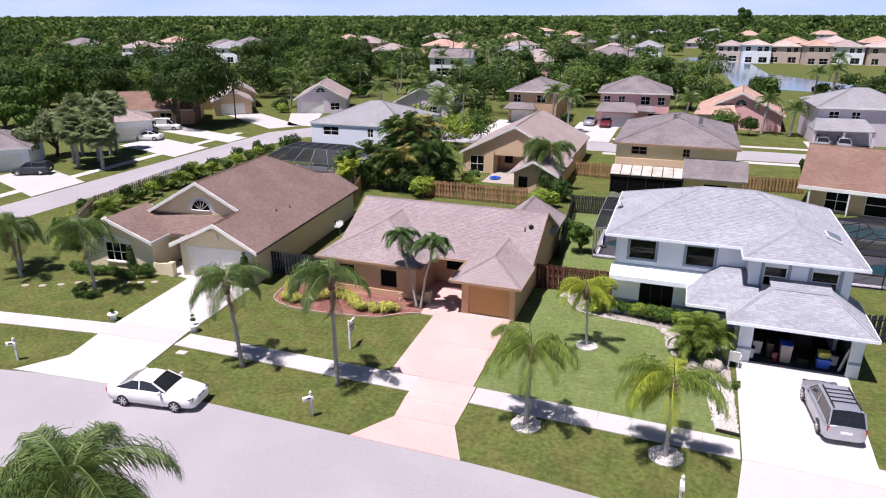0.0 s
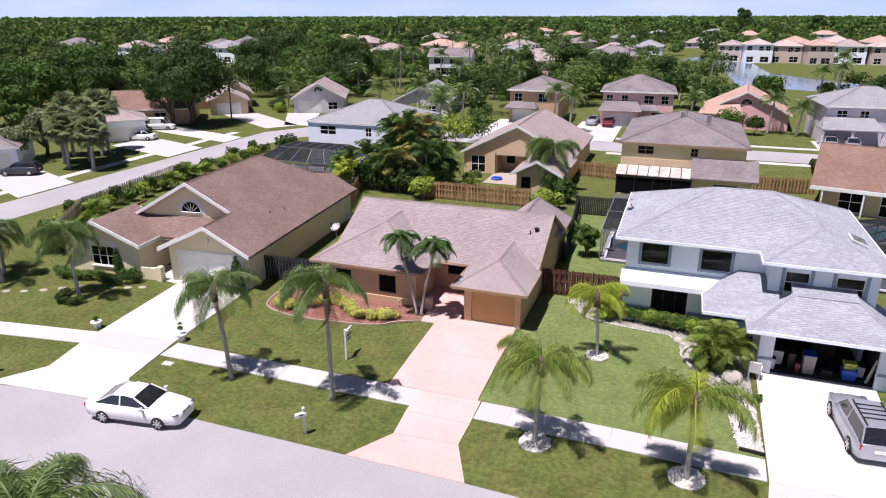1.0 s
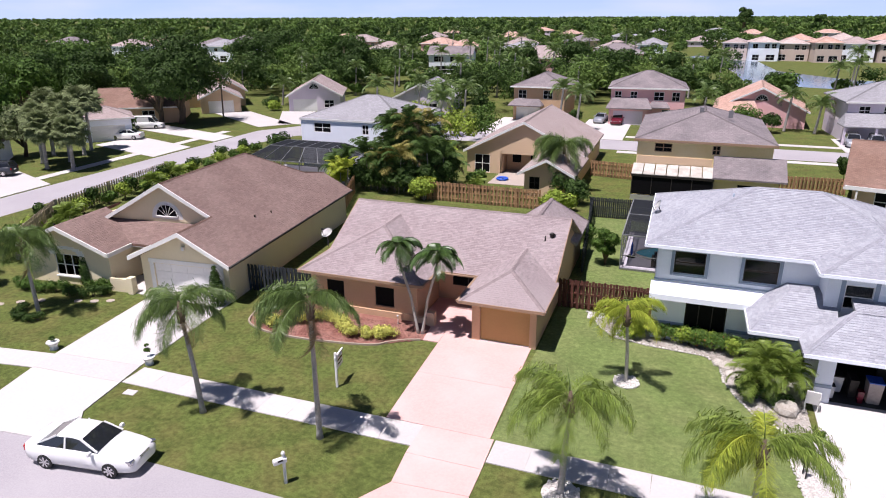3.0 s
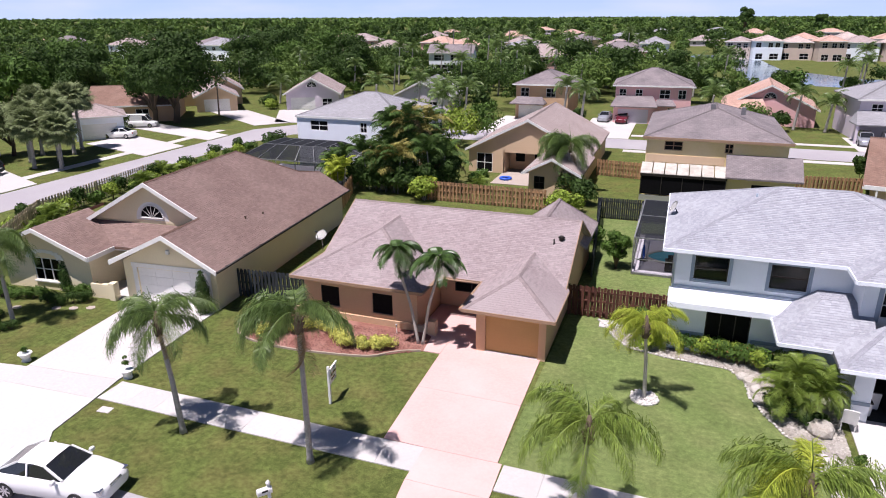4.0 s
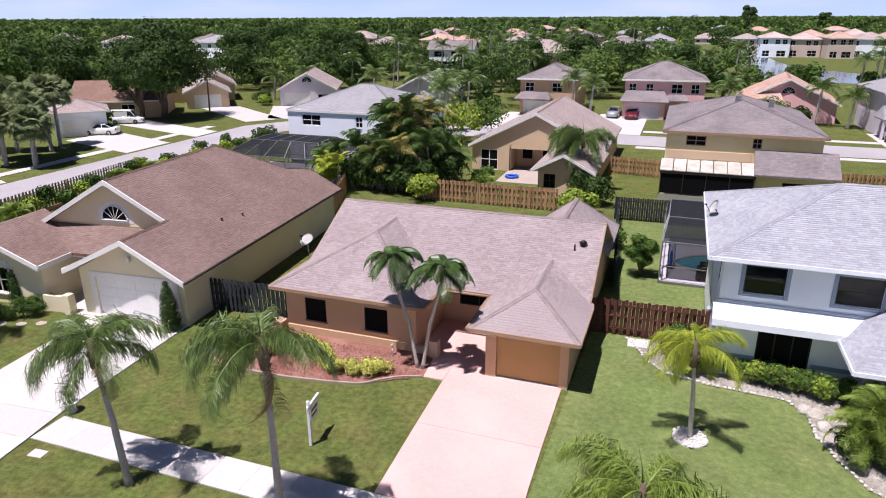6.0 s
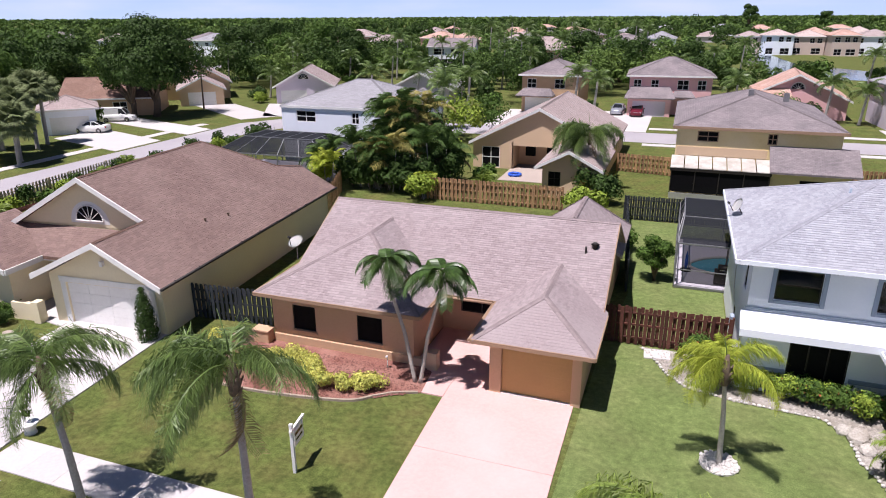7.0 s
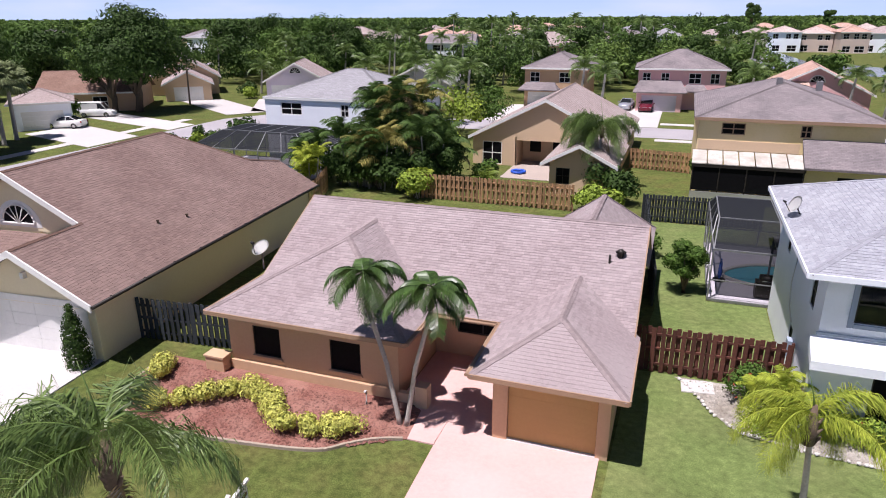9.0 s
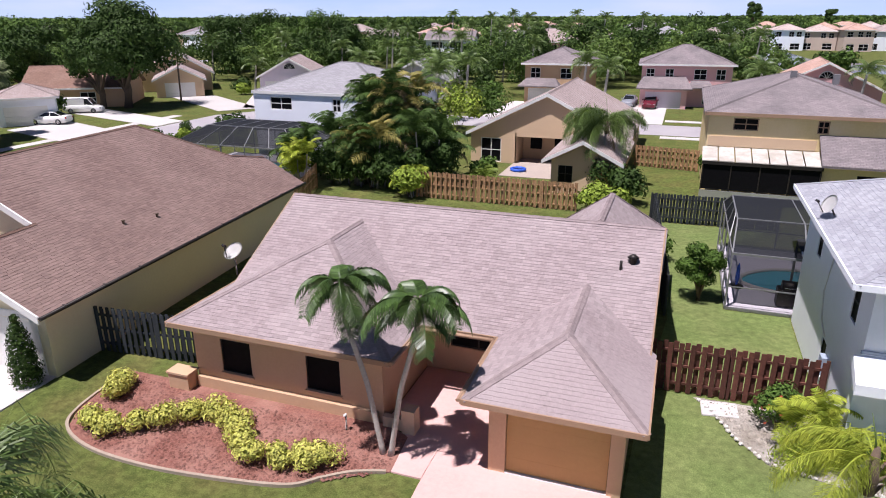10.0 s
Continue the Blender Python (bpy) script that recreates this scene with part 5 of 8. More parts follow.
# clipped beds and cypress by the cream house
for x, y, hgt in ((-26.8, 7.5, 2.5), (-16.5, 7.5, 2.7)):
    c = thing("cypress", "slim clipped dark green columnar cypress", "cypress", pose(x, y, 0), group="columnar cypresses")
    rng = random.Random(int(x))
    bl = [(0, 0, 0.3 + i * (hgt - 0.5) / 7, 0.5 - 0.007 * i * i) for i in range(8)]
    v, f = leaf_cloud(bl, 4200, 0.055, rng, 1.0)
    v = [(a, b, max(0.02, q)) for a, b, q in v]
    ob = new("foliage", raw("foliage", v, f, LEAF_DARK))
    ob.parent = c
    bm = bmesh.new()
    add_tube(bm, [(0, 0, 0), (0, 0, hgt * 0.8)], [0.06, 0.02], 6)
    part("trunk", bm, BARK_BROWN, c)
def hedge_row(pts, step, r, hh, material, label, seed, group):
    """Clipped shrubs set closely along a line."""
    k = 0
    for (x0, y0), (x1, y1) in zip(pts, pts[1:]):
        n = max(1, round(math.hypot(x1 - x0, y1 - y0) / step))
        for i in range(n):
            f = i / n
            shrub(x0 + (x1 - x0) * f, y0 + (y1 - y0) * f, r, hh, 620, 0.055, material, label, seed + k, group=group)
            k += 1


hedge_row([(-30.8, 5.8), (-30.0, 5.45), (-28.8, 5.5), (-27.4, 6.1), (-26.6, 5.8)], 0.5, 0.52, 0.75, LEAF, "clipped low curving hedge shrub", 400, "curved hedge")
hedge_row([(-26.4, 5.6), (-25.4, 5.75), (-24.5, 6.3), (-24.2, 7.0)], 0.5, 0.52, 0.75, LEAF_DARK, "dark clipped hedge shrub by a wall", 420, "wall hedge")
hedge_row([(-25.9, 6.9), (-25.2, 7.2), (-24.5, 7.7)], 0.5, 0.5, 0.8, LEAF, "clipped hedge shrub under a window", 436, "window hedge")
hedge_row([(-27.3, 3.0), (-26.6, 2.1), (-25.6, 1.95), (-24.9, 2.6)], 0.5, 0.48, 0.5, LEAF_DARK, "dark low shrub round a palm trunk", 448, "palm ring hedge")


def clump_palm(x, y, tall, stems, seed, meshes, label, scale=1.0, rad=0.9, fr=9, dry=0):
    p = thing("palm_clump", label, "palm", pose(x, y, 0))
    rng = random.Random(seed)
    for i in range(stems):
        a = rng.uniform(0, 6.28)
        q = rad * rng.uniform(0.1, 1)
        hgt = tall * rng.uniform(0.35, 1.0)
        top = Vector((q * 1.6 * math.cos(a), q * 1.6 * math.sin(a), hgt))
        trunk(p, [(q * math.cos(a), q * math.sin(a), 0), tuple(top)], 0.06, 0.045, BARK, "stem")
        crown(p, top, meshes, fr, seed * 31 + i, -0.3, 1.0, scale)
        if dry and i % 2 == 0:
            crown(p, top, ARECA_DRY, dry, seed * 17 + i, -0.9, -0.3, scale)


for i, (x, y, tall) in enumerate(((-17.8, 40.6, 6.2), (-18.0, 39.0, 6.0), (-16.6, 38.0, 6.8), (-15.0, 39.4, 6.4), (-17.6, 36.6, 4.4), (-13.8, 38.2, 5.0), (-19.2, 36.8, 3.6))):
    clump_palm(x, y, tall, 7, 50 + i, ARECA + ARECA_GOLD if i in (2, 3, 4) else ARECA, "dense dark clump of tall areca palms with dry fronds", 1.05, 1.1, 9, 2)
clump_palm(-22.4, 34.4, 2.6, 6, 71, LIME, "yellow-green bushy palm clump by a fence", 0.95, 0.8, 8)
clump_palm(-23.6, 36.6, 3.0, 5, 72, ARECA, "green bushy palm clump by a fence", 0.9, 0.8, 8)
clump_palm(-13.2, 34.6, 1.4, 5, 73, LIME, "lime green bushy palm by a fence", 0.9, 0.8, 8)
clump_palm(7.95, 11.9, 1.4, 4, 74, LIME, "lime green bushy palm in front garden", 0.62, 0.4, 8)
clump_palm(-9.7, 39.6, 0.6, 3, 75, DATE, "low green feathery palm on lawn", 1.0, 0.4, 10)
for i, (x, y) in enumerate(((14.0, 7.7), (14.8, 7.3), (13.6, 7.2))):
    p = thing("date_palm", "dense dwarf date palm with arching fine fronds", "palm", pose(x, y, 0), group="dwarf date palms")
    trunk(p, [(0, 0, 0), (0.05, 0.05, 1.5 - 0.3 * i)], 0.12, 0.1, BARK_BROWN)
    crown(p, Vector((0.05, 0.05, 1.55 - 0.3 * i)), DATE, 22, 80 + i, -0.6, 0.9, 1.05)


SABALS = ((-56.8, 33.6, 4.2), (-58.6, 35.2, 5.4), (-61.0, 37.0, 6.0), (-62.5, 40.5, 6.6), (-64.5, 43.5, 6.2), (-60.2, 33.0, 4.6), (-66.0, 39.0, 6.4), (-63.4, 35.2, 5.2))


def sabal(x, y, h, seed):
    p = thing("sabal_palm", "grey-green fan palm with rounded crown", "palm tree", pose(x, y, 0), group="fan palms")
    trunk(p, [(0, 0, 0), (0.2, 0.1, h)], 0.22, 0.18, BARK)
    crown(p, Vector((0.2, 0.1, h)), FAN, 58, seed, -0.75, 1.35, 1.45)


for i, (x, y, h) in enumerate(SABALS):
    sabal(x, y, h, 90 + i)
broad_tree(-69.0, 37.5, 6.5, 3.6, 2200, 0.3, LEAF_OLIVE, "grey-green airy tree near driveway", 330)
broad_tree(-67.5, 33.0, 5.0, 3.0, 1800, 0.28, LEAF_OLIVE, "grey-green airy tree near driveway", 331)
broad_tree(-68.6, 66.0, 14.2, 8.6, 20000, 0.27, LEAF_DARK, "large dark green spreading tree beside road", 332, low=0.25, clumps=44)
broad_tree(-71.5, 64.5, 11.0, 5.5, 5000, 0.32, LEAF_DARK, "large dark green spreading tree beside road", 333, low=0.25, clumps=16)
for i in range(22):
    y = 13 + i * 1.75
    shrub(-40.6 - 0.12 * i + 0.5 * math.sin(i * 2.1), y, 0.9, 1.2 + 0.5 * ((i * 7) % 3), 420, 0.16, (LEAF, LEAF_LIME, LEAF_DARK)[i % 3], "leafy hedge shrub along roadside fence", 500 + i, group="roadside hedge")
for i, (x, y) in enumerate(((-39.6, 17.5), (-40.8, 29.0), (-41.8, 33.5), (-38.5, 47.5), (-36.0, 9.5), (-37.0, 13.5))):
    clump_palm(x, y, 0.9, 3, 110 + i, DATE, "low feathery green palm beside fence", 1.1, 0.5, 9)


# ---- fences ----
UNIT = {}


def unit_box(material):
    if material.name not in UNIT:
        bm = bmesh.new()
        add_box(bm, (0, 0, 0), (1, 1, 1))
        UNIT[material.name] = mesh_of("piece", bm, material)
    return UNIT[material.name]


def bar(parent, p, q, w, d, material, name="bar"):
    """A straight square bar from p to q."""
    p, q = Vector(p), Vector(q)
    v = q - p
    ob = share(name, unit_box(material), parent, Matrix.Translation((p + q) / 2) @ v.to_track_quat("Z", "Y").to_matrix().to_4x4() @ Matrix.Diagonal((w, d, v.length, 1)))
    return ob


def fence(p, q, height, material, label, pitch=0.17, slat=0.14, shadowbox=True, seed=1):
    p, q = Vector((*p, 0)), Vector((*q, 0))
    d = q - p
    f = thing("fence", label, "fence", Matrix.Translation(p) @ Matrix.Rotation(math.atan2(d.y, d.x), 4, "Z"))
    rng = random.Random(seed)
    n = max(2, int(d.length / pitch))
    for i in range(n):
        u = (i + 0.5) * d.length / n
        side = (0.055 if i % 2 else -0.055) if shadowbox else -0.03
        hh = height * rng.uniform(0.988, 1.006)
        share("slat", unit_box(material), f, Matrix.Translation((u, side, 0.04 + hh / 2)) @ Matrix.Rotation(rng.uniform(-0.012, 0.012), 4, "Y") @ Matrix.Diagonal((slat, 0.02, hh, 1)))
    for z in (0.35, height * 0.55, height - 0.25):
        share("rail", unit_box(material), f, Matrix.Translation((d.length / 2, 0, z)) @ Matrix.Diagonal((d.length, 0.06, 0.08, 1)))
    k = max(1, round(d.length / 2.4))
    for i in range(k + 1):
        share("post", unit_box(material), f, Matrix.Translation((i * d.length / k, 0, height * 0.52)) @ Matrix.Diagonal((0.09, 0.09, height * 1.04, 1)))
    return f


fence((-16.1, 10.3), (-11.15, 10.75), 1.75, WOOD_DARK, "blackish-green board fence between two houses", 0.125)
fence((3.25, 14.35), (8.6, 14.5), 1.8, WOOD_RED, "dark red-brown shadowbox fence between houses", slat=0.155)
fence((-13.2, 34.9), (-2.2, 34.9), 1.8, WOOD_TAN, "weathered brown shadowbox fence behind a lawn")
fence((-18.6, 27.8), (-21.0, 34.8), 1.8, WOOD_TAN, "weathered brown board fence by a house")
fence((2.4, 34.2), (9.5, 34.5), 1.75, WOOD_DARK, "dark weathered shadowbox fence with climbing plant")
fence((3.75, 20.5), (2.6, 34.1), 1.75, WOOD_DARK, "dark board fence along a side yard")
fence((0.3, 50.2), (5.2, 49.4), 1.7, WOOD_TAN, "orange-brown shadowbox fence by a house")
fence((18.2, 49.0), (25.0, 49.6), 1.6, WOOD_TAN, "orange-brown gate fence by a house")
fence((-36.5, 10.0), (-41.6, 18.0), 1.75, WOOD_GREY, "grey-tan picket fence along a side street")
fence((-41.6, 18.1), (-43.6, 34.0), 1.75, WOOD_GREY, "grey-tan picket fence along a side street")
fence((22.6, 12.6), (26.5, 13.5), 1.7, WOOD_DARK, "dark weathered fence beside a house")


# ---- pool enclosures ----
def pool_cage(x0, x1, y0, y1, z, rise, bay, label, frame_m, inset, pool):
    c = thing("pool_cage", label, "pool enclosure")
    bm = bmesh.new()
    add_box(bm, ((x0 + x1) / 2, (y0 + y1) / 2, 0.05), (x1 - x0, y1 - y0, 0.1))
    part("deck", bm, DECK, c, "pale concrete pool deck")
    zt = z + rise
    a, b = inset
    q = [(x0, y0, z), (x1, y0, z), (x1, y1, z), (x0, y1, z)]
    t = [(x0 + a, y0 + b, zt), (x1 - a, y0 + b, zt), (x1 - a, y1 - b, zt), (x0 + a, y1 - b, zt)]
    g = [(x, y, 0.1) for x, y, _ in q]
    nx, ny = max(2, round((x1 - x0) / bay)), max(2, round((y1 - y0) / bay))
    lerp = lambda p, r, f: Vector(p).lerp(Vector(r), f)
    for i in range(4):
        j = (i + 1) % 4
        n = nx if i % 2 == 0 else ny
        for k in range(n):
            f = k / n
            bar(c, lerp(g[i], g[j], f), lerp(q[i], q[j], f), 0.07, 0.07, frame_m, "post")
            bar(c, lerp(q[i], q[j], f), lerp(t[i], t[j], f), 0.06, 0.06, frame_m, "rafter")
        bar(c, q[i], q[j], 0.07, 0.09, frame_m, "beam")
        bar(c, t[i], t[j], 0.06, 0.06, frame_m, "beam")
        bar(c, lerp(g[i], q[i], 0.4), lerp(g[j], q[j], 0.4), 0.05, 0.05, frame_m, "rail")
        bar(c, g[i], g[j], 0.06, 0.1, frame_m, "rail")
    for k in range(1, nx):
        bar(c, lerp(t[0], t[1], k / nx), lerp(t[3], t[2], k / nx), 0.05, 0.05, frame_m, "rafter")
    bm = bmesh.new()
    for i in range(4):
        j = (i + 1) % 4
        for lo, hi in ((g, q),):
            bm.faces.new([bm.verts.new(v) for v in (lo[i], lo[j], hi[j], hi[i])])
    part("screen", bm, SCREEN, c, "fine dark insect screen", fix=False)
    bm = bmesh.new()
    for i in range(4):
        j = (i + 1) % 4
        bm.faces.new([bm.verts.new(v) for v in (q[i], q[j], t[j], t[i])])
    bm.faces.new([bm.verts.new(v) for v in t])
    part("roof_screen", bm, SCREEN_TOP, c, "dense dark roof screen", fix=False)
    px, py, rx, ry = pool
    p = tagged(new("pool"), "kidney-shaped swimming pool with turquoise water", "pool")
    n = 28
    ring = [(px + rx * math.cos(2 * math.pi * i / n) * (1 + 0.12 * math.sin(4 * math.pi * i / n)), py + ry * math.sin(2 * math.pi * i / n)) for i in range(n)]
    bm = bmesh.new()
    add_poly(bm, [Vector((x, y, 0.125)) for x, y in ring], 0.02)
    part("water", bm, WATER, p, "clear turquoise water")
    bm = bmesh.new()
    for (xa, ya), (xb, yb) in zip(ring, ring[1:] + ring[:1]):
        add_tube(bm, [(xa, ya, 0.14), (xb, yb, 0.14)], 0.1, 6, False)
    part("coping", bm, CONCRETE, p)
    return c


pool_cage(6.15, 14.5, 21.95, 30.5, 2.55, 0.9, 2.4, "dark screened pool enclosure behind a two-storey house", CAGE, (0.2, 2.2), (9.8, 25.8, 2.8, 1.7))
pool_cage(-34.8, -23.6, 36.2, 43.8, 2.35, 1.2, 2.1, "dark screened pool enclosure with silver frame", CAGE, (2.0, 2.0), (-29.4, 39.4, 3.4, 1.7))
pool_cage(24.2, 33.0, 22.0, 31.0, 2.5, 0.8, 2.4, "dark screened pool enclosure beside a lawn", DARKTRIM, (1.8, 1.8), (28.5, 26.0, 2.5, 1.6))


pr = thing("patio_roof", "white insulated panel roof over the poolside", "patio roof")
for k in range(5):
    bm = bmesh.new()
    add_poly(bm, [Vector((8.75 + 1.05 * k, 21.85, 2.72)), Vector((9.79 + 1.05 * k, 21.85, 2.72)), Vector((9.79 + 1.05 * k, 23.9, 2.86)), Vector((8.75 + 1.05 * k, 23.9, 2.86))], 0.08)
    part("roof_panel", bm, TRIM, pr)
for x in (8.8, 11.4, 13.9):
    bar(pr, (x, 23.8, 0.1), (x, 23.8, 2.78), 0.09, 0.09, CAGE, "post")
gr = thing("barbecue", "black barbecue grill on a pool deck", "grill", pose(8.75, 23.0, 0.1))
bm = bmesh.new()
add_box(bm, (0, 0, 0.42), (1.1, 0.55, 0.75))
bmesh.ops.bevel(bm, geom=bm.edges, offset=0.03, segments=2)
part("cabinet", bm, DARKTRIM, gr)
bm = bmesh.new()
add_tube(bm, [(-0.4, 0, 0.85), (-0.39, 0, 0.85), (0.39, 0, 0.85), (0.4, 0, 0.85)], [0.2, 0.28, 0.28, 0.2], 12)
part("hood", bm, DARKTRIM, gr)
bar(gr, (-0.3, -0.3, 0.9), (0.3, -0.3, 0.9), 0.03, 0.03, CHROME, "handle")
ub = thing("umbrella_stand", "blue folded parasol on a round stand by a pool", "parasol", pose(6.75, 24.6, 0.1))
bm = bmesh.new()
add_tube(bm, [(0, 0, 0), (0, 0, 0.07), (0, 0, 0.1)], [0.32, 0.3, 0.05], 14)
part("base", bm, DARKTRIM, ub)
bm = bmesh.new()
add_tube(bm, [(0, 0, 0.1), (0, 0, 0.35), (0, 0, 0.9), (0, 0, 1.15)], [0.05, 0.1, 0.08, 0.02], 9)
part("canopy", bm, BLUE, ub)


# ---- cars ----
def car(m, paint, label, kind="sedan", L=4.86, W=1.84, H=1.46):
    """A car along +X with its nose at +X: lofted body, glass house, wheels, lights."""
    c = thing("car", label, "car", m, group="parked cars")
    van, suv = kind == "van", kind == "suv"
    belt = {"sedan": 0.99, "suv": 1.05, "van": 1.1}[kind]
    # stations: x, half width, low, top
    nose = [(0.5, 0.62, 0.30, 0.60), (0.485, 0.80, 0.22, 0.72), (0.45, 0.90, 0.18, 0.78), (0.36, 0.96, 0.17, 0.86), (0.22, 1.0, 0.17, belt * 0.97), (0.0, 1.0, 0.17, belt), (-0.25, 1.0, 0.17, belt), (-0.40, 0.98, 0.18, belt * 1.01)]
    tail = [(-0.47, 0.92, 0.24, belt), (-0.495, 0.84, 0.34, belt * 0.95)]
    bm = bmesh.new()
    rings = []
    for f, hw, lo, hi in nose + tail:
        y = W / 2 * hw
        prof = [(0, lo), (0.8 * y, lo), (0.97 * y, lo + 0.1), (y, (lo + hi) / 2), (0.965 * y, hi - 0.1), (0.86 * y, hi - 0.015), (0, hi + 0.03)]
        ring = [bm.verts.new((f * L, yy, z)) for yy, z in prof] + [bm.verts.new((f * L, -yy, z)) for yy, z in prof[-2:0:-1]]
        rings.append(ring)
    for a, b in zip(rings, rings[1:]):
        for i in range(len(a)):
            fc = bm.faces.new((a[i], a[(i + 1) % len(a)], b[(i + 1) % len(b)], b[i]))
            fc.smooth = True
    bm.faces.new(rings[0])
    bm.faces.new(rings[-1][::-1])
    body = part("body", bm, paint, c)
    # glass house
    if kind == "sedan":
        st = [(0.19, 0.83, belt), (0.045, 0.70, H - 0.06), (-0.05, 0.68, H), (-0.19, 0.67, H - 0.04), (-0.37, 0.77, belt + 0.02)]
    elif suv:
        st = [(0.20, 0.84, belt), (0.07, 0.74, H - 0.05), (-0.10, 0.74, H), (-0.42, 0.72, H - 0.03), (-0.485, 0.82, belt)]
    else:
        st = [(0.30, 0.84, belt), (0.18, 0.76, H - 0.1), (0.05, 0.78, H), (-0.46, 0.78, H), (-0.488, 0.86, belt)]
    for nm, mt, inset, low in (("glasshouse", CARGLASS, 0.0, 0.0), ):
        bm = bmesh.new()
        rows = []
        for f, hw, z in st:
            y = W / 2 * hw
            rows.append([bm.verts.new((f * L, W / 2 * 0.86, belt - 0.03)), bm.verts.new((f * L, y, z - 0.05 if z > belt + 0.1 else z)), bm.verts.new((f * L, y * 0.85, z)), bm.verts.new((f * L, -y * 0.85, z)), bm.verts.new((f * L, -y, z - 0.05 if z > belt + 0.1 else z)), bm.verts.new((f * L, -W / 2 * 0.86, belt - 0.03))])
        for a, b in zip(rows, rows[1:]):
            for i in range(5):
                bm.faces.new((a[i], a[i + 1], b[i + 1], b[i]))
        part(nm, bm, CARGLASS, c, "dark tinted windows")
    bm = bmesh.new()
    top = st[1:4] if kind != "van" else st[1:4]
    vs = []
    for f, hw, z in top:
        y = W / 2 * hw
        vs.append([bm.verts.new((f * L, s * y, z + dz)) for s, dz in ((1.0, -0.045), (0.86, 0.008), (0, 0.03), (-0.86, 0.008), (-1.0, -0.045))])
    for a, b in zip(vs, vs[1:]):
        for i in range(4):
            fc = bm.faces.new((a[i], a[i + 1], b[i + 1], b[i]))
            fc.smooth = True
    part("roof_panel", bm, paint, c)
    for s in (-1, 1):
        for k, ((f0, h0, z0), (f1, h1, z1)) in enumerate(zip(st, st[1:])):
            if k in (0, len(st) - 2):
                bar(c, (f0 * L, s * W / 2 * h0, z0 - 0.0), (f1 * L, s * W / 2 * h1, z1 - 0.03), 0.07, 0.06, paint, "pillar")
        bar(c, (-0.1 * L, s * W / 2 * 0.87, belt), (-0.1 * L, s * W / 2 * 0.72, H - 0.05), 0.07, 0.04, paint, "pillar")
        if van:
            bm = bmesh.new()
            add_box(bm, (-0.2 * L, s * (W / 2 * 0.86 + 0.01), belt + 0.34), (0.56 * L, 0.08, 0.78))
            part("panel_side", bm, paint, c)
        bm = bmesh.new()
        add_box(bm, (0.15 * L, s * (W / 2 + 0.06), belt + 0.05), (0.12, 0.2, 0.13))
        bmesh.ops.bevel(bm, geom=bm.edges, offset=0.03, segments=2)
        part("mirror", bm, paint, c)
        bm = bmesh.new()
        add_box(bm, (0.455 * L, s * W * 0.36, 0.66), (0.3, 0.26, 0.16))
        bmesh.ops.bevel(bm, geom=bm.edges, offset=0.04, segments=2)
        part("headlight", bm, CHROME, c, "clear headlight")
        bm = bmesh.new()
        add_box(bm, (-0.478 * L, s * W * 0.395, belt - 0.22), (0.16, 0.14, 0.26))
        bmesh.ops.bevel(bm, geom=bm.edges, offset=0.03, segments=2)
        part("tail_light", bm, LAMPRED, c, "red tail light")
        if suv:
            bar(c, (0.02 * L, s * W * 0.3, H + 0.06), (-0.4 * L, s * W * 0.3, H + 0.04), 0.05, 0.05, DARKTRIM, "roof_rail")
        for f in (0.295, -0.297):
            wh = new("wheel")
            wh.parent = c
            bm = bmesh.new()
            r = 0.325 if not suv else 0.36
            y0, y1 = s * (W / 2 - 0.2), s * (W / 2 + 0.012)
            add_tube(bm, [(f * L, y0, r), (f * L, y0 * 0.98 + y1 * 0.02, r), (f * L, y1 * 0.97 + y0 * 0.03, r), (f * L, y1, r)], [r * 0.9, r, r, r * 0.9], 18)
            part("tyre", bm, TYRE, wh)
            bm = bmesh.new()
            add_tube(bm, [(f * L, s * (W / 2 - 0.05), r), (f * L, s * (W / 2 + 0.022), r)], [r * 0.3, r * 0.24], 10)
            for k in range(7):
                add_box(bm, (0, 0, r * 0.42), (0.07, 0.03, r * 0.6), Matrix.Translation((f * L, s * (W / 2 + 0.012), r)) @ Matrix.Rotation(k * 2 * math.pi / 7, 4, "Y"))
            add_tube(bm, [(f * L, s * (W / 2 + 0.0), r), (f * L, s * (W / 2 + 0.02), r)], [r * 0.72, r * 0.68], 18, False)
            part("rim", bm, CHROME, wh, "silver spoked rim")
    bm = bmesh.new()
    for k in range(4):
        add_box(bm, (0.49 * L, 0, 0.52 + 0.06 * k), (0.06, 0.7 - 0.04 * k, 0.03))
    part("grille", bm, CHROME, c)
    bm = bmesh.new()
    add_box(bm, (-0.497 * L, 0, 0.72), (0.02, 0.5, 0.14))
    part("plate_bar", bm, TRIM, c)
    return c


car(pose(-11.7, -6.55, 0.03, 0, 0, 8), PAINT_WHITE, "white four-door sedan parked at the kerb", "sedan")
suv = car(pose(20.1, 3.1, 0.052, 0, 0, 95), PAINT_SILVER, "silver estate car with roof rails on a driveway", "suv", 4.75, 1.86, 1.68)
for k in range(4):
    bar(suv, (-0.05 * 4.75 - 0.36 * k, -0.55, 1.73), (-0.05 * 4.75 - 0.36 * k, 0.55, 1.73), 0.04, 0.03, DARKTRIM, "roof_bar")
car(pose(-66.2, 51.5, 0.06, 0, 0, 200), PAINT_WHITE, "white saloon car on a side driveway", "sedan", 4.6, 1.8, 1.45)
car(pose(-70.3, 60.2, 0.06, 0, 0, 28), PAINT_WHITE, "white panel van on a side driveway", "van", 4.7, 1.85, 1.95)
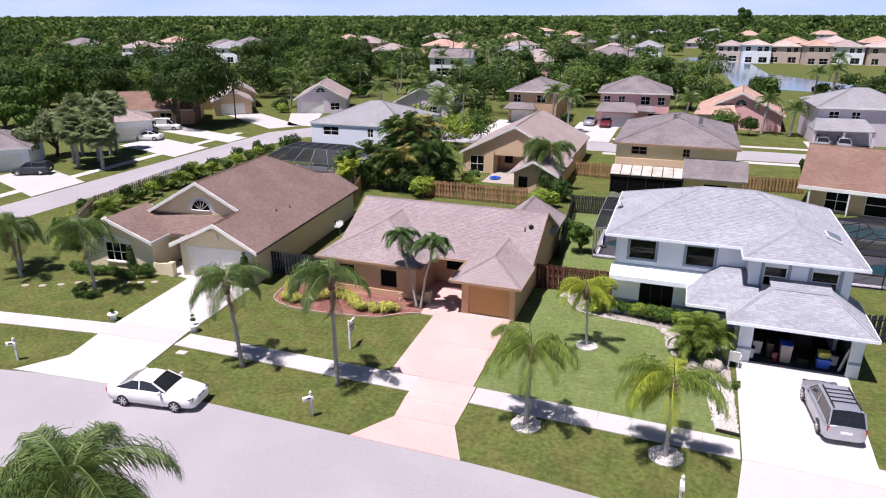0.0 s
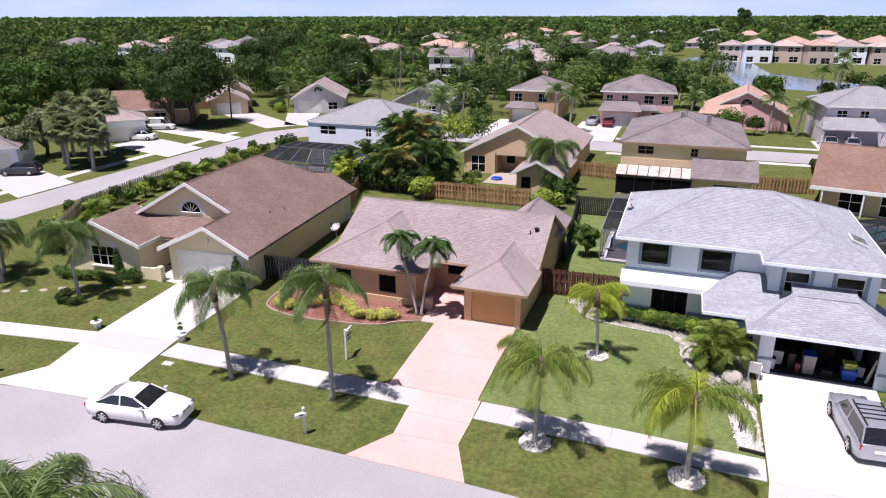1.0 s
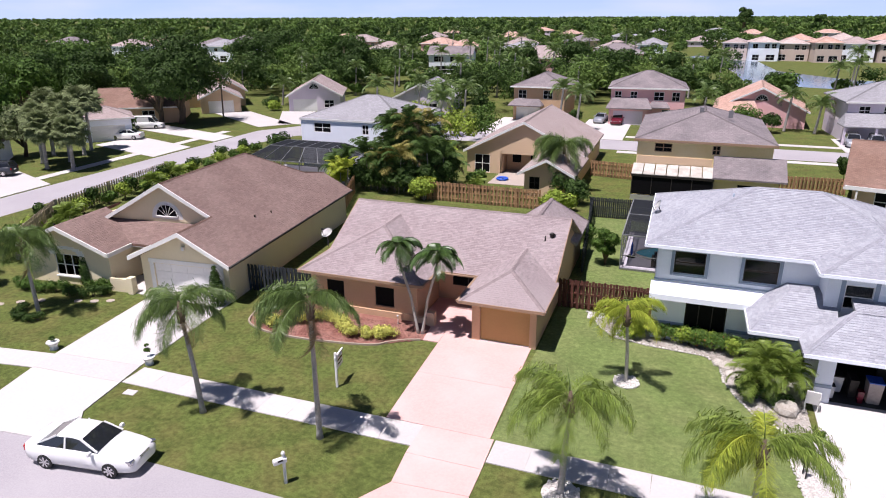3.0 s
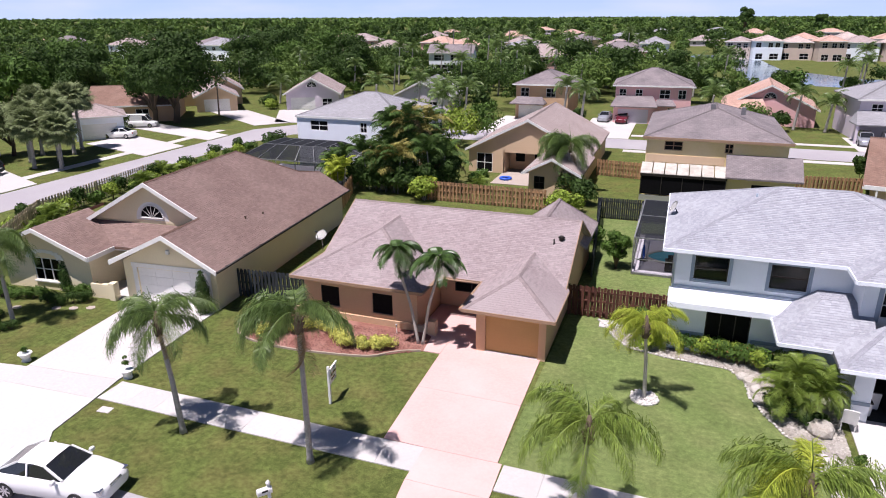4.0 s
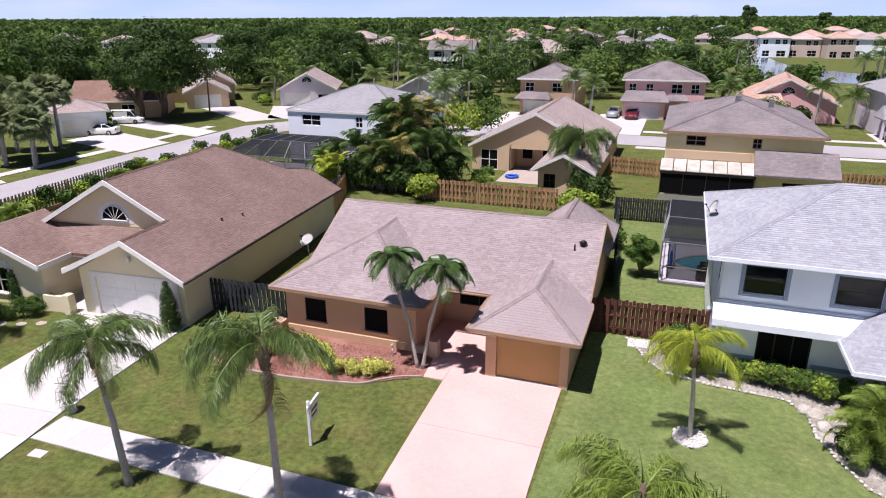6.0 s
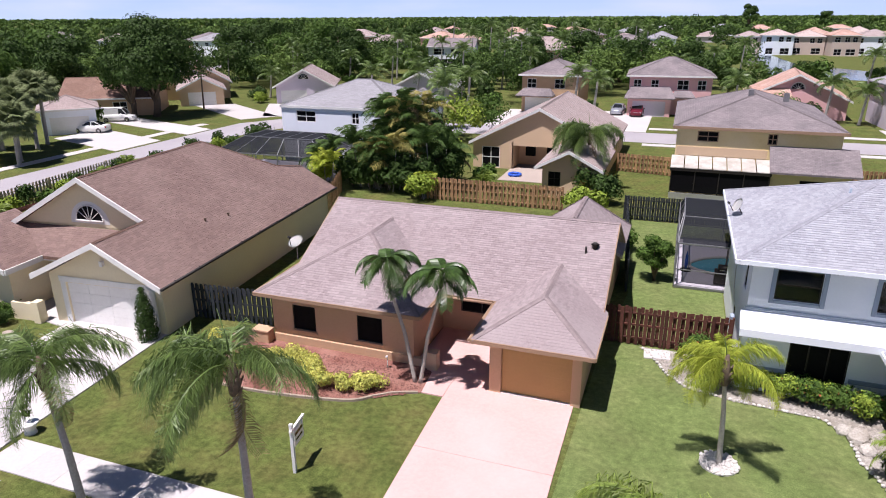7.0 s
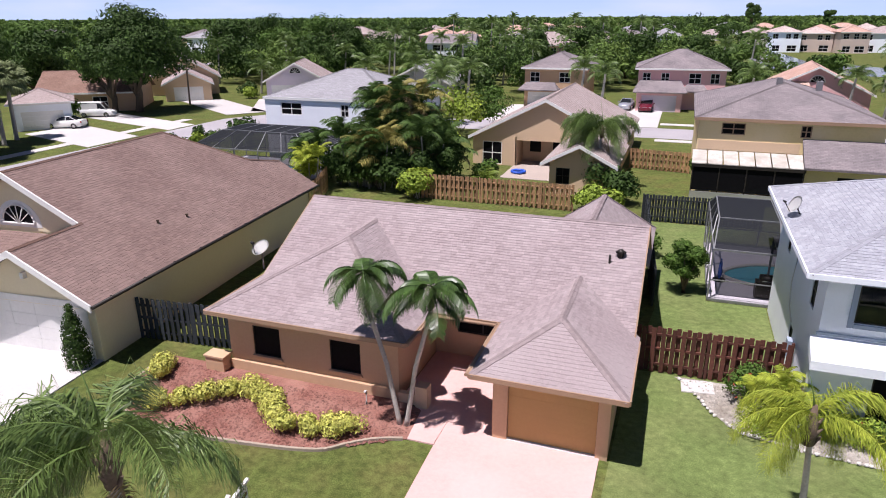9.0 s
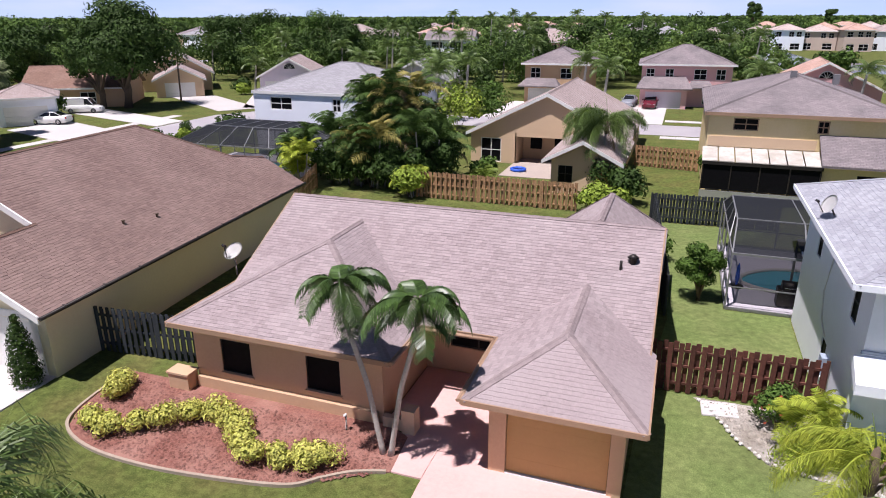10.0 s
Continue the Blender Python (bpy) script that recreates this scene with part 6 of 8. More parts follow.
car(pose(-62.6, 28.4, 0.06, 0, 0, 205), PAINT_DARK, "charcoal car in front of a white garage", "suv", 4.5, 1.82, 1.55)
car(pose(-3.4, 89.5, 0.06, 0, 0, 265), PAINT_SILVER, "blue-grey car on a far driveway", "sedan", 4.5, 1.8, 1.45)
car(pose(-0.5, 88.6, 0.06, 0, 0, 265), PAINT_RED, "dark red car on a far driveway", "suv", 4.6, 1.85, 1.6)
car(pose(31.2, 79.0, 0.06, 0, 0, 265), PAINT_SILVER, "silver car in a far carport", "suv", 4.6, 1.85, 1.6)
car(pose(33.9, 78.6, 0.06, 0, 0, 265), PAINT_SILVER, "silver car in a far carport", "suv", 4.6, 1.85, 1.6)


# ---- garden things ----
poly_slab("mulch_bed", [(-14.0, 9.4), (-13.7, 7.0), (-13.1, 6.0), (-11.6, 5.45), (-9.6, 5.35), (-7.5, 5.55), (-5.4, 5.95), (-4.6, 6.55), (-3.9, 7.05), (-2.97, 7.4), (-3.0, 9.0), (-4.0, 9.45), (-11.0, 9.45)], 0.045, MULCH, "red wood-chip mulch bed with shrubs", "flower bed")
EDGE = [(-14.0, 9.4), (-13.7, 7.0), (-13.1, 6.0), (-11.6, 5.45), (-9.6, 5.35), (-7.5, 5.55), (-5.4, 5.95), (-4.6, 6.55), (-3.9, 7.05), (-2.97, 7.4)]


def edging(pts, w, label):
    e = thing("bed_edging", label, "edging")
    fine = []
    for i in range(len(pts) - 1):
        p0, p1, p2, p3 = (Vector((*pts[max(0, min(len(pts) - 1, k))], 0)) for k in (i - 1, i, i + 1, i + 2))
        for s in range(6):
            t = s / 6
            fine.append(0.5 * ((2 * p1) + (p2 - p0) * t + (2 * p0 - 5 * p1 + 4 * p2 - p3) * t * t + (3 * p1 - p0 - 3 * p2 + p3) * t ** 3))
    for a, b in zip(fine, fine[1:]):
        bar(e, a + Vector((0, 0, 0.05)), b + Vector((0, 0, 0.05)), w, 0.1, KERB, "kerb_piece")


edging(EDGE, 0.09, "narrow beige concrete kerb round a mulch bed")
rng = random.Random(77)


def chips(name, pts, count, size, material, z, label):
    """Loose pieces lying within a polygon."""
    xs_, ys_ = [p[0] for p in pts], [p[1] for p in pts]
    verts, faces = [], []

    def inside(x, y):
        c = False
        for (x0, y0), (x1, y1) in zip(pts, pts[1:] + pts[:1]):
            if (y0 > y) != (y1 > y) and x < (x1 - x0) * (y - y0) / (y1 - y0) + x0:
                c = not c
        return c
    k = 0
    while k < count:
        x, y = rng.uniform(min(xs_), max(xs_)), rng.uniform(min(ys_), max(ys_))
        if not inside(x, y):
            continue
        k += 1
        s, a = size * rng.uniform(0.6, 1.5), rng.uniform(0, 3.14)
        o = len(verts)
        for q in range(5):
            r = s * rng.uniform(0.7, 1.1)
            verts.append((x + r * math.cos(a + q * 1.257), y + r * math.sin(a + q * 1.257), z - 0.01))
        verts.append((x, y, z + s * rng.uniform(0.3, 0.7)))
        faces += [(o + q, o + (q + 1) % 5, o + 5) for q in range(5)]
    ob = new(name, raw(name, verts, faces, material))
    return tagged(ob, label, "stones", kind="stuff")


chips("mulch_chips", [(-13.7, 9.3), (-13.5, 7.0), (-13.0, 6.1), (-11.6, 5.6), (-9.6, 5.5), (-7.5, 5.7), (-5.4, 5.9), (-4.2, 6.7), (-3.1, 7.3), (-3.1, 8.9), (-11.0, 8.9)], 5000, 0.05, MULCH, 0.05, "loose red mulch chips")
BED = [(4.9, 14.2), (5.4, 13.7), (6.1, 12.2), (6.9, 11.2), (8.8, 10.8), (11.6, 10.6), (12.3, 9.8), (12.4, 8.2), (12.9, 7.0), (13.5, 5.6), (14.5, 5.0), (15.8, 4.2), (15.85, 9.5), (12.8, 11.9), (8.8, 11.9), (8.6, 14.3)]
poly_slab("pebble_bed", BED, 0.02, PEBBLE_DULL, "bed of grey gravel along a house front", "pebble bed", 0.06)
chips("pebbles", BED, 2600, 0.06, PEBBLE_DULL, 0.03, "loose grey and white pebbles")
poly_slab("pebble_strip", [(14.6, 5.0), (15.85, 4.2), (15.9, 0.1), (14.9, 0.3)], 0.022, PEBBLE, "strip of white pebbles beside driveway", "pebble bed", 0.06)
chips("pebbles", [(14.6, 5.0), (15.85, 4.2), (15.9, 0.1), (14.9, 0.3)], 900, 0.07, PEBBLE, 0.03, "loose white pebbles")
BEDEDGE = [(4.95, 14.1), (5.4, 13.6), (6.0, 12.2), (6.9, 11.2), (8.8, 10.8), (11.6, 10.55), (12.25, 9.8), (12.4, 8.2), (12.85, 7.0), (13.5, 5.6), (14.4, 4.9), (14.9, 0.3)]
st = thing("stone_edging", "uneven white stones edging a planting bed", "edging")
bm = bmesh.new()
bmesh.ops.create_icosphere(bm, subdivisions=1, radius=0.5)
for v in bm.verts:
    v.co *= rng.uniform(0.8, 1.15)
stone = mesh_of("stone", bm, PEBBLE)
for (x0, y0), (x1, y1) in zip(BEDEDGE, BEDEDGE[1:]):
    n = max(1, int(math.hypot(x1 - x0, y1 - y0) / 0.2))
    for i in range(n):
        f = (i + 0.5) / n
        s = rng.uniform(0.12, 0.21)
        share("stone", stone, st, Matrix.Translation((x0 + (x1 - x0) * f + rng.uniform(-0.05, 0.05), y0 + (y1 - y0) * f, 0.07)) @ Matrix.Rotation(rng.uniform(0, 6), 4, "Z") @ Matrix.Diagonal((s, s * 0.8, s * 0.6, 1)))
for x, y, r in ((6.36, -2.35, 0.72), (12.75, -2.6, 0.75), (7.95, 6.6, 0.62)):
    ring = [(x + r * math.cos(i * 0.3491), y + r * math.sin(i * 0.3491)) for i in range(18)]
    rg = thing("stone_ring", "ring of white stones round a palm trunk", "stones")
    poly = bmesh.new()
    add_poly(poly, [Vector((a, b, 0.06)) for a, b in ring], 0.07)
    part("base", poly, PEBBLE, rg)
    for i in range(90):
        a, q = rng.uniform(0, 6.28), r * math.sqrt(rng.random())
        s = rng.uniform(0.1, 0.2)
        share("stone", stone, rg, Matrix.Translation((x + q * math.cos(a), y + q * math.sin(a), 0.08)) @ Matrix.Rotation(rng.uniform(0, 6), 4, "Z") @ Matrix.Diagonal((s, s, s * 0.7, 1)))


for x, y, r, sq in ((14.9, 6.3, 0.55, 0.8), (12.55, 9.5, 0.36, 0.7), (12.2, 9.95, 0.3, 0.7), (12.75, 8.9, 0.3, 0.75), (12.7, 9.9, 0.33, 0.6)):
    bl = thing("boulder", "pale limestone boulder in a gravel bed", "boulder", pose(x, y, 0), group="bed boulders")
    bm = bmesh.new()
    bmesh.ops.create_icosphere(bm, subdivisions=2, radius=r)
    for v in bm.verts:
        v.co *= rng.uniform(0.86, 1.1)
        v.co.z = max(-0.05, v.co.z * sq + r * 0.3)
    part("rock", bm, PEBBLE_DULL, bl)
poly_slab("paving_slab", [(5.15, 13.2), (6.25, 13.35), (6.2, 14.2), (5.1, 14.05)], 0.05, CONCRETE, "grey concrete paving slab at a fence", "paving slab", 0.1, kind="")
for x, y, hh in ((14.75, 3.0, 0.75), (15.0, 1.9, 0.95), (15.05, 1.6, 0.95)):
    gl = thing("path_light", "slim black garden light stake in pebbles", "garden light", pose(x, y, 0), group="garden light stakes")
    bm = bmesh.new()
    add_tube(bm, [(0, 0, 0), (0, 0, hh)], 0.028, 7)
    part("stake", bm, DARKTRIM, gl)
    bm = bmesh.new()
    add_tube(bm, [(0, 0, hh - 0.02), (0, 0, hh + 0.05), (0, 0, hh + 0.09)], [0.08, 0.11, 0.03], 9)
    part("cap", bm, DARKTRIM, gl)
tb = thing("timber_edging", "dark timber edging at the end of a pebble strip", "edging", pose(14.9, 0.2, 0))
bar(tb, (0.0, 0.0, 0.07), (1.05, -0.12, 0.07), 0.12, 0.14, DARKTRIM, "sleeper")


def mailbox(x, y, turn, label="white mailbox on a post"):
    b = thing("mailbox", label, "mailbox", pose(x, y, 0, 0, 0, turn), group="kerb mailboxes")
    bar(b, (0, 0, 0), (0, 0, 1.3), 0.1, 0.1, TRIM, "post")
    bm = bmesh.new()
    n = 8
    prof = [(-0.1, 0), (0.1, 0), (0.1, 0.12)] + [(0.1 * math.cos(math.pi * i / n), 0.12 + 0.1 * math.sin(math.pi * i / n)) for i in range(1, n)] + [(-0.1, 0.12)]
    add_poly(bm, [Vector((p, -0.4, 0.98 + z)) for p, z in prof], 0.5, Vector((0, 1, 0)))
    part("box", bm, TRIM, b)
    bm = bmesh.new()
    add_tube(bm, [(0, 0, 1.3), (0, 0, 1.36), (0, 0, 1.46)], [0.06, 0.09, 0.02], 8)
    part("finial", bm, TRIM, b)
    bm = bmesh.new()
    add_box(bm, (0.11, -0.15, 1.12), (0.012, 0.2, 0.07))
    part("marking_bar", bm, DARKTRIM, b)


mailbox(-22.3, -6.0, -60)
mailbox(-3.64, -5.2, -40)
mailbox(13.4, -5.6, 0)
mailbox(-7.9, -13.6, 150)


def yard_sign():
    s = thing("yard_sign", "white post with hanging sign board on lawn", "sign", pose(-5.1, 1.6, 0, 0, 0, 98))
    bar(s, (0, 0, 0), (0, 0, 1.85), 0.1, 0.1, TRIM, "post")
    bar(s, (-0.1, 0, 1.6), (0.95, 0, 1.6), 0.08, 0.08, TRIM, "arm")
    bm = bmesh.new()
    add_box(bm, (0.5, 0, 1.18), (0.7, 0.03, 0.6))
    part("board", bm, TRIM, s)
    bm = bmesh.new()
    add_box(bm, (0.5, 0, 1.3), (0.6, 0.036, 0.12))
    add_box(bm, (0.5, 0, 1.08), (0.5, 0.036, 0.08))
    part("text_bar", bm, PAINT_RED, s)


yard_sign()


def planter(x, y, hh):
    p = thing("planter", "white urn planter with small plant", "planter", pose(x, y, 0), group="urn planters")
    bm = bmesh.new()
    add_tube(bm, [(0, 0, 0), (0, 0, 0.08), (0, 0, 0.12), (0, 0, 0.4), (0, 0, 0.42), (0, 0, 0.46)], [0.22, 0.2, 0.16, 0.3, 0.34, 0.32], 14)
    part("urn", bm, TRIM, p)
    v, f = leaf_cloud([(0, 0, 0.5 + hh * 0.4, 0.15), (0, 0, 0.5 + hh * 0.75, 0.1)], 150, 0.06, random.Random(4))
    ob = new("plant", raw("plant", v, f, LEAF))
    ob.parent = p


planter(-21.3, -0.05, 0.3)
planter(-15.25, 0.35, 0.8)


def dish(m, label):
    d = thing("satellite_dish", label, "satellite dish", m)
    bm = bmesh.new()
    rings, n = [], 20
    for k in range(5):
        r = 0.45 * k / 4
        rings.append([bm.verts.new((r * math.cos(2 * math.pi * i / n), r * 0.88 * math.sin(2 * math.pi * i / n), 0.35 * r * r)) for i in range(n)] if k else [bm.verts.new((0, 0, 0))])
    for i in range(n):
        bm.faces.new((rings[0][0], rings[1][i], rings[1][(i + 1) % n]))
        for k in range(1, 4):
            bm.faces.new((rings[k][i], rings[k + 1][i], rings[k + 1][(i + 1) % n], rings[k][(i + 1) % n]))
    for fc in bm.faces:
        fc.smooth = True
    sol = bmesh.ops.solidify(bm, geom=bm.faces[:], thickness=0.015)
    part("reflector", bm, TRIM, d, "white oval reflector")
    bar(d, (0, -0.36, 0.05), (0, -0.1, 0.5), 0.03, 0.03, DARKTRIM, "arm")
    bm = bmesh.new()
    add_box(bm, (0, -0.1, 0.5), (0.16, 0.09, 0.1))
    bmesh.ops.bevel(bm, geom=bm.edges, offset=0.02, segments=1)
    part("receiver", bm, DARKTRIM, d)
    return d


d1 = dish(pose(-11.75, 13.0, 3.55, 38, 0, -20), "white satellite dish on a mast at the eave")
bar(d1, (0, 0, -0.02), (0, -0.55, -0.75), 0.05, 0.05, CHROME, "mast")
d2 = dish(pose(8.35, 17.2, 6.1, 62, 0, -75) @ Matrix.Scale(0.85, 4), "white satellite dish on a roof edge")
bar(d2, (0, 0, -0.02), (0, -0.3, -0.45), 0.05, 0.05, DARKTRIM, "mast")
d3 = dish(pose(-35.2, 13.0, 1.5, 40, 0, -20), "white satellite dish on a mast by hedge")
bar(d3, (0, 0, -0.02), (0, -1.0, -1.25), 0.05, 0.05, CHROME, "mast")

# things in the open garage
for x, y, s, mt, lab, nm in ((18.7, 8.6, (0.6, 0.7, 1.05), PATIO, "grey-beige wheeled bin with blue lid in the garage", "wheeled_bin"), (18.15, 8.3, (0.25, 0.3, 0.55), PAINT_RED, "small dark red tool case in the garage", "tool_case"), (19.6, 8.5, (0.5, 0.35, 0.3), DARKTRIM, "black toolbox on the garage floor", "toolbox"), (16.95, 8.4, (0.3, 0.35, 0.6), TRIM, "white bucket in the garage", "bucket"), (20.6, 8.5, (0.7, 0.5, 0.5), BLUE, "blue plastic crate in the garage", "storage_crate"), (20.6, 8.6, (0.6, 0.45, 0.35), LEAF_YELLOW, "yellow box on a crate", "storage_box"),
                             (17.3, 9.2, (0.5, 0.6, 0.8), TRIM, "white boxes stacked in the garage", "storage_box"), (19.7, 10.4, (1.2, 0.5, 1.2), DARKTRIM, "dark shelf unit in the garage", "shelf_unit"), (21.2, 9.1, (0.4, 0.6, 0.6), TRIM, "pale bin in the garage", "storage_crate"), (17.9, 8.9, (0.35, 0.8, 0.9), DARKTRIM, "dark garden machine in the garage", "lawn_mower")):
    t = thing(nm, lab, nm.replace("_", " "), pose(x, y, 0.052 if nm != "storage_box" or x < 18 else 0.56))
    bm = bmesh.new()
    add_box(bm, (0, 0, s[2] / 2), s)
    for v in bm.verts:
        if v.co.z < 0.1:
            v.co.x *= 0.85
            v.co.y *= 0.85
    bmesh.ops.bevel(bm, geom=bm.edges, offset=0.03, segments=2)
    part("body", bm, mt, t)
    bm = bmesh.new()
    add_box(bm, (0, 0, s[2] + 0.025), (s[0] * 1.06, s[1] * 1.06, 0.05))
    bmesh.ops.bevel(bm, geom=bm.edges, offset=0.015, segments=1)
    part("lid", bm, BLUE if nm == "wheeled_bin" else DARKTRIM if mt is TRIM else mt, t)
for k in range(3):
    bd = thing("leaning_board", "white board leaning on the garage wall", "board", pose(21.35 + 0.09 * k, 8.25 + 0.12 * k, 0.055), group="leaning boards")
    bar(bd, (0, 0, 0), (0.3, 0.1, 1.15 + 0.15 * k), 0.12, 0.025, TRIM, "plank")
# Floor takes the same near-black in place of indoor shade.
poly_slab("garage_floor", [(16.2, 7.9), (22.0, 7.9), (22.0, 12.2), (16.2, 12.2)], 0.05, DARK, "garage floor coloured near-black for indoor shade", "floor", 0.1)


def chair(x, y, turn):
    c = thing("garden_chair", "white garden chair in front of a garage", "chair", pose(x, y, 0.03, 0, 0, turn))
    for sx in (-0.25, 0.25):
        for sy in (-0.25, 0.25):
            bar(c, (sx, sy, 0), (sx, sy, 0.42), 0.045, 0.045, TRIM, "leg")
    bm = bmesh.new()
    add_box(bm, (0, 0, 0.44), (0.58, 0.56, 0.05))
    bmesh.ops.bevel(bm, geom=bm.edges, offset=0.02, segments=2)
    part("seat", bm, TRIM, c)
    bm = bmesh.new()
    add_box(bm, (0, 0, 0.36), (0.56, 0.05, 0.7), pose(0, 0.27, 0.4, -12, 0, 0))
    bmesh.ops.bevel(bm, geom=bm.edges, offset=0.02, segments=2)
    part("backrest", bm, TRIM, c)
    for sx in (-0.3, 0.3):
        bar(c, (sx, -0.25, 0.65), (sx, 0.3, 0.68), 0.05, 0.04, TRIM, "armrest")


chair(16.0, 7.0, 170)
lid = poly_slab("meter_lid", [(-14.4, -2.35), (-13.8, -2.3), (-13.85, -1.9), (-14.45, -1.95)], 0.03, CONCRETE, "small concrete meter box lid in lawn", "meter lid", 0.05, kind="")
for i, (x, y) in enumerate(((-29.5, 3.2), (-28.6, 3.9), (-27.6, 4.5), (-30.6, 2.6), (-24.3, 5.5), (-23.4, 5.9), (-31.8, 2.2), (-25.3, 5.2))):
    s = poly_slab("stepping_stone", [(x + 0.3 * math.cos(a), y + 0.25 * math.sin(a)) for a in (0.2, 1.3, 2.4, 3.4, 4.4, 5.5)], 0.03, PATIO, "pale stepping stone in lawn", "stepping stone", 0.05, kind="")
    tagged(s, group="stepping stones")
lp = thing("spigot", "white garden tap on a short pipe", "tap", pose(-5.0, 8.75, 0))
bm = bmesh.new()
add_tube(bm, [(0, 0, 0), (0, 0, 0.6), (0, -0.12, 0.62)], 0.04, 6)
part("pipe", bm, TRIM, lp)


# ---- roads and walks further off ----
poly_slab("road_side", [(-53.2, 4), (-47.3, 4), (-46.8, 54), (-44.5, 62), (-38, 66.0), (75, 66.6), (75, 73.4), (-40, 73.2), (-48.5, 70.5), (-52.6, 64)], 0.014, ASPHALT, "pale grey side street bending past houses", "road")
poly_slab("road_far", [(-128, 150), (-122, 148), (-145, 205), (-170, 230), (-205, 245), (-206, 252), (-165, 238), (-140, 212)], 0.02, ASPHALT, "far pale road curving through trees", "road")
for pts in ([(-67.0, 46.5), (-53.3, 42.5), (-53.3, 49.5), (-66.5, 54.0)], [(-72.5, 59.5), (-53.0, 54.0), (-53.0, 58.5), (-71, 64.0)], [(-73.0, 79.0), (-66.5, 82.0), (-51.0, 71.5), (-54.5, 67.0)], [(-66, 25.5), (-53.3, 20.5), (-53.3, 27.5), (-65, 32.0)], [(-61, 84.0), (-55, 86.0), (-49, 71.8), (-53.5, 71.0)],
            [(-5.6, 73.4), (1.6, 73.4), (1.6, 92.0), (-5.6, 92.0)], [(-20, 73.3), (-13, 73.3), (-13, 90), (-20, 90)], [(29.5, 73.4), (36.5, 73.4), (36.5, 84), (29.5, 84)], [(6.5, 58.5), (12, 58.5), (12, 66.5), (6.5, 66.5)]):
    poly_slab("driveway_bay", pts, 0.05, CONCRETE, "pale concrete driveway of a neighbouring house", "driveway")
slab_walk("sidewalk_5", [(-56.8, 10), (-56.8, 62)], 1.4, 0.045, CONCRETE, "white concrete sidewalk slabs by a side street")
slab_walk("sidewalk_6", [(1.7, 64.8), (60, 65.0)], 1.4, 0.045, CONCRETE, "white concrete sidewalk slabs by a far street")
slab_walk("sidewalk_7", [(1.8, 76.5), (60, 76.8)], 1.4, 0.045, CONCRETE, "white concrete sidewalk slabs by a far street")
poly_slab("lake", [(8, 275), (19, 262), (23, 200), (24, 166), (45, 158), (105, 166), (100, 182), (52, 184), (36, 212), (34, 262), (30, 290), (12, 292)], 0.03, LAKE, "calm grey-blue lake beyond houses", "lake")


# ---- houses behind ----
def plain_house(m, w, d, eave, pitch, kind, wall, roofm, label, wins=(), garage=None, over=0.5, trim=None, side_wins=()):
    h = thing("house", label, "house", m, group="houses further off")
    bm = bmesh.new()
    holes = [tuple(x) for x in wins] + ([(garage[0], garage[1], 0.0, 2.2)] if garage else [])
    wm = wall_panel(bm, (0, 0), (w, 0), 0, eave, holes)
    if kind == "gable_front":
        gable_wall(bm, (0, 0), (w, 0), eave - 0.01, (w / 2, 0), eave + w / 2 * pitch - 0.1)
    part("front_wall", bm, wall, h)
    bm = bmesh.new()
    sm = wall_panel(bm, (0, d), (0, 0.202), 0, eave, side_wins)
    part("side_wall", bm, wall, h)
    bm = bmesh.new()
    wall_panel(bm, (w, 0.202), (w, d), 0, eave)
    wall_panel(bm, (w, d), (0, d), 0, eave)
    if kind == "gable_side":
        gable_wall(bm, (w, 0), (w, d), eave - 0.01, (w, d / 2), eave + d / 2 * pitch - 0.1)
        gable_wall(bm, (0, d), (0, 0), eave - 0.01, (0, d / 2), eave + d / 2 * pitch - 0.1)
    part("rear_wall", bm, wall, h)
    for u0, u1, z0, z1 in wins:
        window(h, wm, u0, u1, z0, z1, frame_mat=trim or TRIM, glass=SUNSCREEN, mull=1, rail=True, bar=0.07)
    for u0, u1, z0, z1 in side_wins:
        window(h, sm, u0, u1, z0, z1, frame_mat=trim or TRIM, glass=SUNSCREEN, mull=1, rail=True, bar=0.07)
    if garage:
        bm = bmesh.new()
        for i in range(4):
            add_box(bm, ((garage[0] + garage[1]) / 2, 0.1, 0.28 + i * 0.55), (garage[1] - garage[0], 0.04, 0.54), wm)
        part("garage_door", bm, TRIM, h, "white garage door")
    o = over
    if kind == "hip":
        planes, lines = hip_planes(-o, w + o, -o, d + o, eave, pitch)
    elif kind == "gable_front":
        zt, z0 = eave + w / 2 * pitch, eave - o * pitch
        planes = [[(w + o, -o, z0), (w + o, d + o, z0), (w / 2, d + o, zt), (w / 2, -o, zt)], [(-o, d + o, z0), (-o, -o, z0), (w / 2, -o, zt), (w / 2, d + o, zt)]]
        lines = [((w / 2, -o, zt), (w / 2, d + o, zt))]
        fascia([((-o, -o, z0), (w / 2, -o, zt)), ((w / 2, -o, zt), (w + o, -o, z0))], trim or TRIM, h, 0.25, 0.06)
    else:
        zt, z0 = eave + d / 2 * pitch, eave - o * pitch
        planes = [[(-o, -o, z0), (w + o, -o, z0), (w + o, d / 2, zt), (-o, d / 2, zt)], [(w + o, d + o, z0), (-o, d + o, z0), (-o, d / 2, zt), (w + o, d / 2, zt)]]
        lines = [((-o, d / 2, zt), (w + o, d / 2, zt))]
    roof_slab("roof", planes, roofm, h, 0.18)
    ridge_caps(lines, roofm, h, 0.16)
    if kind != "gable_front":
        fascia([((-o, -o, planes[0][0][2]), (w + o, -o, planes[0][0][2]))], trim or TRIM, h, 0.2, 0.05)
    return h, wm


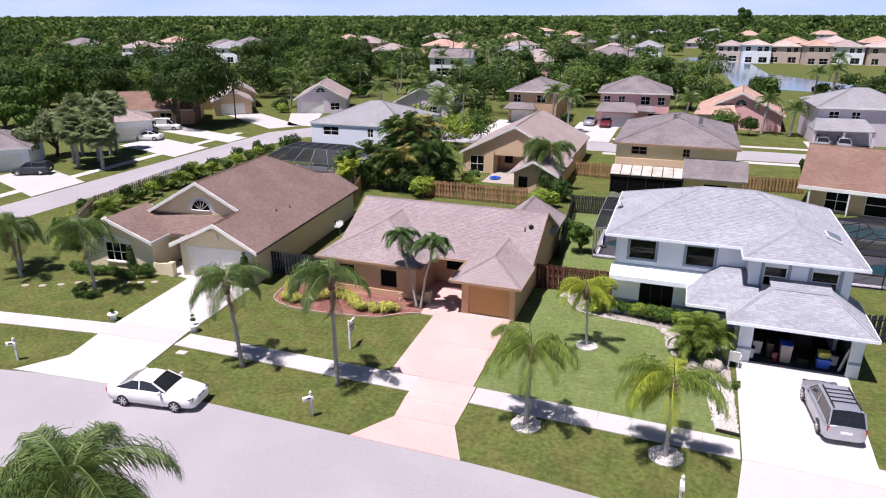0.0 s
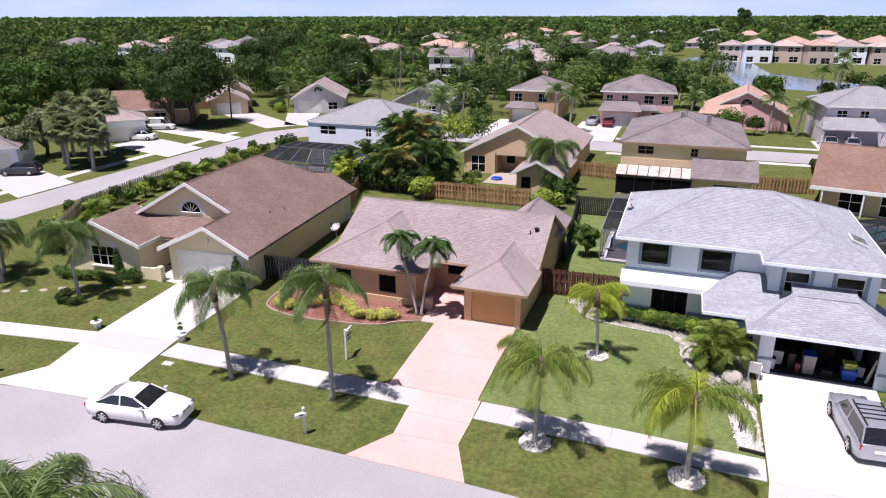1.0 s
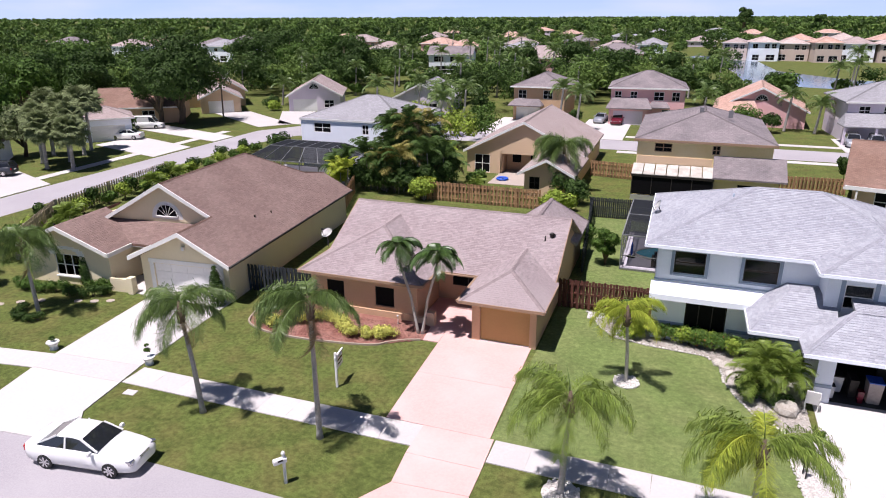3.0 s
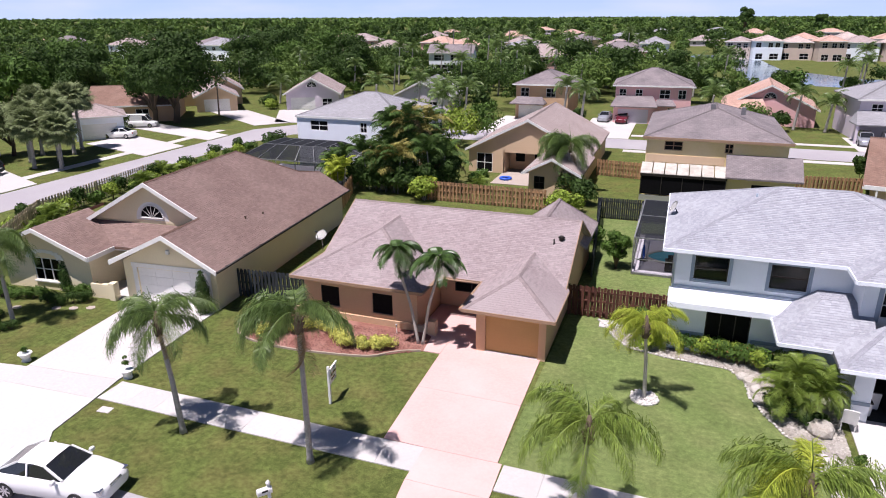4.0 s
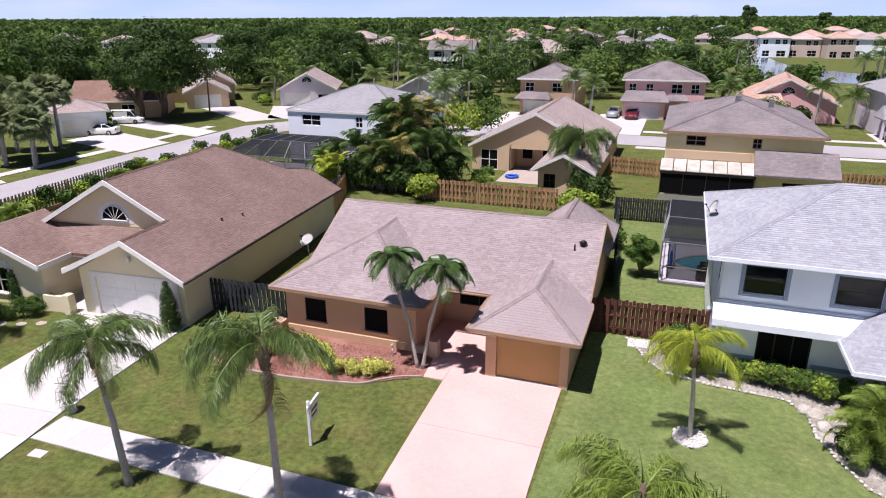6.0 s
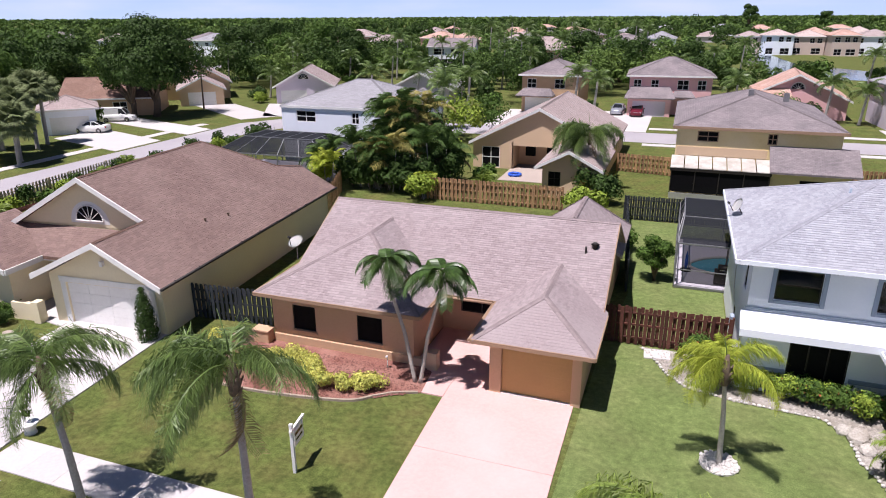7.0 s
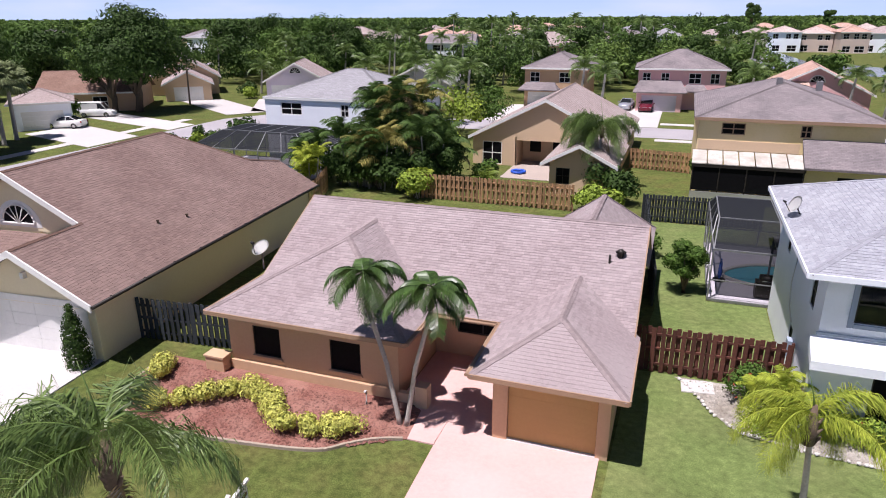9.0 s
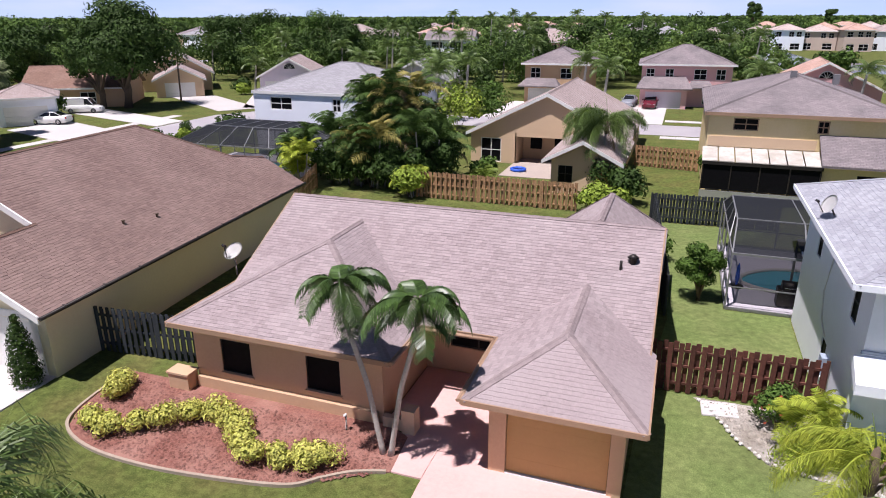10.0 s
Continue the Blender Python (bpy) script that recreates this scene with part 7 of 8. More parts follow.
def side_roof(h, x0, x1, y0, y1, z0, z1, roofm):
    """A lower roof leaning against the front: from z0 at y0 up to z1 at y1."""
    k = min(0.35 * (x1 - x0), 1.6)
    roof_slab("lower_roof", [[(x0, y0, z0), (x1, y0, z0), (x1 - k * 0.5, y1, z1), (x0 + k * 0.5, y1, z1)], [(x1, y0, z0), (x1, y1, z0), (x1 - k * 0.5, y1, z1)], [(x0, y1, z0), (x0, y0, z0), (x0 + k * 0.5, y1, z1)]], roofm, h, 0.16)


def arch_window(h, x, z, r, y=-0.04):
    win = new("window")
    win.parent = h
    bm = bmesh.new()
    add_poly(bm, [Vector((x + r * math.cos(math.pi * i / 12), y, z + r * math.sin(math.pi * i / 12))) for i in range(13)], 0.03, Vector((0, 1, 0)))
    part("pane", bm, SUNSCREEN, win)
    bm = bmesh.new()
    for i in (2, 4, 6, 8, 10):
        add_tube(bm, [(x, y - 0.03, z), (x + r * math.cos(math.pi * i / 12), y - 0.03, z + r * math.sin(math.pi * i / 12))], 0.03, 5)
    for i in range(12):
        add_tube(bm, [(x + r * math.cos(math.pi * k / 12), y - 0.01, z + r * math.sin(math.pi * k / 12)) for k in (i, i + 1)], 0.07, 5)
    part("frame", bm, TRIM, win)


# beige house with a deep gable, seen from its garden
h, wm = plain_house(pose(-13.3, 47.8, 0), 13.0, 15.0, 2.7, 0.5, "gable_front", STUCCO_BEIGE, SH_ROSE, "beige stucco house with deep gable and covered patio", [(0.9, 2.7, 0.05, 2.1), (4.0, 8.9, 0.02, 2.3)], over=0.35)
bm = bmesh.new()
add_box(bm, (6.4, 2.6, 1.3), (5.2, 0.15, 2.6))
add_box(bm, (3.95, 1.3, 1.3), (0.12, 2.6, 2.6))
add_box(bm, (8.95, 1.3, 1.3), (0.12, 2.6, 2.6))
part("patio_recess", bm, STUCCO_BEIGE, h)
for ob in [o for o in h.children if o.name.startswith("window")][1:2]:
    for c in list(ob.children):
        bpy.data.objects.remove(c)
    bpy.data.objects.remove(ob)
bm = bmesh.new()
add_box(bm, (5.2, 2.48, 1.45), (1.0, 0.08, 1.1))
part("patio_window", bm, SUNSCREEN, h)
bm = bmesh.new()
add_box(bm, (7.6, 2.48, 1.05), (1.6, 0.08, 2.1))
part("patio_door", bm, SUNSCREEN, h)
bm = bmesh.new()
m2 = wall_panel(bm, (8.6, -8.6), (13.0, -8.6), 0, 2.6, [(0.5, 1.5, 0.8, 2.0)])
wall_panel(bm, (8.6, 0.0), (8.6, -8.4), 0, 2.6)
wall_panel(bm, (13.0, -8.4), (13.0, 0.0), 0, 2.6)
gable_wall(bm, (8.6, -8.6), (13.0, -8.6), 2.59, (10.8, -8.6), 3.65)
part("wing_wall", bm, STUCCO_BEIGE, h)
window(h, m2, 0.5, 1.5, 0.8, 2.0, glass=SUNSCREEN)
roof_slab("wing_roof", [[(13.6, -9.2, 2.4), (13.6, 0.0, 2.4), (10.8, 2.0, 3.85), (10.8, -9.2, 3.85)], [(8.0, 0.0, 2.4), (8.0, -9.2, 2.4), (10.8, -9.2, 3.85), (10.8, 2.0, 3.85)]], SH_ROSE, h)
fascia([((8.0, -9.2, 2.4), (10.8, -9.2, 3.85)), ((10.8, -9.2, 3.85), (13.6, -9.2, 2.4))], TRIM, h, 0.22, 0.06)
poly_slab("patio", [(-9.5, 43.0), (-4.8, 43.0), (-4.8, 50.2), (-9.5, 50.2)], 0.04, PATIO, "pinkish beige patio slab", "patio")
pp = thing("paddling_pool", "small blue inflatable paddling pool on a patio", "paddling pool", pose(-8.4, 45.0, 0.05))
bm = bmesh.new()
add_tube(bm, [(0.55 * math.cos(i * math.pi / 8), 0.55 * math.sin(i * math.pi / 8), 0.12) for i in range(17)], 0.12, 7, False)
part("ring", bm, BLUE, pp)

# yellow two-storey house
h, wm = plain_house(pose(5.4, 43.6, 0), 12.0, 16.3, 5.55, 0.33, "hip", STUCCO_YELLOW, SH_BROWNGREY, "yellow two-storey stucco house with weathered grey-brown roof", [(1.6, 3.2, 4.35, 5.2), (6.8, 7.5, 4.35, 5.2)], over=0.35, trim=TRIM_TAN)
bm = bmesh.new()
add_box(bm, (3.5, -0.02, 3.55), (6.8, 0.04, 0.7), None)
part("stain_band", bm, STUCCO_BEIGE, h, "peeling cream band over the awning")
for i in range(7):
    u = -0.2 + i * 1.06
    bm = bmesh.new()
    add_poly(bm, [Vector((u, -2.3, 2.6)), Vector((u + 0.98, -2.3, 2.6)), Vector((u + 0.98, -0.05, 3.15)), Vector((u, -0.05, 3.15))], 0.06)
    part("awning_panel", bm, AWNING, h, "dirty white awning panel")
bm = bmesh.new()
add_box(bm, (3.5, -2.26, 2.42), (7.4, 0.08, 0.22))
part("awning_beam", bm, DARKTRIM, h)
for i in range(5):
    bar(h, (-0.1 + 1.8 * i, -2.2, 0), (-0.1 + 1.8 * i, -2.2, 2.4), 0.08, 0.08, DARKTRIM, "post")
bm = bmesh.new()
add_box(bm, (3.5, -2.18, 1.5), (7.2, 0.02, 1.8))
part("porch_screen", bm, SUNSCREEN, h, "black insect screen of a lanai")
bm = bmesh.new()
add_box(bm, (3.5, -2.2, 0.25), (7.3, 0.1, 0.5))
part("kick_panel", bm, ALU, h)
bm = bmesh.new()
m2 = wall_panel(bm, (7.2, -2.0), (12.6, -2.0), 0, 2.7, [(2.0, 4.2, 0.9, 2.1)])
wall_panel(bm, (12.6, -1.8), (12.6, 0.0), 0, 2.7)
part("addition_wall", bm, STUCCO_YELLOW, h)
window(h, m2, 2.0, 4.2, 0.9, 2.1, glass=SUNSCREEN)
roof_slab("lower_roof", [[(7.0, -2.6, 2.75), (13.2, -2.6, 2.75), (13.2, 0.02, 4.3), (7.0, 0.02, 4.3)]], SH_BROWNGREY, h)
for u, v, z in ((5.6, 5.8, 7.65), (8.3, 5.2, 7.5)):
    bm = bmesh.new()
    add_box(bm, (u, v, z), (0.4, 0.4, 0.7))
    part("roof_vent", bm, SH_GREY, h)

# white two-storey house behind the cage
plain_house(pose(-32.6, 44.4, 0), 13.2, 11.6, 5.65, 0.38, "hip", STUCCO_WHITE, SH_GREY, "white two-storey house with grey shingle hip roof", [(1.7, 3.9, 4.1, 5.2), (7.9, 8.7, 4.1, 5.2)], over=0.1, trim=TRIM)
# across the far street
h, wm = plain_house(pose(-17.9, 88.0, 0), 8.6, 11, 5.6, 0.42, "hip", STUCCO_TAN, SH_BROWNGREY, "tan two-storey house with brown hip roof", [(0.8, 2.2, 3.6, 5.0), (5.0, 6.6, 3.6, 5.0), (5.2, 7.2, 0.5, 2.1)], garage=(0.5, 4.6))
side_roof(h, -0.5, 5.2, -2.2, 0.0, 2.7, 3.6, SH_BROWNGREY)
h, wm = plain_house(pose(-2.2, 91.0, 0, 0, 0, 3), 11.6, 10.5, 5.6, 0.42, "hip", STUCCO_PINK, SH_BROWNGREY, "pink two-storey house with brown hip roof", [(0.6, 1.7, 3.6, 5.0), (3.1, 4.2, 3.6, 5.0), (6.8, 8.4, 3.6, 5.0), (9.6, 10.8, 3.6, 5.0), (8.2, 10.4, 0.4, 2.2)], garage=None)
bm = bmesh.new()
m2 = wall_panel(bm, (0.0, -3.0), (6.0, -3.0), 0, 2.6, [(0.7, 5.3, 0, 2.2)])
wall_panel(bm, (6.0, -2.8), (6.0, 0.0), 0, 2.6)
wall_panel(bm, (0.0, 0.0), (0.0, -2.8), 0, 2.6)
part("garage_wall", bm, STUCCO_PINK, h)
bm = bmesh.new()
add_box(bm, (3.0, 0.1, 1.1), (4.6, 0.05, 2.2), m2)
part("garage_door", bm, STUCCO_LAV, h, "pale lilac garage door")
side_roof(h, -0.5, 6.6, -3.6, 0.0, 2.7, 4.0, SH_BROWNGREY)
side_roof(h, 6.0, 9.4, -1.6, 0.0, 2.7, 3.5, SH_BROWNGREY)
h, wm = plain_house(pose(14.2, 93.0, 0, 0, 0, -4), 13.0, 13, 2.9, 0.5, "gable_front", STUCCO_PINK, SH_ORANGE, "salmon pink house with terracotta gable roof", [(7.5, 9.5, 0.6, 2.0)], garage=(0.8, 5.2))
arch_window(h, 6.5, 4.1, 0.9)
side_roof(h, -0.6, 6.2, -2.4, 0.2, 2.6, 4.3, SH_ORANGE)
h, wm = plain_house(pose(30.6, 82.5, 0, 0, 0, 4), 13.0, 11, 5.5, 0.4, "hip", STUCCO_LAV, SH_GREY, "pale lavender two-storey house with light roof", [(1.4, 2.8, 3.7, 4.9), (4.4, 5.6, 3.7, 4.9), (9.0, 10.4, 3.7, 4.9)], garage=None)
side_roof(h, -1.0, 7.0, -3.6, 0.0, 2.6, 4.0, SH_GREY)
for u in (-0.8, 3.0, 6.8):
    bar(h, (u, -3.3, 0), (u, -3.3, 2.6), 0.3, 0.3, STUCCO_LAV, "column")
# brown house with white porch beams
h, wm = plain_house(pose(24.3, 43.2, 0, 0, 0, -12), 14.0, 13.0, 2.8, 0.42, "gable_side", STUCCO_BEIGE, SH_BROWN, "low house with brown roof and white porch beams", [(1.6, 3.6, 0.2, 2.2), (5.0, 9.0, 0.1, 2.3)], over=0.9)
bm = bmesh.new()
add_box(bm, (7, -0.95, 2.42), (15.6, 0.12, 0.34))
part("porch_beam", bm, TRIM, h)
for u in (0.2, 3.6, 7.0, 10.4):
    bar(h, (u, -0.9, 0), (u, -0.9, 2.3), 0.14, 0.14, TRIM, "post")
pl = tagged(new("pool"), "turquoise swimming pool with pale coping", "pool")
bm = bmesh.new()
add_poly(bm, [Vector(p) for p in ((25.8, 35.0, 0.08), (33.0, 33.5, 0.08), (33.8, 37.2, 0.08), (26.6, 38.7, 0.08))], 0.05)
part("water", bm, WATER, pl)
bm = bmesh.new()
add_poly(bm, [Vector(p) for p in ((24.8, 34.2, 0.05), (33.6, 32.5, 0.05), (34.8, 38.0, 0.05), (26.0, 40.0, 0.05))], 0.05)
part("coping", bm, CONCRETE, pl)
# along the side street
h, wm = plain_house(pose(-73.2, 76.6, 0, 0, 0, 40), 7.0, 12, 2.9, 0.5, "gable_front", STUCCO_BEIGE, SH_ROSE, "beige house with tan gables and white garage", [], garage=(1.3, 5.7))
h, wm = plain_house(pose(-81.4, 82.6, 0, 0, 0, 40), 11.0, 11, 3.2, 0.6, "gable_front", STUCCO_BEIGE, SH_ROSE, "beige house with high gable and arched window", [(7.5, 9.5, 0.8, 2.2)])
arch_window(h, 5.0, 4.2, 0.9)
plain_house(pose(-81.0, 60.5, 0, 0, 0, 32), 13.0, 11, 2.9, 0.45, "gable_side", STUCCO_TAN, SH_BROWN, "low house with faded reddish brown roof", [(7, 9, 0.6, 2.1)])
plain_house(pose(-69.6, 47.4, 0, 0, 0, 48), 6.2, 6.5, 3.2, 0.4, "hip", STUCCO_WHITE, SH_ROSE, "white garage block with pale roof", [], garage=(0.9, 5.3))
plain_house(pose(-71.0, 25.0, 0, 0, 0, 40), 8.0, 9.0, 2.9, 0.4, "hip", STUCCO_WHITE, SH_BROWNGREY, "white house with grey-brown hip roof", [], garage=(2.5, 7.2))
h, wm = plain_house(pose(-59.8, 84.6, 0, 0, 0, 24), 9.5, 13, 3.1, 0.55, "gable_front", STUCCO_LAV, SH_ROSE, "lavender house with rose roof and arched window", [(6.5, 8.3, 0.6, 2.0)], garage=(0.8, 5.2))
arch_window(h, 4.75, 4.1, 0.9)
plain_house(pose(-40.0, 88.0, 0, 0, 0, 8), 10.0, 14, 3.0, 0.5, "gable_front", STUCCO_LAV, SH_GREY, "pale lilac house with grey gable roof", [(6, 8, 0.6, 2.0)])
plain_house(pose(-64.5, 170.0, 0, 0, 0, 10), 13.0, 10, 6.0, 0.4, "gable_side", STUCCO_WHITE, SH_BROWNGREY, "grey two-storey house among trees", [(1.5, 4.5, 3.6, 5.2), (6.5, 10, 3.6, 5.2), (2, 9, 0.3, 2.4)])
poles = thing("utility_pole", "slim brown wooden utility pole", "pole", pose(-67.3, 75.0, 0))
bm = bmesh.new()
add_tube(bm, [(0, 0, 0), (0.3, 0, 7.6)], [0.14, 0.1], 8)
part("shaft", bm, BARK_BROWN, poles)

# roofs among the trees and the rows across the lake
FAR = []
rng = random.Random(12)
for i, (x, y, wd, ev) in enumerate(((26, 268, 9, 6.4), (36, 261, 10, 6.9), (46, 265, 11, 6.4), (57, 258, 9, 7.0), (67, 266, 12, 6.5), (80, 262, 12, 6.6), (94, 269, 12, 6.4))):
    FAR.append((x, y, (-8, 3, -4, 6, -6, 2, -5)[i], wd, 11, ev, "pale two-storey lakeside house with rose roof", (STUCCO_PEACH, STUCCO_WHITE, STUCCO_PEACH)[i % 3], (SH_ROSE, SH_LIGHT, SH_LIGHT, SH_ORANGE)[i % 4]))
for i in range(5):
    FAR.append((52 + 17 * i, 298 + 4 * i, -10 + 4 * (i % 3), 12, 12, 6.6, "pale two-storey house with terracotta roof", STUCCO_PEACH, (SH_ORANGE, SH_LIGHT)[i % 2]))
for x, y in ((-95, 205), (-72, 225), (-88, 245), (-110, 232), (-60, 255), (-48, 215), (-130, 260), (-20, 230), (-5, 260), (-35, 290), (-160, 200), (-178, 215), (-200, 190), (-215, 215), (-188, 240), (-230, 240), (-245, 200), (-165, 300), (-120, 330), (-80, 340), (-210, 320), (-20, 360), (15, 380), (-60, 400), (45, 430), (-140, 420), (90, 460), (-250, 380), (-300, 300), (-320, 250), (-10, 470), (30, 500), (-100, 500), (130, 420), (-14, 190), (-30, 160)):
    FAR.append((x + rng.uniform(-4, 4), y + rng.uniform(-4, 4), rng.uniform(-25, 25), rng.uniform(11, 16), rng.uniform(10, 13), rng.choice((3.0, 5.6, 5.8)), "distant house with shingle roof among trees", rng.choice((STUCCO_WHITE, STUCCO_BEIGE, STUCCO_PINK, STUCCO_LAV)), rng.choice((SH_ROSE, SH_BROWNGREY, SH_ROSE, SH_ORANGE, SH_GREY))))
for x, y, turn, wd, dp, ev, lab, wl, rf in FAR:
    ws = [(1.2, 2.8, ev - 2.0, ev - 0.7), (wd - 3.0, wd - 1.4, ev - 2.0, ev - 0.7), (wd / 2 - 0.8, wd / 2 + 0.8, ev - 2.0, ev - 0.7)]
    if ev > 6.2:
        ws = [(1.0, 3.4, 0.3, 2.4), (wd - 4.2, wd - 1.2, 0.3, 2.4), (0.8, 2.6, ev - 2.3, ev - 0.6), (wd - 5.0, wd - 3.4, ev - 2.3, ev - 0.6), (wd - 2.6, wd - 1.0, ev - 2.3, ev - 0.6)]
    elif ev > 5:
        ws += [(2.0, 5.0, 0.3, 2.3), (wd - 5.0, wd - 2.0, 0.3, 2.3)]
    plain_house(pose(x - wd / 2, y, 0, 0, 0, turn), wd, dp, ev, rng.uniform(0.36, 0.45), "hip", wl, rf, lab, ws)

# ---- woods ----
rng = random.Random(21)
EYE = Vector((11.8, -28.9))
CLEAR = [(-56, -46, -20, 66), (-62, 75, 63, 80), (-40, -16, 40, 64), (-15, 3, 36, 66), (3, 22, 38, 64), (22, 42, 30, 64), (-22, 48, 80, 107), (-22, -4, 78, 92), (-84, -64, 54, 74), (-90, -62, 74, 98), (-62, -26, 80, 104), (-76, -56, 20, 58), (6, 36, 160, 292), (20, 100, 186, 270), (-62, -42, 118, 186), (-106, -90, 104, 120), (-118, -100, 118, 150), (-138, -112, 138, 175), (24, 108, 155, 188), (-66, -50, 150, 184), (-64, -46, 50, 82)]


def blocked(x, y, margin):
    for a, b, c, d in CLEAR:
        if a < x < b and c < y < d:
            return True
    for q in FAR:
        if abs(x - q[0]) < q[3] / 2 + margin and q[1] - 10 - margin < y < q[1] + q[4] + margin:
            return True
    if -210 < x < -118 and 143 < y < 255 and abs((x + 125) * -0.9 - (y - 150)) < 16:
        return True
    if 4 < x < 62 and 106 < y < 166:
        return rng.random() < 0.8
    if 0 < x < 130 and 186 < y < 296:
        return rng.random() < 0.93
    return False


def woods(name, d0, d1, count, hlo, hhi, leaves, size, label, spread=1.0, material=None, clumps=5):
    verts, faces = [], []
    k = tries = 0
    while k < count and tries < count * 6:
        tries += 1
        a = radians(19.8 + rng.uniform(-41, 41))
        q = math.sqrt(rng.uniform(d0 * d0, d1 * d1))
        x, y = EYE.x - math.sin(a) * q, EYE.y + math.cos(a) * q
        if blocked(x, y, 2.5) or y < 76:
            continue
        k += 1
        h = rng.uniform(hlo, hhi) * (1.25 if rng.random() < 0.12 else 1)
        r = h * rng.uniform(0.38, 0.62) * spread
        bl = [(x + r * rng.uniform(-0.6, 0.6), y + r * rng.uniform(-0.6, 0.6), h * rng.uniform(0.3, 0.82), r * rng.uniform(0.26, 0.5)) for _ in range(clumps)]
        v, f = leaf_cloud(bl, leaves, size * rng.uniform(0.8, 1.2), rng, 0.85)
        o = len(verts)
        verts += v
        faces += [tuple(i + o for i in g) for g in f]
    ob = new(name, raw(name, verts, faces, material or LEAF_FAR))
    return tagged(ob, label, "woodland", kind="stuff")


woods("woodland", 105, 230, 210, 4.5, 9, 900, 0.3, "dense mixed green trees between houses", clumps=9)
woods("woodland", 105, 230, 130, 5, 10.5, 900, 0.3, "dense dark green trees between houses", material=LEAF_DARK, clumps=9)
woods("woodland", 105, 230, 60, 3.5, 7, 700, 0.3, "lighter green trees between houses", material=LEAF, clumps=7)
woods("woodland", 230, 480, 520, 5, 9, 260, 0.6, "continuous green tree canopy", clumps=7)
woods("woodland", 230, 480, 260, 6, 11, 260, 0.6, "dark patches in the tree canopy", material=LEAF_DARK, clumps=7)
woods("woodland", 480, 1100, 1100, 6, 11, 80, 1.5, "distant green tree canopy")
woods("woodland", 480, 1100, 400, 7, 12, 80, 1.5, "distant dark tree canopy", material=LEAF_DARK)
woods("woodland", 1100, 3600, 3200, 5, 9, 36, 3.4, "tree canopy on the flat horizon", 1.7)
# large trees that stand out
for i, (x, y, h, r) in enumerate(((-89, 133, 14, 9), (-78, 138, 13.5, 8), (-98, 140, 14, 9), (-70, 130, 12, 7), (-84, 126, 11, 7), (-94, 122, 12, 8), (-105, 84, 11, 8), (-118, 92, 12, 8), (-96, 92, 10, 6), (-92, 70, 9, 6), (-104, 66, 10, 7), (-112, 76, 11, 7), (-97, 52, 9, 6), (-88, 48, 8, 5), (-120, 62, 11, 8), (-18, 150, 11, 7), (-8, 140, 10, 6.5), (5, 135, 9, 6), (-27, 138, 10, 6), (48, 120, 9, 6), (58, 128, 10, 7), (44, 112, 8, 5), (66, 118, 10, 7), (27, 128, 5.5, 4), (13, 116, 5, 4))):
    broad_tree(x, y, h, r, 5200, 0.32, (LEAF_DARK, LEAF, LEAF_DARK)[i % 3], "full green broadleaf tree among houses", 600 + i, low=0.15, clumps=24)
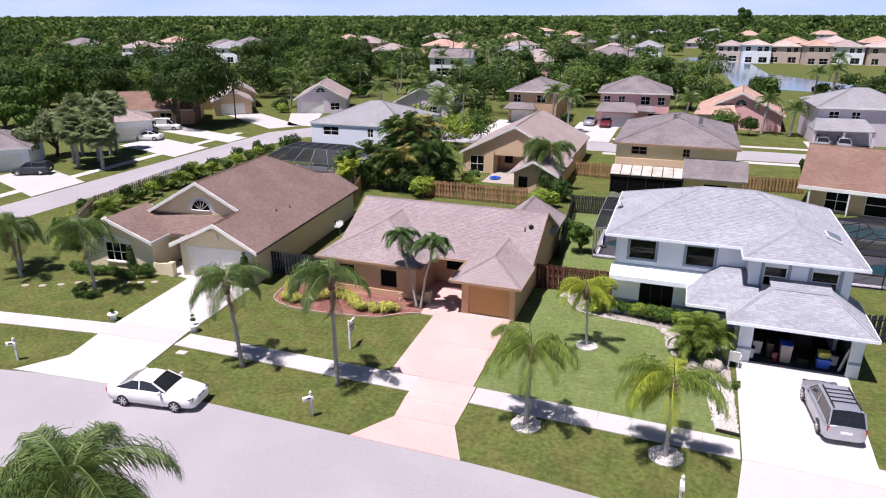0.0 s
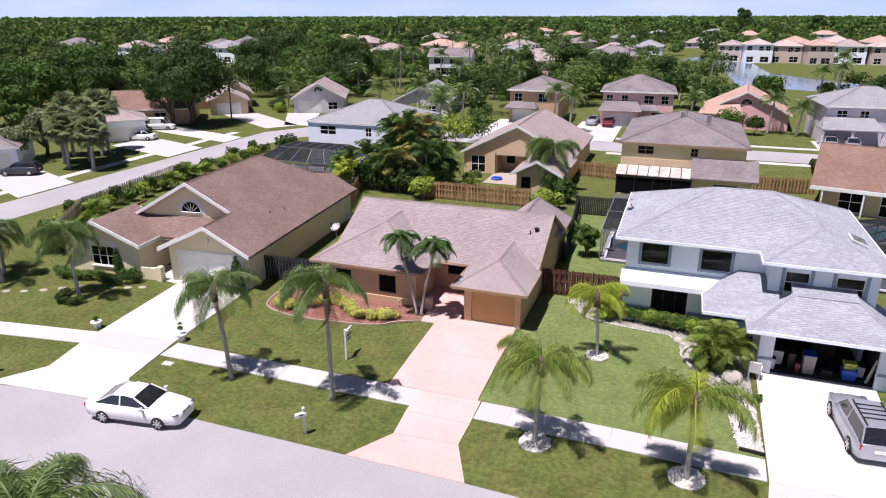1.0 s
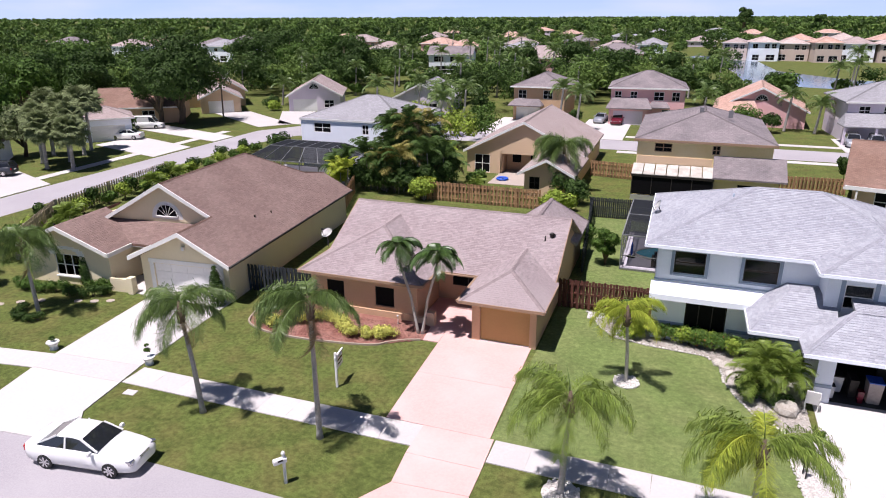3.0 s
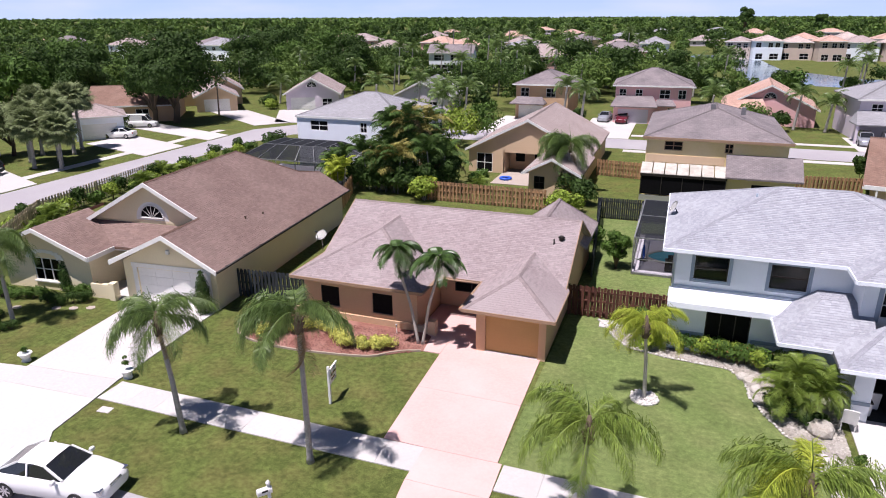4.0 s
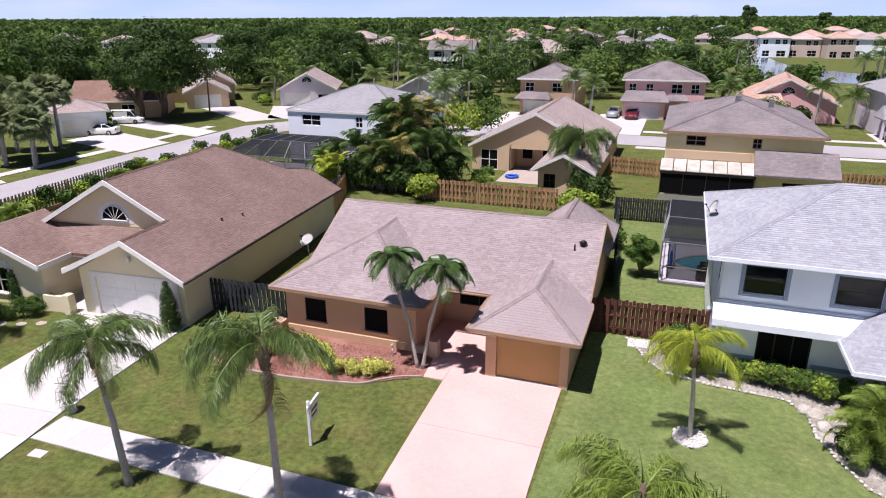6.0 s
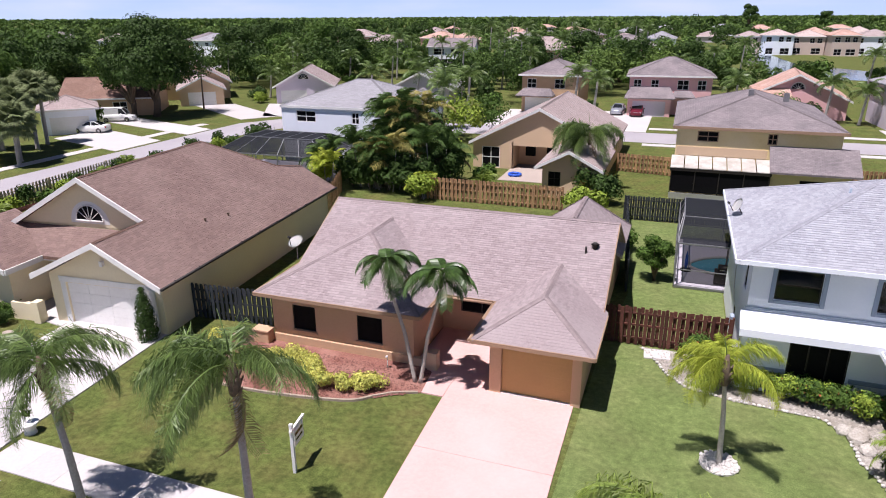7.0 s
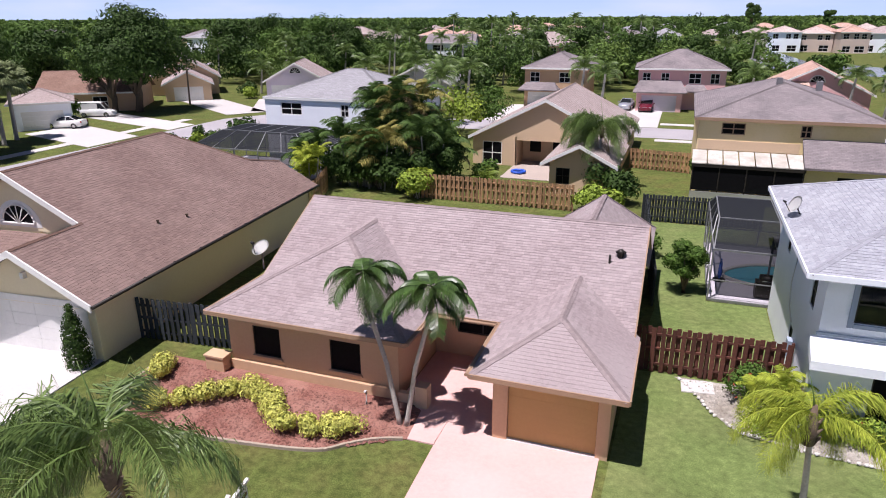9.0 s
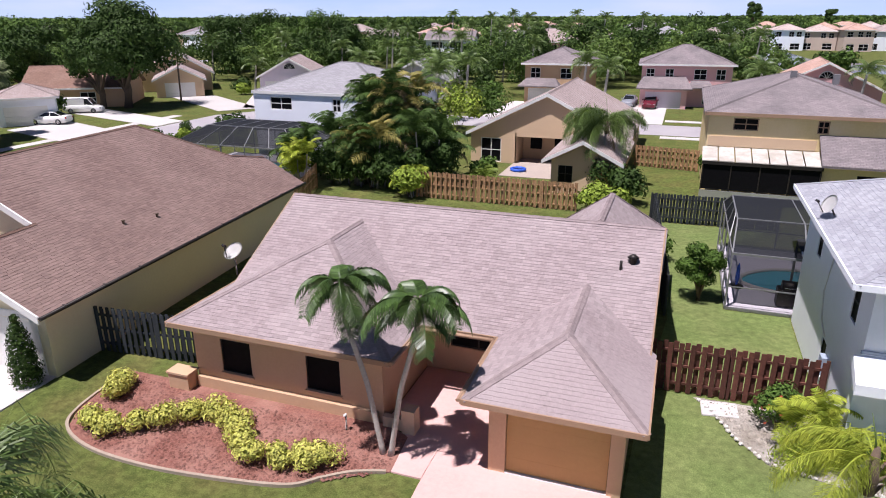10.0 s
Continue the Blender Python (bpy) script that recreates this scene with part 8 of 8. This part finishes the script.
for i, (x, y, h) in enumerate(((-38, 76, 6), (-31, 77, 6.5), (-27, 75, 5.5), (-23, 76, 6), (-24, 68, 6.5), (-22, 62, 6), (-9, 82, 6), (-6, 80, 5.5), (12, 86, 5), (24, 89, 5), (28, 88, 4), (45, 90, 6), (-45, 165, 11), (-40, 160, 10), (-36, 168, 11), (-48, 158, 9), (-30, 150, 9), (-62, 150, 8), (36, 124, 7), (40, 128, 7.5), (-54, 120, 6), (-60, 112, 6), (-46, 112, 6), (-66, 92, 4), (-62, 96, 4.5), (4, 112, 6), (-50, 140, 8), (-22, 110, 7), (-29, 118, 7.5), (-56, 180, 10), (-25, 180, 10), (10, 128, 7), (53, 104, 6), (60, 98, 6), (-33, 104, 8), (-27, 124, 9), (-20, 132, 9), (-12, 118, 7), (-16, 160, 11), (-5, 170, 10), (-70, 108, 7), (-76, 116, 8), (-58, 132, 9), (-35, 136, 9), (16, 140, 8), (42, 140, 9), (-84, 104, 7), (-66, 196, 12), (-48, 200, 12), (-30, 205, 12), (-10, 200, 11))):
    p = thing("palm_tree", "tall feather palm among distant houses", "palm tree", pose(x, y, 0), group="distant palms")
    trunk(p, [(0, 0, 0), (0.4, 0.2, h)], 0.2, 0.14, BARK)
    crown(p, Vector((0.4, 0.2, h)), COCO, 15, 700 + i, -0.6, 0.9, 0.95)
for i, (x, y, r, hh) in enumerate(((-8.5, 83.5, 1.4, 2.2), (-7.0, 86.5, 1.3, 2.4), (9.5, 86.0, 1.2, 1.2), (18.5, 88.0, 2.4, 4.2), (22.0, 87.0, 1.6, 3.0), (-30.5, 62, 2.5, 4), (-27, 66, 2.5, 4.5), (-39.5, 50, 1.8, 2.6), (-18.5, 60, 3.0, 6), (-16.5, 66, 3.0, 5.5), (-20.5, 54, 2.5, 5), (-18.0, 49.5, 2.4, 5.0), (-70, 55.5, 1.8, 3.0), (-66, 88, 1.6, 2.5), (-63.5, 84.5, 1.5, 1.8), (6.0, 47.0, 0.9, 2.4), (26, 55.5, 1.0, 3.6), (-32.2, 80, 2.2, 4), (-38, 80, 2.0, 3))):
    shrub(x, y, r, hh, 1000, 0.22, (LEAF, LEAF_DARK, LEAF_LIME)[i % 3], "leafy garden shrub near a house", 800 + i)
broad_tree(55.0, 674.0, 24.0, 10.0, 2200, 1.0, LEAF_DARK, "tall lone feathery tree on the horizon", 900, low=0.3, clumps=18)
broad_tree(120.0, 690.0, 18.0, 8.0, 1600, 1.0, LEAF_DARK, "tall feathery tree on the horizon", 901, low=0.3, clumps=14)
